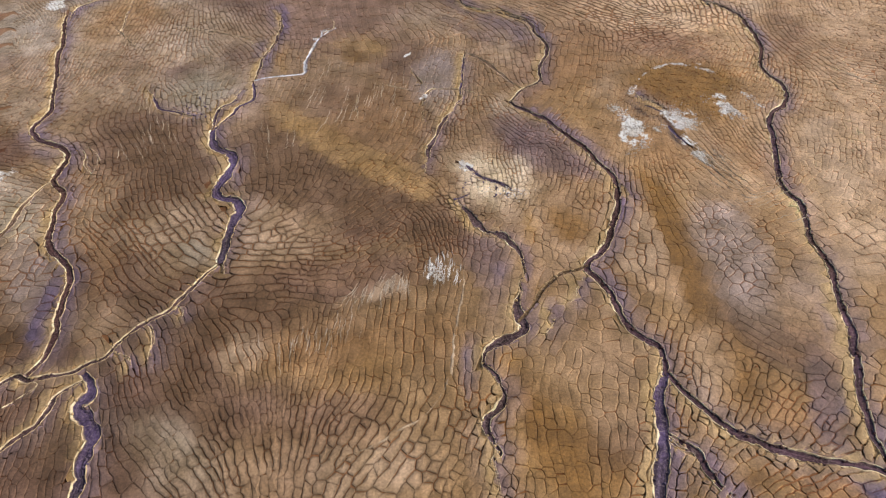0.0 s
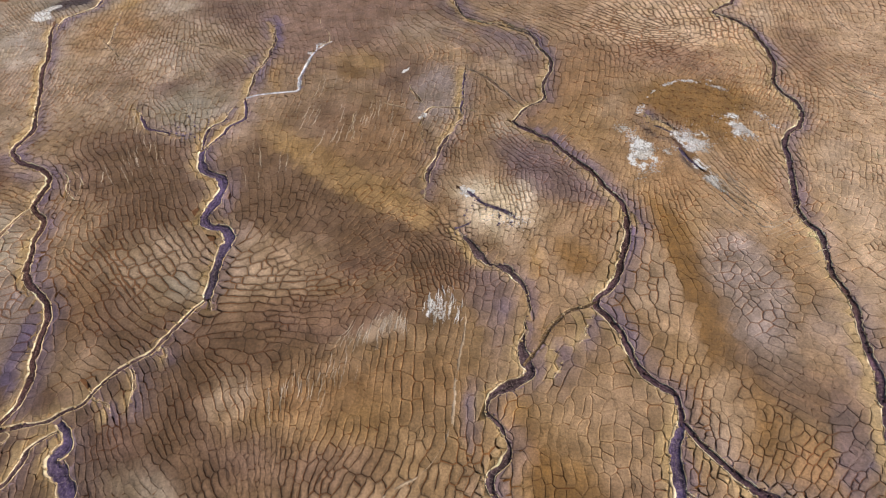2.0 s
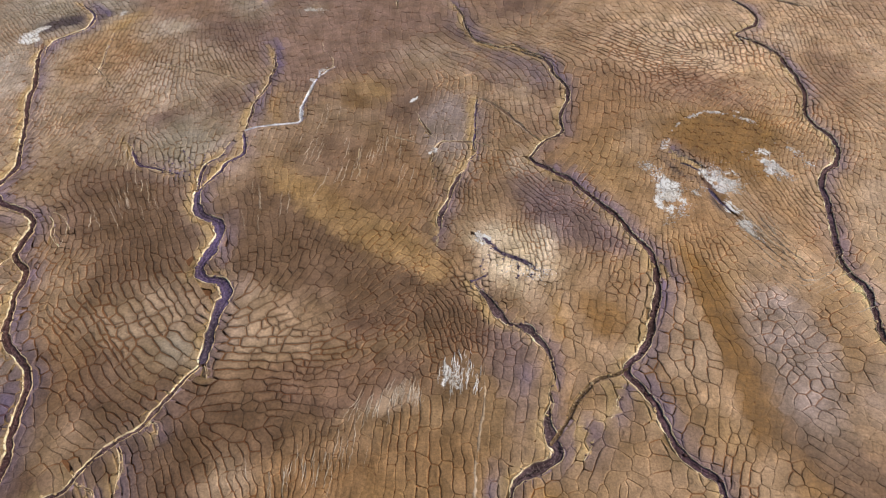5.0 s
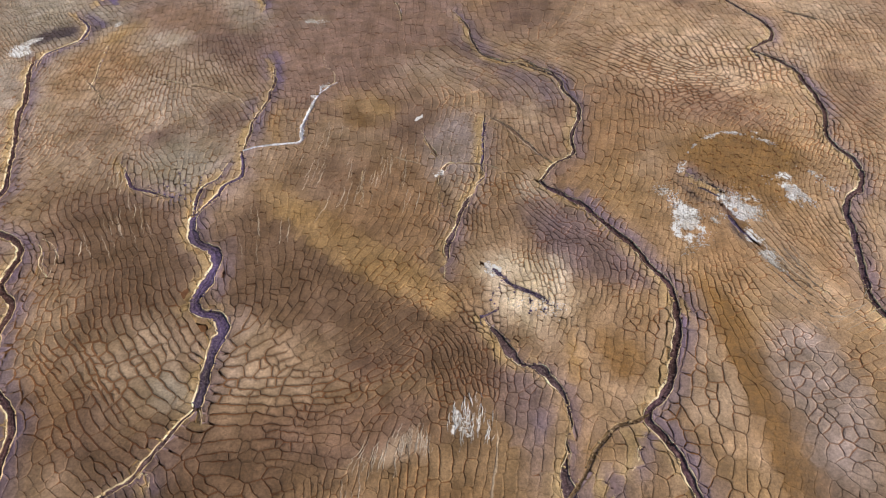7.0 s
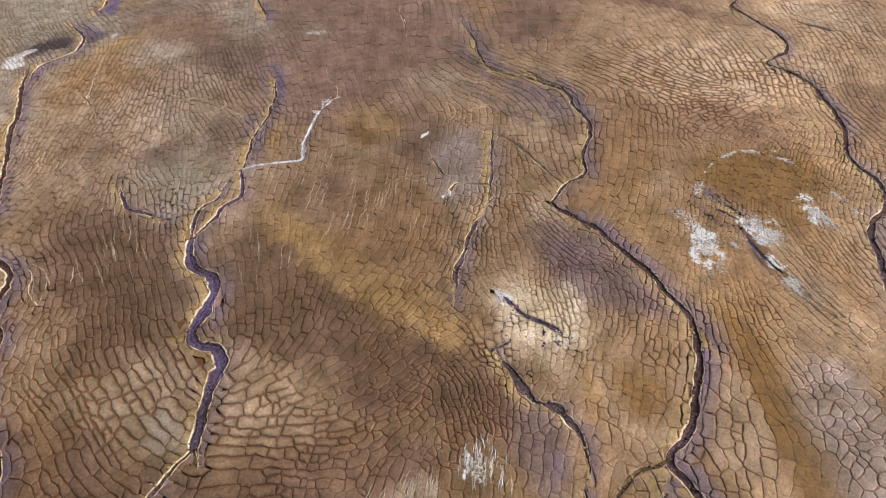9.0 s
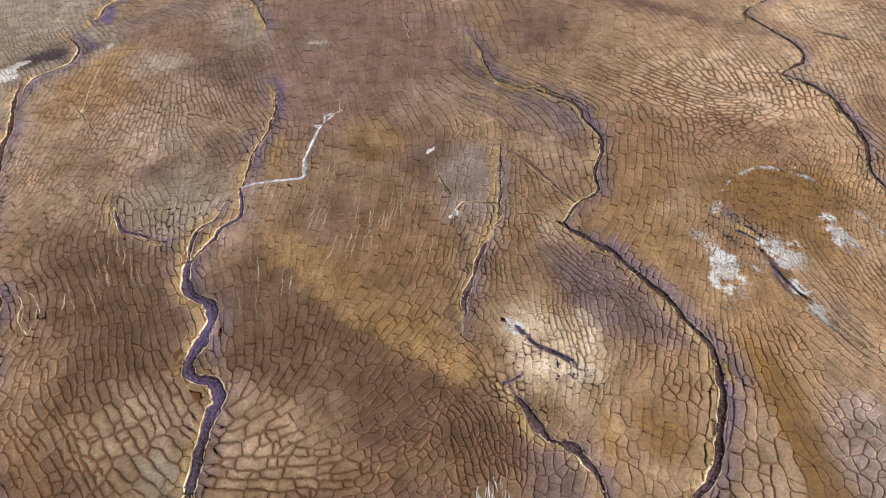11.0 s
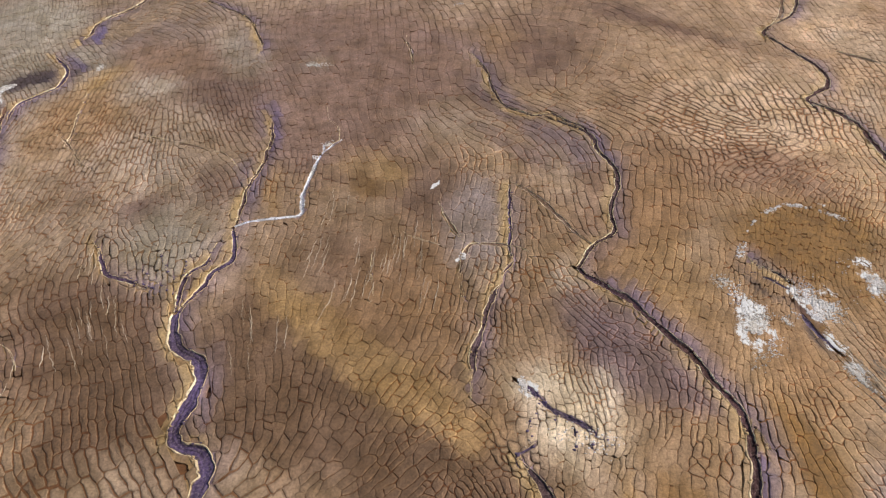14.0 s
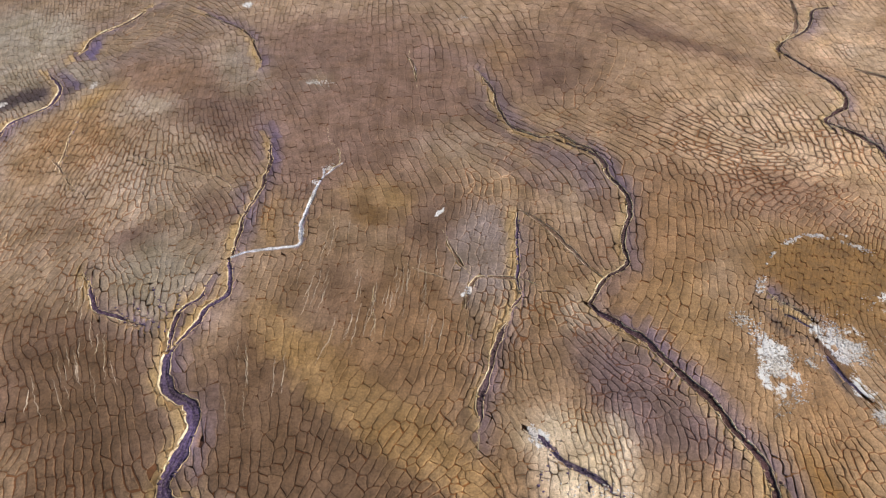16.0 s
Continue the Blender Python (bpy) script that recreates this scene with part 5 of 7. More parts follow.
creek("thin", 0.20, 0.12, [(-50.7, 85.6), (-48.3, 83.6), (-45.9, 80.7), (-43.5, 78.6)])
creek("thin", 0.22, 0.12, [(-50.4, 94.2), (-49.6, 89.9), (-48.8, 85.9), (-48.4, 82.9)])
creek("thin", 0.22, 0.12, [(-11.4, 66.2), (-11.4, 63.9), (-10.8, 61.6), (-11.2, 59.2)])
creek("thin", 0.22, 0.12, [(-17.4, 86.3), (-16.8, 84.0), (-17.7, 82.8)])
creek("thin", 0.22, 0.12, [(-42.5, 55.9), (-41.0, 54.4), (-40.2, 52.4), (-39.0, 51.2)])
creek("thin", 0.22, 0.12, [(-41.8, 55.9), (-40.2, 55.0), (-38.9, 53.3)])
creek("ridge", 0.35, 0.10, [(54.7, 91.4), (55.1, 86.0), (55.7, 82.7)])
creek("ridge", 0.45, 0.10, [(47.7, 73.0), (49.9, 70.2), (52.2, 67.6), (55.2, 65.3)])
creek("ridge", 0.32, 0.10, [(26.6, 57.1), (27.9, 54.4), (28.8, 52.3), (29.9, 49.7), (31.0, 47.0)])
creek("ridge", 0.30, 0.12, [(1.7, 37.8), (1.4, 34.1), (0.9, 31.2), (0.7, 29.2), (0.6, 27.0), (-0.2, 24.3), (-1.8, 22.1), (-3.5, 21.2), (-5.1, 20.2), (-7.1, 19.1)])
creek("rill", 0.35, 0.20, [(-39.0, 68.3), (-37.7, 66.9), (-36.9, 65.2), (-35.6, 63.6), (-33.4, 62.7), (-31.3, 61.8)])
creek("thin", 0.25, 0.12, [(-10.5, 108.5), (-10.5, 106.3), (-9.7, 103.4), (-9.1, 98.6)])
creek("thin", 0.25, 0.12, [(-19.2, 90.3), (-18.4, 87.5), (-17.3, 86.3), (-16.7, 83.9)])
creek("narrow", 0.40, 0.20, [(22.9, 65.5), (23.5, 64.4), (24.4, 63.8), (25.8, 62.6)])
creek("narrow", 0.40, 0.30, [(16.3, 20.6), (17.0, 20.0), (17.9, 19.6), (18.2, 19.1)])
creek("narrow", 0.45, 0.30, [(-28.1, 28.9), (-27.2, 28.1), (-26.3, 27.6), (-25.8, 26.6)])
creek("narrow", 0.40, 0.30, [(-25.6, 30.9), (-25.0, 30.0), (-24.7, 28.8), (-24.6, 27.6)])
creek("narrow", 0.30, 0.20, [(-21.2, 38.1), (-20.8, 37.4), (-20.6, 36.5)])
creek("narrow", 0.25, 0.20, [(-24.0, 32.5), (-23.7, 32.9), (-23.2, 32.6), (-23.0, 32.0)])
creek("narrow", 0.25, 0.20, [(12.4, 35.8), (11.8, 34.8), (11.5, 33.8), (10.9, 33.2)])
creek("narrow", 0.20, 0.15, [(8.8, 32.6), (9.3, 31.8), (9.1, 30.7), (8.5, 29.9)])
creek("thin", 0.30, 0.15, [(-5.4, 73.5), (-4.8, 71.7), (-3.6, 68.9), (-2.7, 67.6)])
creek("thin", 0.30, 0.15, [(-9.0, 69.3), (-7.6, 68.3), (-6.0, 67.6), (-5.0, 67.3)])
creek("narrow", 0.35, 0.20, [(-32.2, 109.6), (-30.8, 106.5), (-30.4, 103.6)])
creek("narrow", 0.35, 0.20, [(-44.2, 121.1), (-39.2, 117.3), (-35.5, 114.6), (-32.5, 110.9)])
creek("thin", 0.35, 0.15, [(45.3, 103.4), (46.7, 101.8), (49.0, 100.0), (52.3, 97.7)])

from mathutils.geometry import delaunay_2d_cdt

# ---- fields over the plan ----
def waves(x, y, scale, seed, octaves=3):
    """Smooth noise in -1..1, by value noise on a lattice."""
    total, weight = np.zeros_like(x), 0.0
    for o in range(octaves):
        u, v = x * scale * 2 ** o + 17.3 * seed, y * scale * 2 ** o - 9.1 * seed
        i, j = np.floor(u).astype(np.int64), np.floor(v).astype(np.int64)
        f, g = u - i, v - j
        f, g = f * f * (3 - 2 * f), g * g * (3 - 2 * g)

        def lot(p, q):
            n = (p * 374761393 + q * 668265263 + seed * 69069 + o * 7919) & 0x7FFFFFFF
            n = ((n ^ (n >> 13)) * 1274126177) & 0x7FFFFFFF
            return ((n ^ (n >> 16)) & 0xFFFF) / 32767.5 - 1
        row0 = lot(i, j) * (1 - f) + lot(i + 1, j) * f
        row1 = lot(i, j + 1) * (1 - f) + lot(i + 1, j + 1) * f
        total += (row0 * (1 - g) + row1 * g) * 0.55 ** o
        weight += 0.55 ** o
    return total / weight


def relief(x, y):
    """The lie of the land: low swells, a few decimetres."""
    z = 0.24 * waves(x, y, 0.045, 3, 2) + 0.02 * waves(x, y, 0.25, 5, 1)
    return z


def smooth_line(line, step=0.16):
    """The creek's middle as evenly spaced points, by a Catmull-Rom curve with a little waver."""
    p = np.array(line, float)
    p = np.vstack([2 * p[0] - p[1], p, 2 * p[-1] - p[-2]])
    out = []
    for k in range(1, len(p) - 2):
        n = max(2, int(np.hypot(*(p[k + 1] - p[k])) / step))
        t = np.linspace(0, 1, n, endpoint=False)[:, None]
        a, b, c, d = p[k - 1], p[k], p[k + 1], p[k + 2]
        out.append(0.5 * (2 * b + (c - a) * t + (2 * a - 5 * b + 4 * c - d) * t ** 2 + (3 * b - a - 3 * c + d) * t ** 3))
    out = np.vstack(out + [p[-2][None]])
    x, y = out[:, 0], out[:, 1]
    return np.stack([x + 0.2 * waves(x, y, 0.6, 11, 3) + 0.05 * waves(x, y, 1.5, 13, 2), y + 0.2 * waves(x, y, 0.6, 12, 3) + 0.05 * waves(x, y, 1.5, 14, 2)], 1)


LINES, TIPS = [], []
SLIM = {"violet": 0.57, "main": 0.50, "narrow": 0.46, "rill": 0.54, "thin": 0.7, "salt": 0.55, "broken": 0.66, "ochre": 0.55, "fissure": 0.5, "ridge": 0.42}


def lay_lines():
    paths = [smooth_line(line) for kind, half, depth, line in CREEKS]
    for own, (kind, half, depth, line) in enumerate(CREEKS):
        p = paths[own]
        n = len(p)
        t = np.arange(n)
        ends, free = np.ones(n), np.ones(n, bool)
        for tip, run in ((p[0], t), (p[-1], n - 1 - t)):
            meets = any(np.hypot(*(q - tip).T).min() < 1.3 for k, q in enumerate(paths) if k != own)
            ends = np.minimum(ends, np.clip(run / 19.0, 0.15, 1.0) if kind == 'thin' or not meets else np.clip(0.6 + run / 40.0, 0, 1))
            free &= (run > 15) | meets
        rag = 1.0 if kind not in ("thin", "broken", "ridge") else np.clip(0.75 + 1.1 * waves(p[:, 0], p[:, 1], 0.35, 23, 2), 0.15 if kind == 'broken' else 0.25, 1.3)
        wide = rag * half * SLIM[kind] * (1 + 0.34 * waves(p[:, 0], p[:, 1], 0.4, 21, 3) + 0.16 * waves(p[:, 0], p[:, 1], 1.3, 22, 1) + 0.2 * waves(p[:, 0], p[:, 1], 2.7, 24, 1)) * ends
        LINES.append((kind, depth, p, wide))
        TIPS.append(free)


class Near:
    """Looks up the nearest creek point on a coarse grid of cells."""

    def __init__(self, kinds, reach):
        self.points = np.vstack([p for k, d, p, w in LINES if k in kinds])
        self.wide = np.concatenate([w for k, d, p, w in LINES if k in kinds])
        self.ways = np.vstack([np.gradient(p, axis=0) for k, d, p, w in LINES if k in kinds])
        self.ways /= np.linalg.norm(self.ways, axis=1)[:, None] + 1e-9
        self.reach, self.cells = reach, {}
        self.own = np.concatenate([np.full(len(p), n) for n, (k, d, p, w) in enumerate(LINES) if k in kinds])
        self.bare = np.concatenate([tip for (k, d, p, w), tip in zip(LINES, TIPS) if k in kinds])
        for n, (i, j) in enumerate(np.floor(self.points / reach).astype(int)):
            self.cells.setdefault((i, j), []).append(n)

    def around(self, x, y):
        """The creek points in the cells round a place."""
        i, j = int(x // self.reach), int(y // self.reach)
        return [n for a in (-1, 0, 1) for b in (-1, 0, 1) for n in self.cells.get((i + a, j + b), ()) if self.bare[n]]

    def field(self, x, y, but=None):
        """The signed distance to the creek's edge, at most the reach, and the way off it."""
        far = np.full(len(x), self.reach)
        gx, gy = np.zeros(len(x)), np.zeros(len(x))
        cell = np.floor(np.stack([x, y], 1) / self.reach).astype(int)
        keys, back = np.unique(cell, axis=0, return_inverse=True)
        back = back.ravel()
        order = np.argsort(back, kind="stable")
        bounds = np.searchsorted(back[order], np.arange(len(keys) + 1))
        for k, (i, j) in enumerate(keys):
            ids = [n for a in (-1, 0, 1) for b in (-1, 0, 1) for n in self.cells.get((i + a, j + b), ()) if self.own[n] != but]
            if not ids:
                continue
            mine = order[bounds[k]:bounds[k + 1]]
            dx = x[mine][:, None] - self.points[ids, 0]
            dy = y[mine][:, None] - self.points[ids, 1]
            d = np.hypot(dx, dy)
            e = d - self.wide[ids]
            best = e.argmin(1)
            r = np.arange(len(mine))
            far[mine] = np.minimum(e[r, best], self.reach)
            gx[mine] = dx[r, best] / (d[r, best] + 1e-6)
            gy[mine] = dy[r, best] / (d[r, best] + 1e-6)
        return far, gx, gy


def crack_field(x, y):
    """The metric of the cracks: long way, size and length over width at each place."""
    w0 = np.full(len(x), 0.03)
    size, cx, sx = w0 * math.log(1.45), np.zeros(len(x)), np.zeros(len(x))
    turn = waves(x, y, 0.06, 31, 2) * 2.2
    swing = 0.12 * waves(x, y, 0.11, 33, 2)
    cx += w0 * 0.35 * np.cos(turn)
    sx += w0 * 0.35 * np.sin(turn)
    for px, py, reach, angle, wide, long in WEAVES:
        w = np.exp(-((x - px) ** 2 + (y - py) ** 2) / (1.3 * reach) ** 2)
        a = 2 * (angle + swing)
        size += w * 0.5 * math.log(wide * long)
        ratio = math.log(max(1.05, long / wide))
        cx += w * ratio * np.cos(a)
        sx += w * ratio * np.sin(a)
        w0 += w
    size = np.exp(size / w0) * (1 + 0.16 * waves(x, y, 0.15, 35, 2))
    return 0.5 * np.arctan2(sx, cx), size, np.exp(np.clip(np.hypot(cx, sx) / w0, 0, 1.3))


def land_colour(x, y, hem=None):
    """The mud's colour over the plan, with sheen and haze put in, and how much salt lies on it."""
    wx = x + 1.5 * waves(x, y, 0.16, 41, 3)
    wy = y + 1.5 * waves(x, y, 0.16, 42, 3)
    drift = np.clip(0.5 + 0.9 * waves(x * 0.8 + 0.2 * y, y * 0.55, 0.09, 43, 4) + 0.35 * waves(x, y, 0.33, 40, 3), 0, 1)[:, None]
    colour = np.array((0.245, 0.143, 0.074)) * (1 - drift) + np.array((0.402, 0.256, 0.132)) * drift
    # Sheen of the low far view painted in: the mud pales with y.
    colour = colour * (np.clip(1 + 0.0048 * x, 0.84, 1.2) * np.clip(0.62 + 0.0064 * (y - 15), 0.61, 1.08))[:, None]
    # Haze in the colour: yellower near, bluer far off.
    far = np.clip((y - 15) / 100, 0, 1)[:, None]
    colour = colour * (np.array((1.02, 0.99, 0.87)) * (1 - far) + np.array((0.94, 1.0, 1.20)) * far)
    salt = np.zeros(len(x))
    for tone, px, py, ax, ay, bx, by, strength in STAINS:
        det = ax * by - ay * bx
        dx, dy = wx - px, wy - py
        u, v = (dx * by - dy * bx) / det, (dy * ax - dx * ay) / det
        r = u * u + v * v
        w = strength * np.exp(-0.9 * r ** 1.6)
        if tone == "salt":
            salt = np.maximum(salt, w * (0.86 + 0.45 * waves(x, y, 0.35, 48, 3) + 0.4 * waves(x + 0.6 * y, y - 0.6 * x, 1.1, 49, 1)))
        else:
            ragged = 1.7 if tone == "cream" else 0.5
            w = np.clip(w * (1.4 + ragged * waves(x, y, 0.5, 44, 3)), 0, 1)[:, None]
            colour = colour * (1 - w) + np.array(TONES[tone]) * w
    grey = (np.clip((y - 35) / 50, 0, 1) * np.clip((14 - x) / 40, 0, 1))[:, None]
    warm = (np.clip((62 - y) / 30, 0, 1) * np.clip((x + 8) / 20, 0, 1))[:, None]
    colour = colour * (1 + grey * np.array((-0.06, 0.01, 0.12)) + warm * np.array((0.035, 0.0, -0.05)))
    if hem is not None:
        d, gx = hem
        d = d + 0.35 * waves(x, y, 0.6, 45, 2)
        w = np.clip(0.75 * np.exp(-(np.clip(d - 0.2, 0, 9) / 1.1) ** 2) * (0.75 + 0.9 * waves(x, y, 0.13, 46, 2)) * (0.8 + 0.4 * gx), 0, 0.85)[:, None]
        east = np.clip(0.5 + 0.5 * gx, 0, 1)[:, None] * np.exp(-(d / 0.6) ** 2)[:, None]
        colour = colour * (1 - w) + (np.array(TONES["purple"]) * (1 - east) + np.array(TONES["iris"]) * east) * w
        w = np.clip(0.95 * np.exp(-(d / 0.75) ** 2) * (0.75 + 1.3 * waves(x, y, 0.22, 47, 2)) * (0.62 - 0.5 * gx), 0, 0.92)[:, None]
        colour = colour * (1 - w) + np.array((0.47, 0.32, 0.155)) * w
    # Local darkening of the mud in stops, blended between the places given.
    wet, near = np.zeros(len(x)), np.full(len(x), 0.25)
    for px, py, rx, ry, stops in TONE_SHIFTS:
        w = np.exp(-((x - px) / rx) ** 2 - ((y - py) / ry) ** 2)
        wet += w * stops
        near += w
    colour = colour * 2 ** (-1.15 * wet / near)[:, None]
    return np.clip(colour, 0.01, 0.8), salt


def paint(mesh, colour, salt=None):
    layer = mesh.attributes.new("mud", "FLOAT_COLOR", "POINT")
    layer.data.foreach_set("color", np.hstack([colour, np.ones((len(colour), 1))]).astype(np.float32).ravel())
    layer = mesh.attributes.new("salt", "FLOAT", "POINT")
    layer.data.foreach_set("value", (np.zeros(len(colour)) if salt is None else salt).astype(np.float32))


def piece(name, verts, faces, mat, parent=None, smooth=True):
    mesh = bpy.data.meshes.new(name)
    mesh.from_pydata([tuple(v) for v in verts], [], faces)
    mesh.materials.append(mat)
    if smooth:
        mesh.shade_smooth()
    ob = new(name, mesh)
    if parent:
        ob.parent = parent
    return ob


lay_lines()
CUT = ("violet", "main", "narrow", "rill", "thin", "salt", "broken", "ochre", "fissure")
NEAR = Near(CUT, 4.0)
HEM = Near(("violet", "main", "narrow", "rill", "broken"), 4.0)

# ---- the ground under the cracked crust, out to the horizon ----
FLOOR, BELOW = -0.06, -0.34        # under the crust, and under the creeks


def spread(lo, hi, step):
    inner = np.arange(lo, hi + step, step)
    reach = np.cumsum(step * 1.4 ** np.arange(1, 26))
    return np.concatenate([(lo - reach)[::-1], inner, inner[-1] + reach])


def make_ground():
    xs, ys = spread(-96, 96, 0.5), spread(-4, 150, 0.5)
    x, y = [m.ravel() for m in np.meshgrid(xs, ys)]
    off = np.maximum(np.maximum(-88 - x, x - 88), np.maximum(2 - y, y - 136))
    rise = np.clip(off / 6.0, 0, 1)
    d, gx, gy = NEAR.field(x, y)
    z = relief(x, y) + np.where(d < 0.62, BELOW, FLOOR) * (1 - rise) - 0.08 * rise
    w = len(xs)
    faces = [(j * w + i, j * w + i + 1, (j + 1) * w + i + 1, (j + 1) * w + i) for j in range(len(ys) - 1) for i in range(w - 1)]
    ob = piece("ground", np.stack([x, y, z], 1), faces, BASE)
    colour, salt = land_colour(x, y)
    # Shade in the cracks is put into the floor's colour, dark and reddish.
    crack = np.array((0.76, 0.54, 0.40)) * colour * (1 - rise[:, None])
    colour = crack + colour * rise[:, None]
    paint(ob.data, colour, salt * 0)
    return tagged(ob, "brown dried mudflat with darkened cracks", "ground", kind="structure")


ground = make_ground()


# ---- creeks ----
LABELS = {
    "violet": "wide dry creek with yellow banks and violet-blue mud",
    "main": "deep dry creek with ochre banks and dark purple mud",
    "narrow": "narrow dry creek cut into brown cracked mud",
    "rill": "shallow forked creek with yellow banks and purple mud",
    "thin": "thin shallow rill winding over cracked mud",
    "salt": "small rill lined with pale blue-white salt",
    "broken": "crumbled creek with broken yellow banks and grey mud",
    "ochre": "shallow ochre rill joining two creeks",
    "fissure": "dark branching fissure in pale salty crust",
    "ridge": "thin pale raised seam across the mud",
}
# Purple and brown mud, darkened for the shade that these shallow beds lack.
BED_TONE = {"violet": (0.075, 0.055, 0.085), "main": (0.066, 0.033, 0.030), "narrow": (0.070, 0.042, 0.044), "rill": (0.072, 0.044, 0.075), "thin": (0.16, 0.10, 0.068),
            "salt": (0.55, 0.55, 0.62), "broken": (0.080, 0.050, 0.056), "ochre": (0.12, 0.075, 0.04), "fissure": (0.085, 0.062, 0.105),
            "ridge": (0.3, 0.24, 0.18)}


def ribbon(name, p, side, wide, spots, tones, mat, parent, seed, other=None, share=None, own=None, streaky=False):
    """A strip along a creek: spots are (offset in half widths, height), tones a colour at each; other tones come in by their share."""
    n, m = len(p), len(spots)
    verts, colours = np.zeros((n, m, 3)), np.zeros((n, m, 3))
    base = relief(p[:, 0], p[:, 1])
    for k, (off, high) in enumerate(spots):
        waver = 0.28 * waves(p[:, 0] + 31 * k, p[:, 1], 1.6, seed + k, 3) * min(1.0, abs(off))
        o = (off + waver) * wide if abs(off) < 2 else math.copysign(1, off) * (1.2 * wide + 0.5)
        x, y = p[:, 0] + side[:, 0] * o, p[:, 1] + side[:, 1] * o
        rough = (0.03 * waves(x, y, 1.1, seed + 7, 3) + 0.03 * waves(x, y, 2.7, seed + 5, 2)) * (1 if abs(off) < 1.0 else 0.3)
        z = base + high + rough
        if own is not None:
            z = np.where(NEAR.field(x, y, own)[0] < -0.03, base - 0.31, z)
        verts[:, k] = np.stack([x, y, z], 1)
        tone = np.tile(np.array(tones[k]), (n, 1))
        if other is not None:
            tone = tone * (1 - share[:, None]) + np.array(other[k]) * share[:, None]
        if streaky:
            run = 0.16 * np.arange(n)
            tone = tone * np.clip(1.1 + 1.3 * waves(0.35 * run, np.full(n, 1.7 * k), 1.0, seed + 8, 2) + 0.3 * waves(x, y, 1.8, seed + 9, 2), 0.4, 3.0)[:, None]
            colours[:, k] = tone
            continue
        colours[:, k] = tone * np.clip(1 + 0.35 * waves(x, y, 0.8, seed + 9, 3) + 0.5 * waves(x, y, 2.6, seed + 8, 2), 0.3, 2)[:, None]
    faces = [(i * m + k, (i + 1) * m + k, (i + 1) * m + k + 1, i * m + k + 1) for i in range(n - 1) for k in range(m - 1)]
    ob = piece(name, verts.reshape(-1, 3), faces, mat, parent)
    paint(ob.data, np.clip(colours.reshape(-1, 3), 0.01, 0.8))
    return ob


def make_creek(own, kind, depth, p, wide, seed):
    way = np.gradient(p, axis=0)
    way /= np.linalg.norm(way, axis=1)[:, None] + 1e-9
    side = np.stack([way[:, 1], -way[:, 0]], 1)
    name = "mud_seam" if kind == "ridge" else "dry_creek"
    thing = tagged(new(name), LABELS[kind], "seam" if kind == "ridge" else "creek", group="creeks of the mudflat")
    bed = BED_TONE[kind]
    light, dull = (0.50, 0.36, 0.20), (0.26, 0.18, 0.115)
    if kind == "ridge":
        # The flank turned from the sun is shaded by a darker tone.
        ribbon("crest", p, side, wide, [(-1.5, -0.06), (-0.7, 0.008), (0, 0.042), (0.6, 0.005), (1.4, -0.06)],
               [dull, (0.36, 0.26, 0.17), (0.41, 0.31, 0.21), (0.26, 0.18, 0.115), dull], BANK, thing, seed)
        return
    if kind in ("thin", "fissure", "salt"):
        light = (0.48, 0.37, 0.27)
    f = depth * 0.21
    vivid = {"violet": (0.078, 0.054, 0.110), "rill": (0.080, 0.056, 0.110), "main": (0.072, 0.040, 0.054)}.get(kind, bed)
    patchy = np.clip(0.45 + 1.3 * waves(p[:, 0], p[:, 1], 0.13, 71, 2), 0, 1)
    ribbon("bed", p, side, wide, [(-0.84 + 0.21 * k, -f - 0.04 * math.sin(math.pi * k / 8)) for k in range(9)],
           [bed] * 9, BED, thing, seed, [vivid] * 9, patchy, streaky=True)
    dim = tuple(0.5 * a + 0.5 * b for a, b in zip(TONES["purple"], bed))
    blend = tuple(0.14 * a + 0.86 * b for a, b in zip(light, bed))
    # Yellow west bank as if sunlit, purple east bank as if shaded, by tone.
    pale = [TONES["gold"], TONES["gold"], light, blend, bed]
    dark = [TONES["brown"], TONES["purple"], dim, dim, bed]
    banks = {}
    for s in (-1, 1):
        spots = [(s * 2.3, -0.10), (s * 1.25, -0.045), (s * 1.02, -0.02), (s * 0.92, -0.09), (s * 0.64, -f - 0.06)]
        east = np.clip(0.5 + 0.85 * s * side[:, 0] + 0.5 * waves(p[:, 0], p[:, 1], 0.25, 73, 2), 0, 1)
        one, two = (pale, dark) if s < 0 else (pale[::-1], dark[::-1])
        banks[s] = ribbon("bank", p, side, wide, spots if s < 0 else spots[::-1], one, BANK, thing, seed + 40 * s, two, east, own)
    if kind in ("violet", "main", "narrow", "rill", "broken", "thin"):
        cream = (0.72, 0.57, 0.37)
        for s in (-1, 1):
            # The sunlit western edge is built in: the pale rim runs wider there.
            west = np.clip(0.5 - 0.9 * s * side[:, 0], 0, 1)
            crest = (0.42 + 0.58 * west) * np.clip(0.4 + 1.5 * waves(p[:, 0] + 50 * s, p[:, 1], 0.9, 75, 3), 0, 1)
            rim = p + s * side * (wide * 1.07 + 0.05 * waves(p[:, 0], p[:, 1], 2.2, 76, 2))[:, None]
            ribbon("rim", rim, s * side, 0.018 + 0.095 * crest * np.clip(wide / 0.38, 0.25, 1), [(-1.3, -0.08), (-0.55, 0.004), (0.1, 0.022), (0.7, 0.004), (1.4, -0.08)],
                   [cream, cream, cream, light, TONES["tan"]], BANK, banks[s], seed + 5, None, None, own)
    if kind not in ("thin", "salt"):
        clods(p, side, wide, f, thing, seed, light, bed, own)


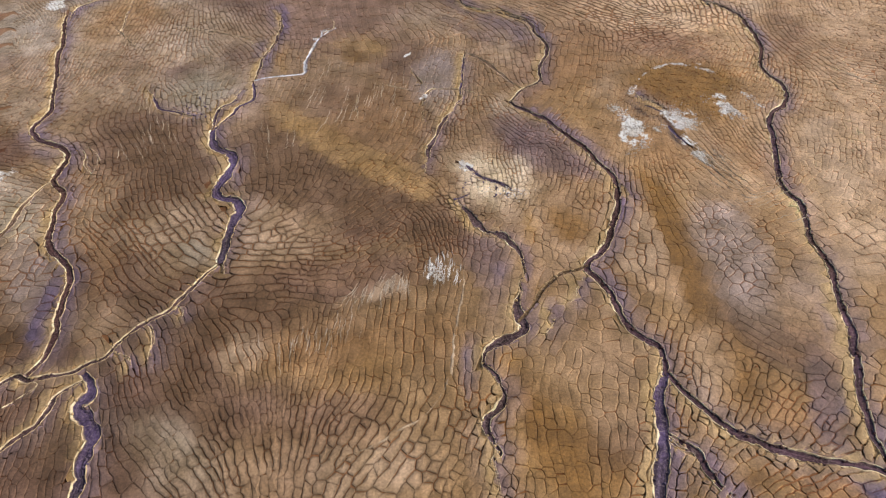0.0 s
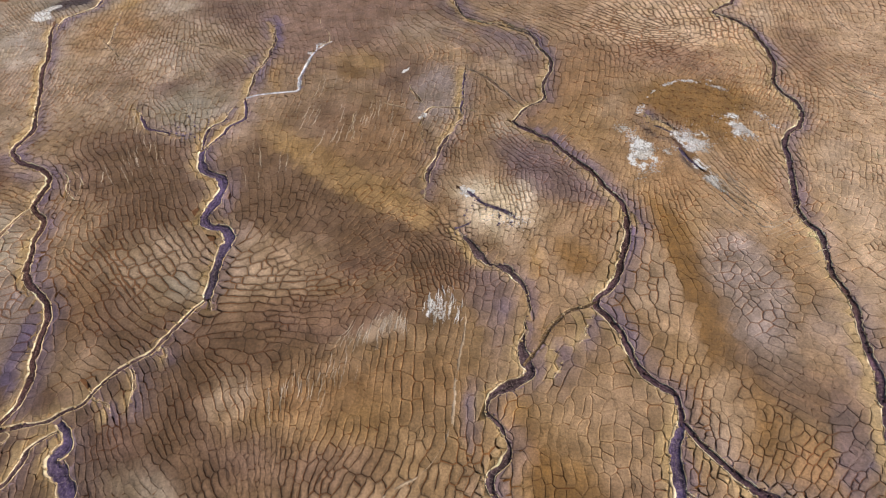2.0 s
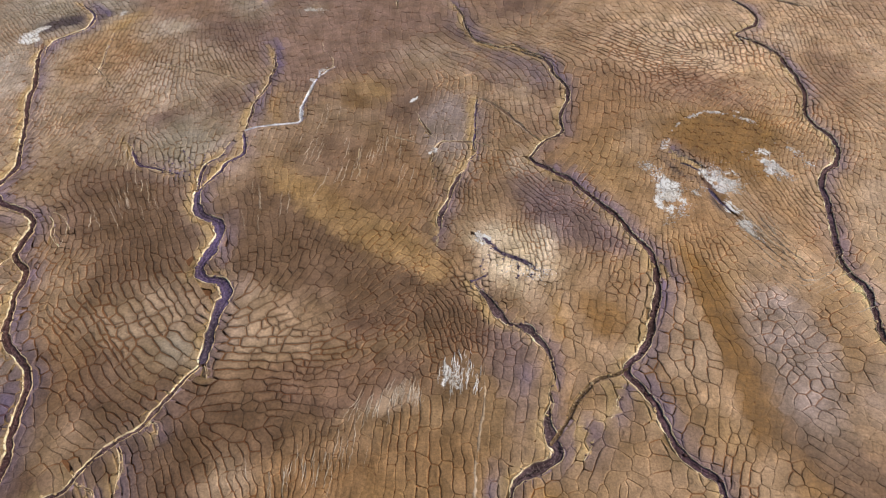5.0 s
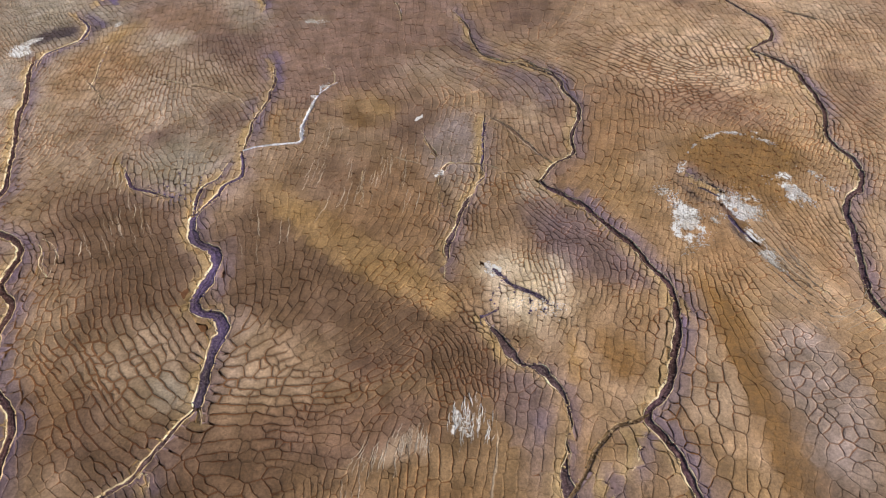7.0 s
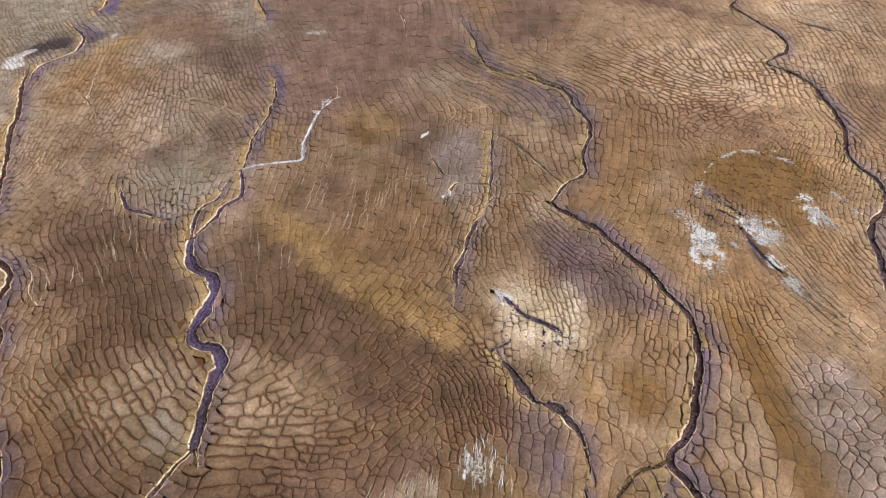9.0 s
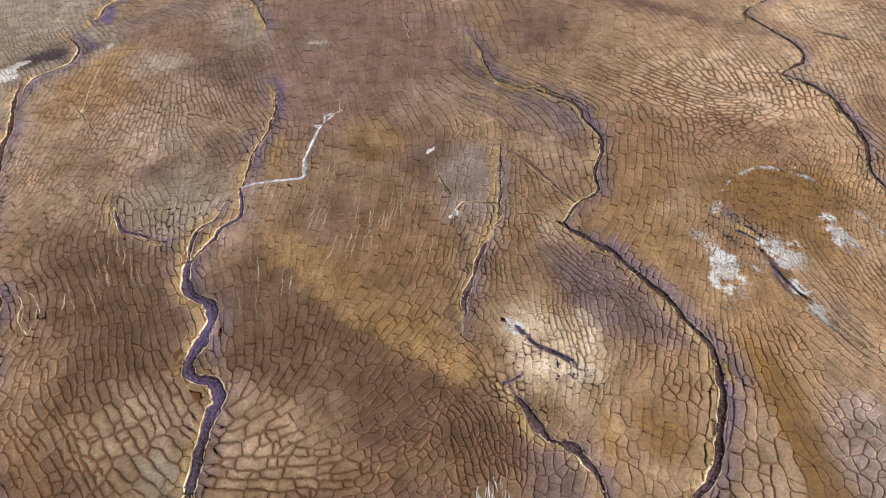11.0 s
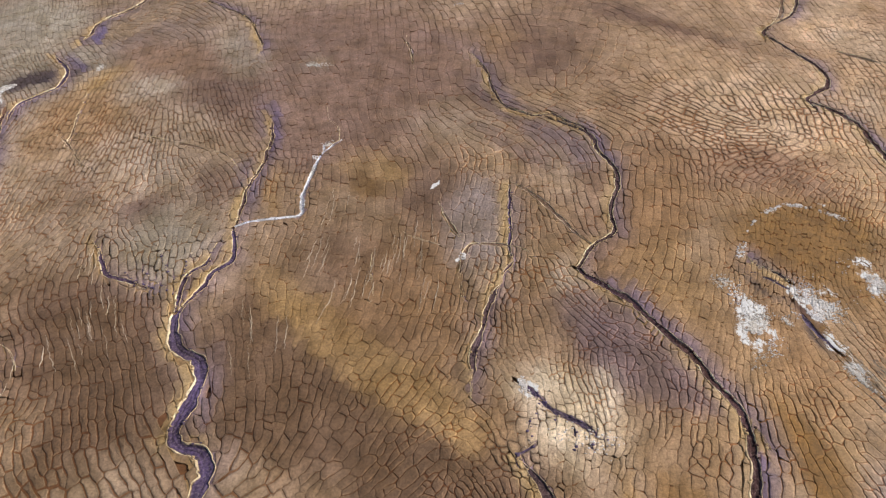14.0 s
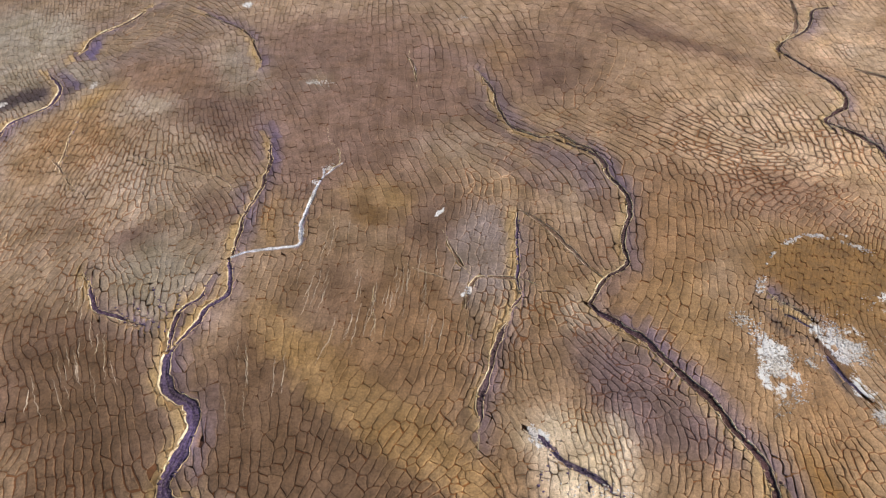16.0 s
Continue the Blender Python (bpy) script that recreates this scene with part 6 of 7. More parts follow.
def clods(p, side, wide, depth, thing, seed, tone, dark, own):
    """Lumps of the broken rim: a crumbling crest on the western bank, painted pale as if sunlit, fewer elsewhere, in
    one mesh.
    """
    rng = random.Random(seed)
    verts, faces, cols = [], [], []
    clear = [NEAR.field(p[:, 0] + s * side[:, 0] * wide, p[:, 1] + s * side[:, 1] * wide, own)[0] > 0.1 for s in (-1, 1)]
    for n in range(2, len(p) - 2):
        for s in (-1, 1):
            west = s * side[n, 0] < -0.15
            for _ in range(1):
                if rng.random() > 0.22 or not clear[(s + 1) // 2][n]:
                    continue
                r = rng.uniform(0.035, 0.11)
                o = s * wide[n] * (rng.gauss(1.08, 0.06) if west and rng.random() < 0.75 else rng.uniform(0.6, 1.25))
                x, y = p[n] + side[n] * o + np.array((rng.uniform(-0.12, 0.12), rng.uniform(-0.12, 0.12)))
                z = float(relief(np.array([x]), np.array([y]))[0]) + (0.0 if abs(o) > wide[n] else -depth * rng.uniform(0.2, 0.7))
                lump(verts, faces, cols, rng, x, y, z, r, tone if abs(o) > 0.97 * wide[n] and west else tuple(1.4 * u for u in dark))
    if verts:
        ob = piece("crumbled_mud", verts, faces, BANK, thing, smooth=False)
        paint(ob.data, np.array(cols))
        tagged(ob, "crumbled lumps of bank mud", kind="stuff")


def lump(verts, faces, cols, rng, x, y, z, r, c):
    """One clod: a low uneven lump."""
    k, at, turn = rng.choice((5, 6)), len(verts), rng.uniform(0, 6)
    for ring, (grow, high) in enumerate(((1.15, -0.5 * r), (1.0, 0.35 * r), (0.55, 0.75 * r))):
        for i in range(k):
            a = turn + 6.283 * i / k
            g = r * grow * rng.uniform(0.75, 1.25)
            verts.append((x + 1.3 * g * math.cos(a), y + g * math.sin(a), z + high * rng.uniform(0.8, 1.2)))
        if ring:
            faces += [(at + (ring - 1) * k + i, at + (ring - 1) * k + (i + 1) % k, at + ring * k + (i + 1) % k, at + ring * k + i) for i in range(k)]
    faces.append(tuple(at + 2 * k + i for i in range(k)))
    f = rng.uniform(0.75, 1.15)
    cols += [tuple(f * u for u in c)] * (3 * k)


for number, (kind, depth, p, wide) in enumerate(LINES):
    make_creek(number, kind, depth, p, wide, 100 + 3 * number)


# ---- the cracked crust ----
WEST, EAST, SOUTH, NORTH = -92.0, 92.0, 2.0, 136.0


def inside(x, y):
    return abs(x) < 29 + 0.43 * y and SOUTH < y < NORTH


def field_table(step=0.5):
    """The cracks' way, width and length on a lattice, for quick looking up."""
    xs, ys = np.arange(WEST - 4, EAST + 4, step), np.arange(SOUTH - 4, NORTH + 4, step)
    x, y = [m.ravel() for m in np.meshgrid(xs, ys)]
    angle, size, ratio = crack_field(x, y)
    drawn = np.clip((ratio - 1.8) / 0.8, 0, 1)
    wide = size / np.sqrt(ratio) / (1.5 + 0.3 * np.clip((30 - y) / 5, 0, 1) + 0.6 * np.clip((y - 36) / 14, 0, 1) * (1 - 0.6 * drawn) + 0.6 * np.clip((y - 58) / 12, 0, 1) * np.clip((-22 - x) / 8, 0, 1))
    long = np.maximum(size * np.sqrt(ratio) * (0.85 + 0.45 * drawn) - wide, 0.10 * size)
    shape = (len(ys), len(xs))
    return [v.reshape(shape).tolist() for v in (np.cos(angle), np.sin(angle), wide, long)], xs[0], ys[0], step


TABLE = field_table()


def sow():
    """Spines of the plates: short lines along the cracks' way, kept apart from one another by a plate's width."""
    (C, S, W, L), x0, y0, step = TABLE
    rng = random.Random(11)
    cell, cells = 1.5, {}
    points, owner, strand = [], [], []

    def free(x, y, sep):
        i, j, s2 = int(x // cell), int(y // cell), sep * sep
        for u in (i - 1, i, i + 1):
            for v in (j - 1, j, j + 1):
                for px, py in cells.get((u, v), ()):
                    if (px - x) ** 2 + (py - y) ** 2 < s2:
                        return False
        return True
    count = 0
    for turn, (tries, apart, least) in enumerate(((40000, 0.96, 0.35), (150000, 0.80, 0.0))):
        for _ in range(tries):
            y = SOUTH + (NORTH - SOUTH) * math.sqrt(rng.random())
            x = rng.uniform(-1, 1) * (29 + 0.43 * y)
            i, j = int((y - y0) / step), int((x - x0) / step)
            w, bit = W[i][j], L[i][j] + W[i][j]
            goal = bit * rng.uniform(3.0, 9.0) if bit > 1.7 * w else bit * rng.uniform(0.9, 2.6)
            sep = min(1.49, w * apart * (rng.uniform(0.8, 1.45) if turn == 0 else 1))
            if not free(x, y, sep):
                continue
            spine, hop = [(x, y)], 0.3 * w
            for way in (1, -1):
                px, py, run, cx, cy = x, y, 0.0, None, None
                while run < goal / 2:
                    i, j = int((py - y0) / step), int((px - x0) / step)
                    dx, dy = C[i][j], S[i][j]
                    if cx is None:
                        dx, dy = dx * way, dy * way
                    elif dx * cx + dy * cy < 0:
                        dx, dy = -dx, -dy
                    cx, cy = dx, dy
                    px, py = px + dx * hop, py + dy * hop
                    if not inside(px, py) or not free(px, py, sep):
                        break
                    run += hop
                    if way > 0:
                        spine.append((px, py))
                    else:
                        spine.insert(0, (px, py))
            if (len(spine) - 1) * hop < least * bit - hop:
                continue
            left = min(bit * rng.uniform(0.3, 1.3), 4 * w)
            tint = rng.uniform(-0.04, 0.04)
            strand.append(tint)
            for p in spine:
                cells.setdefault((int(p[0] // cell), int(p[1] // cell)), []).append(p)
                points.append(p)
                owner.append(count)
                left -= hop
                if left < 0:
                    left = min(bit * rng.choice((0.4, 0.6, 0.8, 1.0, 1.4, 2.0)), rng.uniform(2.8, 4.2) * w)
                    count += 1
                    strand.append(tint)
            count += 1
    return points, owner, count, strand


def clip(poly, nx, ny, off):
    """The part of a polygon where nx * x + ny * y <= off. A corner's third number goes with it."""
    out = []
    ax, ay, ag = poly[-1]
    da = nx * ax + ny * ay - off
    for bx, by, bg in poly:
        db = nx * bx + ny * by - off
        if (da <= 0) != (db <= 0):
            t = da / (da - db)
            out.append((ax + (bx - ax) * t, ay + (by - ay) * t, 0.03))
        if db <= 0:
            out.append((bx, by, bg))
        ax, ay, ag, da = bx, by, bg, db
    return out


def gaping(x, y):
    """Where the cracks stand wide open."""
    k = np.ones(len(x))
    for px, py, reach, wide in GAPES:
        k += (wide - 1) * np.exp(-((x - px) ** 2 + (y - py) ** 2) / reach ** 2)
    return np.clip(k, 0.15, 3)


def crack_width(x, y):
    """How wide the long cracks gape, in metres."""
    return np.clip(0.053 + 0.045 * waves(x, y, 0.07, 51, 2), 0.018, 0.10) * gaping(x, y) * (1 + 0.9 * np.exp(-(np.clip(HEM.field(x, y)[0], 0, 9) / 0.9) ** 2))


def healed(x, y):
    """How far the cracks stand open: silted up on the smooth rust-brown patches."""
    shut = np.zeros(len(x))
    for tone, px, py, ax, ay, bx, by, strength in STAINS:
        if tone in ("rust", "gilt", "sienna", "brown", "umber", "dusk", "clay"):
            det = ax * by - ay * bx
            dx, dy = x - px, y - py
            u, v = (dx * by - dy * bx) / det, (dy * ax - dx * ay) / det
            shut = np.maximum(shut, ((0.45 + 0.25 * np.clip((y - 50) / 20, 0, 1)) if tone in ("brown", "umber", "dusk", "clay") else 0.75) * min(1, strength) * np.exp(-0.9 * (u * u + v * v) ** 1.5))
    return 1 - shut


def plates():
    """The outline of every plate: all that lies nearer to its spine than to any other, drawn in by half a crack."""
    points, owner, count, strand = sow()
    rng = random.Random(9)
    pts = [(x + rng.uniform(-0.09, 0.09), y + rng.uniform(-0.09, 0.09)) for x, y in points]
    verts, _, tris, orig, _, _ = delaunay_2d_cdt([Vector(p) for p in pts], [], [], 0, 1e-6, True)
    v = np.array([tuple(p) for p in verts])
    group = np.array([owner[o[0]] for o in orig])
    t = np.array(tris)
    a, b, c = v[t[:, 0]], v[t[:, 1]], v[t[:, 2]]
    d = 2 * (a[:, 0] * (b[:, 1] - c[:, 1]) + b[:, 0] * (c[:, 1] - a[:, 1]) + c[:, 0] * (a[:, 1] - b[:, 1]))
    d = np.where(np.abs(d) < 1e-9, 1e-9, d)
    aa, bb, cc = (a ** 2).sum(1), (b ** 2).sum(1), (c ** 2).sum(1)
    heart = np.stack([aa * (b[:, 1] - c[:, 1]) + bb * (c[:, 1] - a[:, 1]) + cc * (a[:, 1] - b[:, 1]),
                      aa * (c[:, 0] - b[:, 0]) + bb * (a[:, 0] - c[:, 0]) + cc * (b[:, 0] - a[:, 0])], 1) / d[:, None]
    flip = d < 0
    t[flip] = t[flip][:, ::-1]
    lo, hi = np.minimum(np.minimum(a, b), c) - 0.6, np.maximum(np.maximum(a, b), c) + 0.6
    heart = np.clip(heart, lo, hi)
    # half edges and their twins
    e0, e1 = np.concatenate([t[:, 0], t[:, 1], t[:, 2]]), np.concatenate([t[:, 1], t[:, 2], t[:, 0]])
    tri = np.tile(np.arange(len(t)), 3)
    key, twin_key = e0 * len(v) + e1, e1 * len(v) + e0
    order = np.argsort(key)
    spot = np.clip(np.searchsorted(key[order], twin_key), 0, len(key) - 1)
    twin = order[spot]
    paired = key[twin] == twin_key
    crack = paired & (group[e0] != group[e1])
    start, end, who = tri[twin[crack]], tri[crack], group[e0[crack]]
    # the net of cracks is drawn smooth
    degree = np.bincount(start, minlength=len(t))
    for _ in range(3):
        total = np.zeros((len(t), 2))
        np.add.at(total, start, heart[end])
        pull = np.where(degree == 2, 0.5, 0.16)[:, None]
        heart = np.where(degree[:, None] > 1, heart * (1 - pull) + pull * total / np.maximum(degree, 1)[:, None], heart)
    u, v2 = heart[:, 0], heart[:, 1]
    heart = heart + np.stack([0.10 * waves(u, v2, 1.3, 61, 2) + 0.26 * waves(u, v2, 0.42, 63, 2),
                              0.10 * waves(u, v2, 1.3, 62, 2) + 0.26 * waves(u, v2, 0.42, 64, 2)], 1)
    # cracks across the grain are finer
    mid = (heart[start] + heart[end]) / 2
    way = heart[end] - heart[start]
    angle, size, ratio = crack_field(mid[:, 0], mid[:, 1])
    along = np.abs(way[:, 0] * np.cos(angle) + way[:, 1] * np.sin(angle)) / (np.hypot(way[:, 0], way[:, 1]) + 1e-9)
    fine = np.clip((ratio - 1.2) / 1.0, 0, 1) * 0.8
    swell = np.clip(0.9 + 0.9 * waves(mid[:, 0], mid[:, 1], 0.12, 66, 2) + 0.7 * waves(mid[:, 0], mid[:, 1], 0.5, 68, 1), 0.2, 1.9)
    chance = np.clip(0.7 + 1.7 * waves(mid[:, 0], mid[:, 1], 0.9, 65, 1), 0.1, 1.6)
    rare = np.clip(-0.6 + 2.0 * waves(mid[:, 0], mid[:, 1], 0.9, 67, 1), 0.03, 1)
    drawn = np.clip((ratio - 1.7) / 0.6, 0, 1)
    chance = chance * (1 - drawn) + rare * drawn
    lead = np.where(ratio > 1.35, along ** 2, 0.45)
    gap = crack_width(mid[:, 0], mid[:, 1]) * swell * (lead + (1 - lead) * (1 - fine) * chance) * healed(mid[:, 0], mid[:, 1])
    net = {}
    for s, e, w, g in zip(start.tolist(), end.tolist(), who.tolist(), gap.tolist()):
        net.setdefault(w, {}).setdefault(s, []).append((e, g))
    place = heart.tolist()
    loops = []
    for w, links in net.items():
        while links:
            first = at = next(iter(links))
            ring, gaps = [], []
            while at in links:
                nxt, g = links[at].pop()
                if not links[at]:
                    del links[at]
                ring.append(place[at])
                gaps.append(g)
                at = nxt
                if at == first:
                    break
            if at == first and len(ring) > 3:
                loops.append((w, ring, gaps))
    made, tints = [], []
    for w, ring, gaps in loops:
        thin = [0]
        for n in range(1, len(ring)):
            if math.dist(ring[n], ring[thin[-1]]) > (0.14 if ring[n][1] < 40 else 0.18 if ring[n][1] < 60 else 0.27):
                thin.append(n)
        if len(thin) < 4:
            continue
        p = [ring[n] for n in thin]
        g = [gaps[n] for n in thin]
        m, out = len(p), []
        for n in range(m):
            (x0, y0), (x1, y1), (x2, y2) = p[n - 1], p[n], p[(n + 1) % m]
            tx, ty = x2 - x0, y2 - y0
            long = math.hypot(tx, ty) + 1e-9
            h = 0.5 * max(g[n], g[n - 1])
            out.append((x1 - ty / long * h, y1 + tx / long * h, h))
        area = 0.5 * sum(out[n - 1][0] * out[n][1] - out[n][0] * out[n - 1][1] for n in range(m))
        if 0.03 < area < 40:
            made.append(out)
            tints.append(1 + strand[w] + rng.uniform(-0.025, 0.025))
    return made, tints


def carve(ring, level=0):
    """A plate's outline less the creek that crosses it: nothing, one piece, or one on each side."""
    p = np.array(ring)[:, :2]
    mids = (p + np.roll(p, 1, 0)) / 2
    mean = p.mean(0)
    spots = np.vstack([p, mids, (p + mean) / 2, mean[None]])
    ids = NEAR.around(mean[0], mean[1])
    if not ids:
        return [ring]
    delta = spots[:, None, :] - NEAR.points[ids][None]
    gap = np.hypot(delta[..., 0], delta[..., 1]) - NEAR.wide[ids] * 1.08
    s, c = np.unravel_index(gap.argmin(), gap.shape)
    if gap[s, c] > -0.06 or level > 6:
        return [ring] if gap[s, c] > -0.2 else []
    at, way, wide = NEAR.points[ids[c]], NEAR.ways[ids[c]], NEAR.wide[ids[c]] * 1.08
    nx, ny = way[1], -way[0]
    off = nx * at[0] + ny * at[1]
    out = []
    for bit in (clip(ring, nx, ny, off - wide), clip(ring, -nx, -ny, -off - wide)):
        if len(bit) > 2:
            q = np.array(bit)
            r = np.roll(q, 1, 0)
            if abs((r[:, 0] * q[:, 1] - q[:, 0] * r[:, 1]).sum()) / 2 > 0.06:
                out += carve(bit, level + 1)
    return out


def shape_plates(rings, tints):
    """Points of all plates, with the creeks left free."""
    count = np.array([len(r) for r in rings])
    flat = np.array([p for r in rings for p in r])
    flat, open_ = flat[:, :2], flat[:, 2]
    d = NEAR.field(flat[:, 0], flat[:, 1])[0]
    owner = np.repeat(np.arange(len(rings)), count)
    least = np.full(len(rings), 9.0)
    np.minimum.at(least, owner, d)
    first = np.concatenate([[0], np.cumsum(count)[:-1]])
    done, shade = [], []
    for n in range(len(rings)):
        ring = [(*p, g) for p, g in zip(flat[first[n]:first[n] + count[n]].tolist(), open_[first[n]:first[n] + count[n]].tolist())]
        bits = carve(ring) if least[n] < 1.0 else [ring]
        done += bits
        shade += [tints[n]] * len(bits)
    count = np.array([len(r) for r in done])
    first = np.concatenate([[0], np.cumsum(count)[:-1]])
    flat = np.array([p for r in done for p in r])
    flat, open_ = flat[:, :2], flat[:, 2]
    owner = np.repeat(np.arange(len(done)), count)
    mid = np.stack([np.bincount(owner, flat[:, 0]), np.bincount(owner, flat[:, 1])], 1) / count[:, None]
    return flat, open_, owner, mid, first, count, np.array(shade)


def crust():
    flat, open_, owner, mid, first, count, shade = shape_plates(*plates())
    rng = np.random.default_rng(5)
    lift = rng.normal(0, 0.004, len(mid))
    tilt = rng.normal(0, 0.010, (len(mid), 2))
    out = flat - mid[owner]
    reach = np.hypot(out[:, 0], out[:, 1]) + 1e-6
    inner = mid[owner] + out * np.clip(1 - 0.04 / reach, 0.6, 1)[:, None]
    core = mid[owner] + out * np.clip(1 - 0.2 / reach, 0.3, 1)[:, None]
    foot = mid[owner] + (flat - mid[owner]) * 0.96
    lean = lift[owner] + ((flat - mid[owner]) * tilt[owner]).sum(1)

    def levels(p, drop):
        return np.stack([p[:, 0], p[:, 1], relief(p[:, 0], p[:, 1]) + lean + drop], 1)
    low, edge, top = levels(foot, FLOOR - 0.03), levels(flat, -np.clip(1.7 * open_, 0.004, 0.055)), levels(inner, -0.2 * np.clip(1.7 * open_, 0.004, 0.055))
    soft = np.clip(gaping(mid[:, 0], mid[:, 1]) * healed(mid[:, 0], mid[:, 1]), 0.1, 1)
    core = levels(core, 0.012 * soft[owner])
    centre = np.stack([mid[:, 0], mid[:, 1], relief(mid[:, 0], mid[:, 1]) + lift + soft * rng.normal(0.024, 0.014, len(mid))], 1)
    hem, gx, gy = HEM.field(flat[:, 0], flat[:, 1])
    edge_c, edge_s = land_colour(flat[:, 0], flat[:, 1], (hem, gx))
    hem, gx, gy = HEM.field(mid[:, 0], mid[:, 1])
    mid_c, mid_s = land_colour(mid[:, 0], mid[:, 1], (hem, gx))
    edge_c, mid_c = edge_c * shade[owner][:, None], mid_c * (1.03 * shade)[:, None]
    # Shade of the cracks put into the plates' colour: darker feet and margins.
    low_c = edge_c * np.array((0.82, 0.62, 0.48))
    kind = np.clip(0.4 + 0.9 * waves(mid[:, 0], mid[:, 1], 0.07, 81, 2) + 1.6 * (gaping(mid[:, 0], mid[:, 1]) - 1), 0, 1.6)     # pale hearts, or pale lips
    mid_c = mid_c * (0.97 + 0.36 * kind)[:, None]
    # Sunlit lips beside the cracks painted paler, broken by noise.
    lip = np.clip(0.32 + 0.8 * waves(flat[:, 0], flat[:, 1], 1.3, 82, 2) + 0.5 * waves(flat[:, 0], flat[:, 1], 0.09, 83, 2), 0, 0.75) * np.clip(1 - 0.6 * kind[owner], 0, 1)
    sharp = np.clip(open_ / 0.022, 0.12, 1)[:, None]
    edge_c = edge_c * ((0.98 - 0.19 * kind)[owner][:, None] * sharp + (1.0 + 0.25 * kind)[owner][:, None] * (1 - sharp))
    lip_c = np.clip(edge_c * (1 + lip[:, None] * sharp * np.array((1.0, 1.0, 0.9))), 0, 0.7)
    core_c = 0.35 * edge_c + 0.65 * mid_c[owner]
    near = np.hypot(mid[:, 0] - 2.0, (mid[:, 1] - 24.0))
    order = np.argsort(near)
    single = set(order[:300].tolist())

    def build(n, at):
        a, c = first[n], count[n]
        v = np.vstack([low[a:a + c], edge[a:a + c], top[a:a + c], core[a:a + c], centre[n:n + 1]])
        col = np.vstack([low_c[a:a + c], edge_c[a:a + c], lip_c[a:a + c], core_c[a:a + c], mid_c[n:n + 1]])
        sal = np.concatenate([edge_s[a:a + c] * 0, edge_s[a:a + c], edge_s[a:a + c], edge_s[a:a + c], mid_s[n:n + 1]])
        f = []
        for i in range(c):
            j = (i + 1) % c
            f.append((at + i, at + j, at + c + j, at + c + i))
            f.append((at + c + i, at + c + j, at + 2 * c + j, at + 2 * c + i))
            f.append((at + 2 * c + i, at + 2 * c + j, at + 3 * c + j, at + 3 * c + i))
            f.append((at + 3 * c + i, at + 3 * c + j, at + 4 * c))
        return v, f, col, sal
    verts, faces, colours, salts, at = [], [], [], [], 0
    for n in range(len(mid)):
        if n in single:
            continue
        v, f, col, sal = build(n, at)
        verts.append(v), faces.extend(f), colours.append(col), salts.append(sal)
        at += len(v)
    rest = piece("mud_plates", np.vstack(verts), faces, PLATE_ALL, ground, smooth=False)
    paint(rest.data, np.vstack(colours), np.concatenate(salts))
    tagged(rest, kind="stuff")
    for n in sorted(single):
        v, f, col, sal = build(n, 0)
        one = piece("mud_plate", v, f, PLATE_ONE, ground, smooth=False)
        paint(one.data, col, sal)


crust()


# ---- salt crusts ----
def salt_flakes(x, y, ax, ay, bx, by, number, seed):
    """A patch of white salt: many small flat crusts with ragged outlines, thick in the middle of the patch."""
    rng = random.Random(seed)
    verts, faces = [], []
    for _ in range(3 * number):
        u, v = rng.gauss(0, 0.52), rng.gauss(0, 0.48)
        px, py = x + u * ax + v * bx, y + u * ay + v * by
        clump = float(waves(np.array([px + 0.6 * py]), np.array([py - 0.6 * px]), 0.55, 91, 2)[0])
        if clump < 0.5 * math.hypot(u, v) - 0.35:
            continue
        size = rng.uniform(0.03, 0.12) * (1.2 - 0.5 * min(1, math.hypot(u, v)))
        z = float(relief(np.array([px]), np.array([py]))[0]) + 0.012
        k, at, turn, stretch = rng.choice((6, 7, 8)), len(verts), rng.uniform(0, 6), rng.uniform(0.5, 1.0)
        radii = [size * rng.uniform(0.55, 1.3) for _ in range(k)]
        for grow, high in ((1.15, -0.03), (0.95, 0.022), (0.5, 0.036)):
            for i in range(k):
                a = turn + 6.283 * i / k
                verts.append((px + radii[i] * grow * math.cos(a), py + stretch * radii[i] * grow * math.sin(a), z + high))
        for ring in (0, 1):
            faces += [(at + ring * k + i, at + ring * k + (i + 1) % k, at + (ring + 1) * k + (i + 1) % k, at + (ring + 1) * k + i) for i in range(k)]
        faces.append(tuple(at + 2 * k + i for i in range(k)))
    ob = piece("salt_crust", verts, faces, SALT)
    paint(ob.data, np.tile(np.array((0.62, 0.58, 0.55)), (len(verts), 1)))
    return tagged(ob, "patch of bright white salt crust flaking on brown mud", "salt crust", group="salt crusts", kind="stuff")


salt_flakes(21.2, 57.2, 1.7, -0.3, -0.5, -3.3, 330, 1)
salt_flakes(26.9, 59.6, 2.1, -1.5, -1.1, -2.5, 420, 2)
salt_flakes(27.0, 54.8, 1.0, -2.4, -0.6, -0.7, 190, 3)
salt_flakes(33.2, 62.3, 2.1, -1.5, -0.9, -1.9, 300, 4)
salt_flakes(22.7, 66.0, 0.3, -0.4, -1.3, -2.5, 30, 5)
salt_flakes(24.8, 69.5, 1.6, 1.7, 0.1, -0.4, 30, 6)
salt_flakes(27.0, 71.3, 1.7, 0.9, 0, -0.4, 30, 7)
salt_flakes(30.1, 72.0, 1.7, -0.2, -0.1, -0.4, 30, 8)
salt_flakes(33.0, 70.7, 1.5, -0.8, -0.2, -0.5, 24, 9)
salt_flakes(35.4, 67.8, 1.0, -1.2, -0.4, -0.7, 26, 10)
salt_flakes(36.2, 65.0, 1.1, -1.2, -0.6, -1.1, 40, 11)
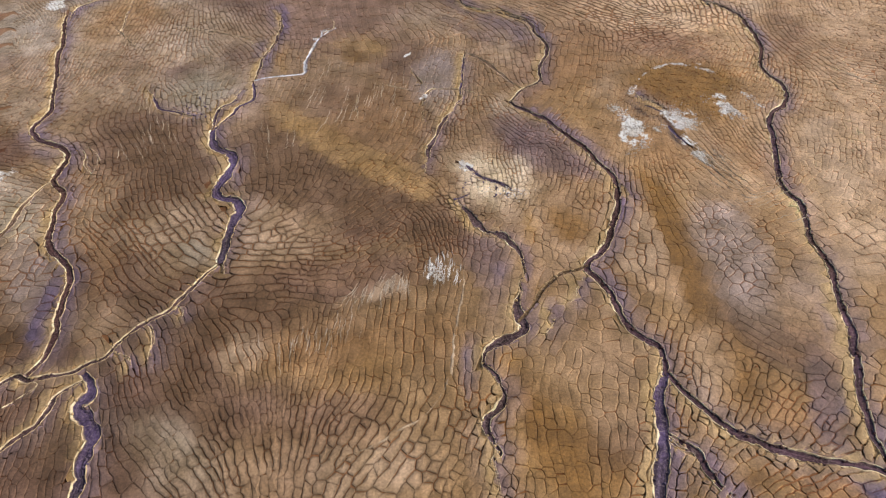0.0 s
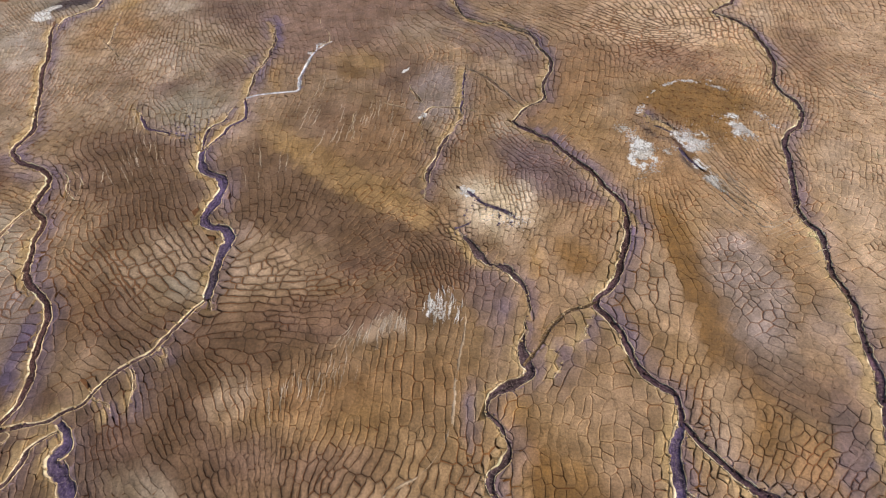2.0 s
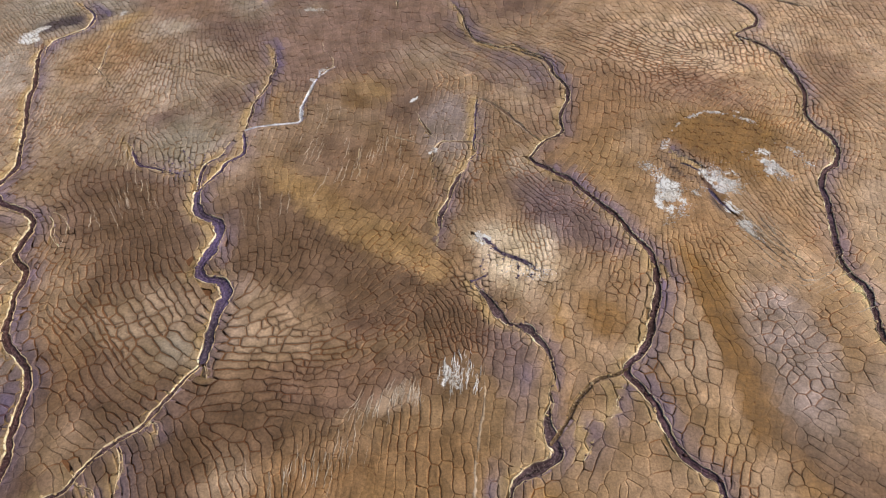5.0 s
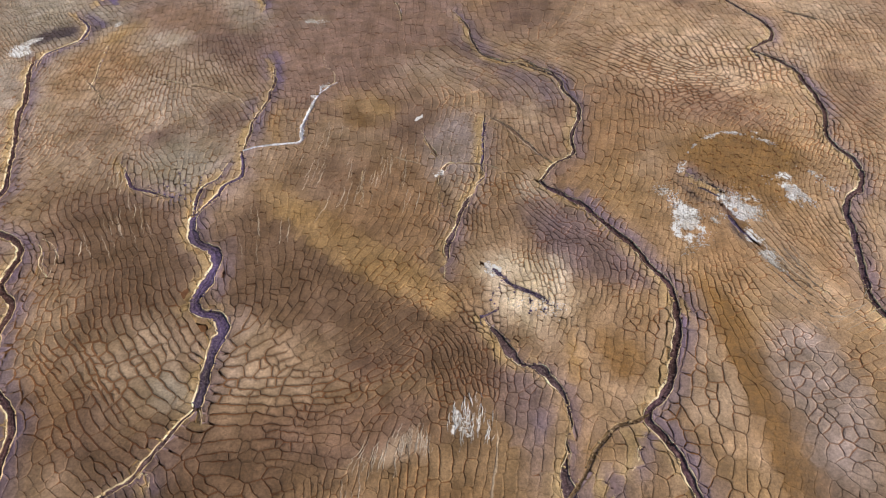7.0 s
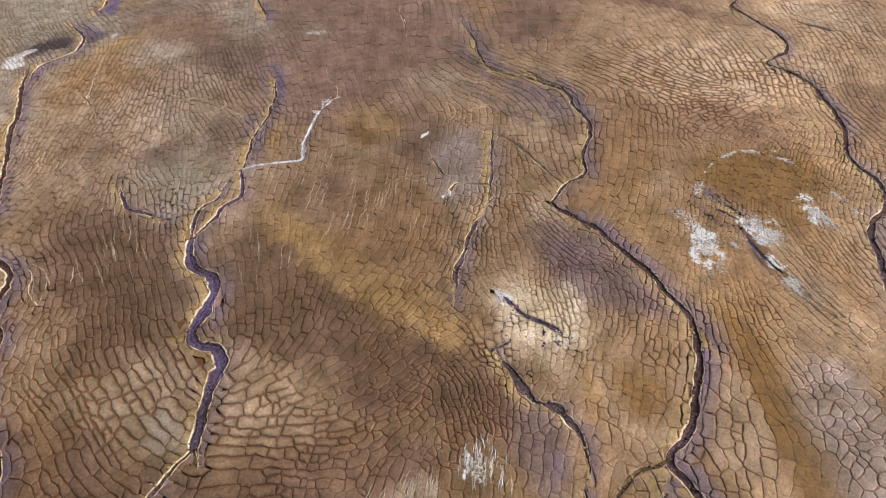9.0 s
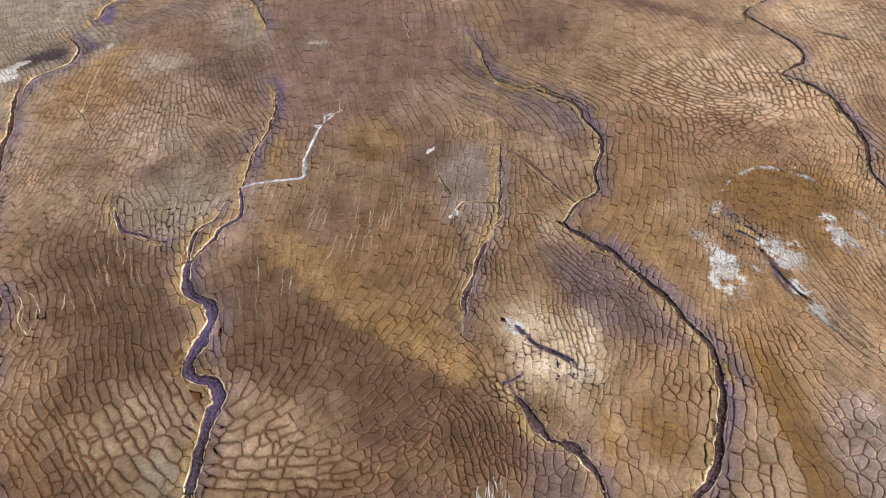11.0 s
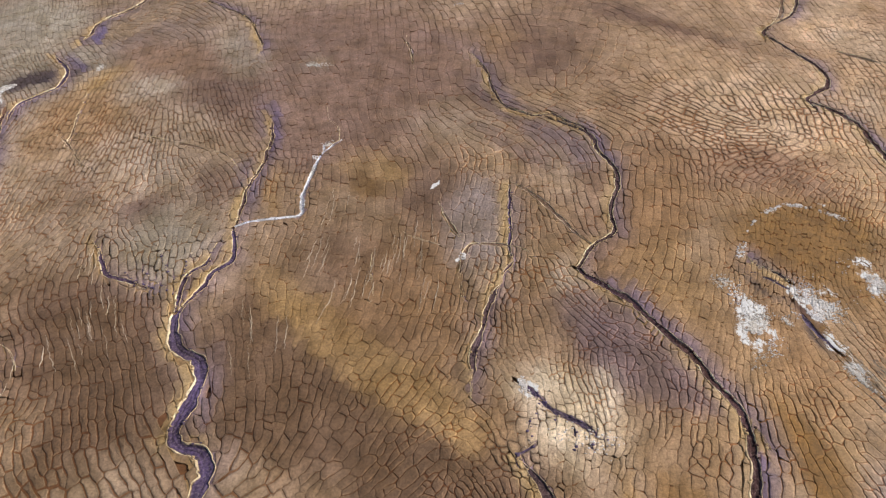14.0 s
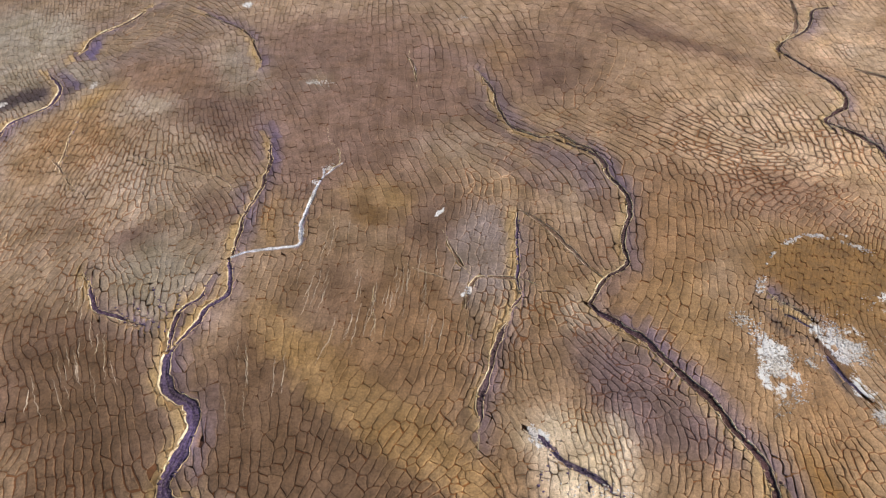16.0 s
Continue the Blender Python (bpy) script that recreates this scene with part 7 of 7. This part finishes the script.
salt_flakes(37.2, 62.6, 0.7, -0.8, -0.4, -0.6, 14, 12)
salt_flakes(20.6, 61.2, 0.7, -0.8, -0.8, -1.6, 24, 13)
salt_flakes(27.6, 52.8, 0.7, -1.7, -0.2, -0.3, 36, 14)
salt_flakes(24.0, 58.2, 0.4, -0.7, -0.2, -0.3, 16, 15)
salt_flakes(20.1, 62.3, 1.1, -0.4, -0.3, -1.0, 33, 16)
salt_flakes(1.8, 52.3, 0.7, -0.6, -0.2, -0.7, 60, 17)
salt_flakes(6.0, 47.7, 2.6, -0.8, -0.2, -1.2, 36, 18)
salt_flakes(-0.7, 36.4, 0.9, 0.4, 0.4, -1.3, 34, 19)
salt_flakes(-49.3, 51.1, 1.5, 0.6, 0.6, -1.0, 110, 20)
salt_flakes(-62.4, 93.0, 1.5, 0.8, 0.9, -1.6, 110, 21)
salt_flakes(-19.0, 80.2, 0.3, -0.2, 0, -1.9, 26, 22)
salt_flakes(-18.0, 82.8, 0.8, 0.8, 0.2, -0.6, 22, 23)
salt_flakes(-5.5, 75.3, 0.3, 0, 0, -0.4, 16, 24)
salt_flakes(-2.8, 65.9, 0.4, -0.3, -0.2, -1.0, 38, 25)
salt_flakes(-61.7, 95.4, 1.7, 1.5, 0.5, -0.7, 110, 26)
salt_flakes(-36.5, 122.2, 1.1, 0, 0.4, -1.5, 44, 27)
salt_flakes(-51.2, 100.1, 0.3, 0.9, 0.5, -0.6, 33, 28)
salt_flakes(-22.3, 100.2, 1.9, 0, 0.1, -0.8, 66, 29)
salt_flakes(-2.6, 117.1, 1.5, 0, 0, -0.7, 27, 30)


# ---- salt veins: pale threads where salt has wept out of the mud ----
def veins(x, y, rx, ry, number, long, seed, tone=(0.46, 0.37, 0.28)):
    """A scatter of thin raised salt threads along the cracks' way."""
    rng = random.Random(seed)
    verts, faces = [], []
    (C, S, W, L), x0, y0, step = TABLE
    for _ in range(number):
        px, py = rng.gauss(x, rx * 0.5), rng.gauss(y, ry * 0.5)
        steps = int(long * rng.uniform(0.5, 2.0) / 0.18) + 2
        at, wide, last = len(verts), rng.uniform(0.014, 0.04), None
        for n in range(steps):
            i, j = int((py - y0) / step), int((px - x0) / step)
            angle = math.atan2(S[i][j], C[i][j]) + rng.gauss(0, 0.24)
            dx, dy = math.cos(angle), math.sin(angle)
            if last and dx * last[0] + dy * last[1] < 0:
                dx, dy = -dx, -dy
            last = (dx, dy)
            z = float(relief(np.array([px]), np.array([py]))[0])
            w = wide * math.sin(math.pi * (n + 0.4) / steps) * rng.uniform(0.6, 1.4)
            for off, high in ((-1.4, -0.03), (-0.5, 0.035), (0.5, 0.035), (1.4, -0.03)):
                verts.append((px - dy * w * off, py + dx * w * off, z + high))
            px, py = px + dx * 0.18, py + dy * 0.18
        faces += [(at + 4 * n + k, at + 4 * n + 4 + k, at + 4 * n + 5 + k, at + 4 * n + 1 + k) for n in range(steps - 1) for k in range(3)]
    ob = piece("salt_veins", verts, faces, SALT)
    paint(ob.data, np.tile(np.array(tone), (len(verts), 1)))
    return tagged(ob, "thin white salt threads wept out of brown mud", "salt", kind="stuff")


veins(-10.6, 29.6, 3.7, 1.8, 30, 1.4, 1)
veins(-4.7, 34.5, 1.3, 0.8, 40, 1.0, 2)
veins(-7.7, 33.4, 2.0, 0.8, 22, 1.2, 3)
veins(-0.4, 36.4, 1.3, 1.8, 60, 0.9, 4, (0.66, 0.62, 0.58))
veins(-10.9, 63.3, 4.2, 5.1, 26, 2.0, 5)
veins(-7.4, 63.2, 2.1, 5.1, 14, 2.2, 6)
veins(-36.7, 57.7, 3.5, 5.9, 20, 2.4, 7)
veins(-16.9, 65.2, 2.9, 8.1, 14, 2.6, 8)
veins(28.6, 53.7, 2.4, 4.1, 26, 2.6, 9)
veins(31.7, 46.0, 2.8, 2.6, 16, 2.4, 10)
veins(-37.9, 66.7, 0.9, 2.7, 10, 1.6, 12)
veins(-21.4, 56.5, 2.0, 4.5, 6, 2.4, 13)
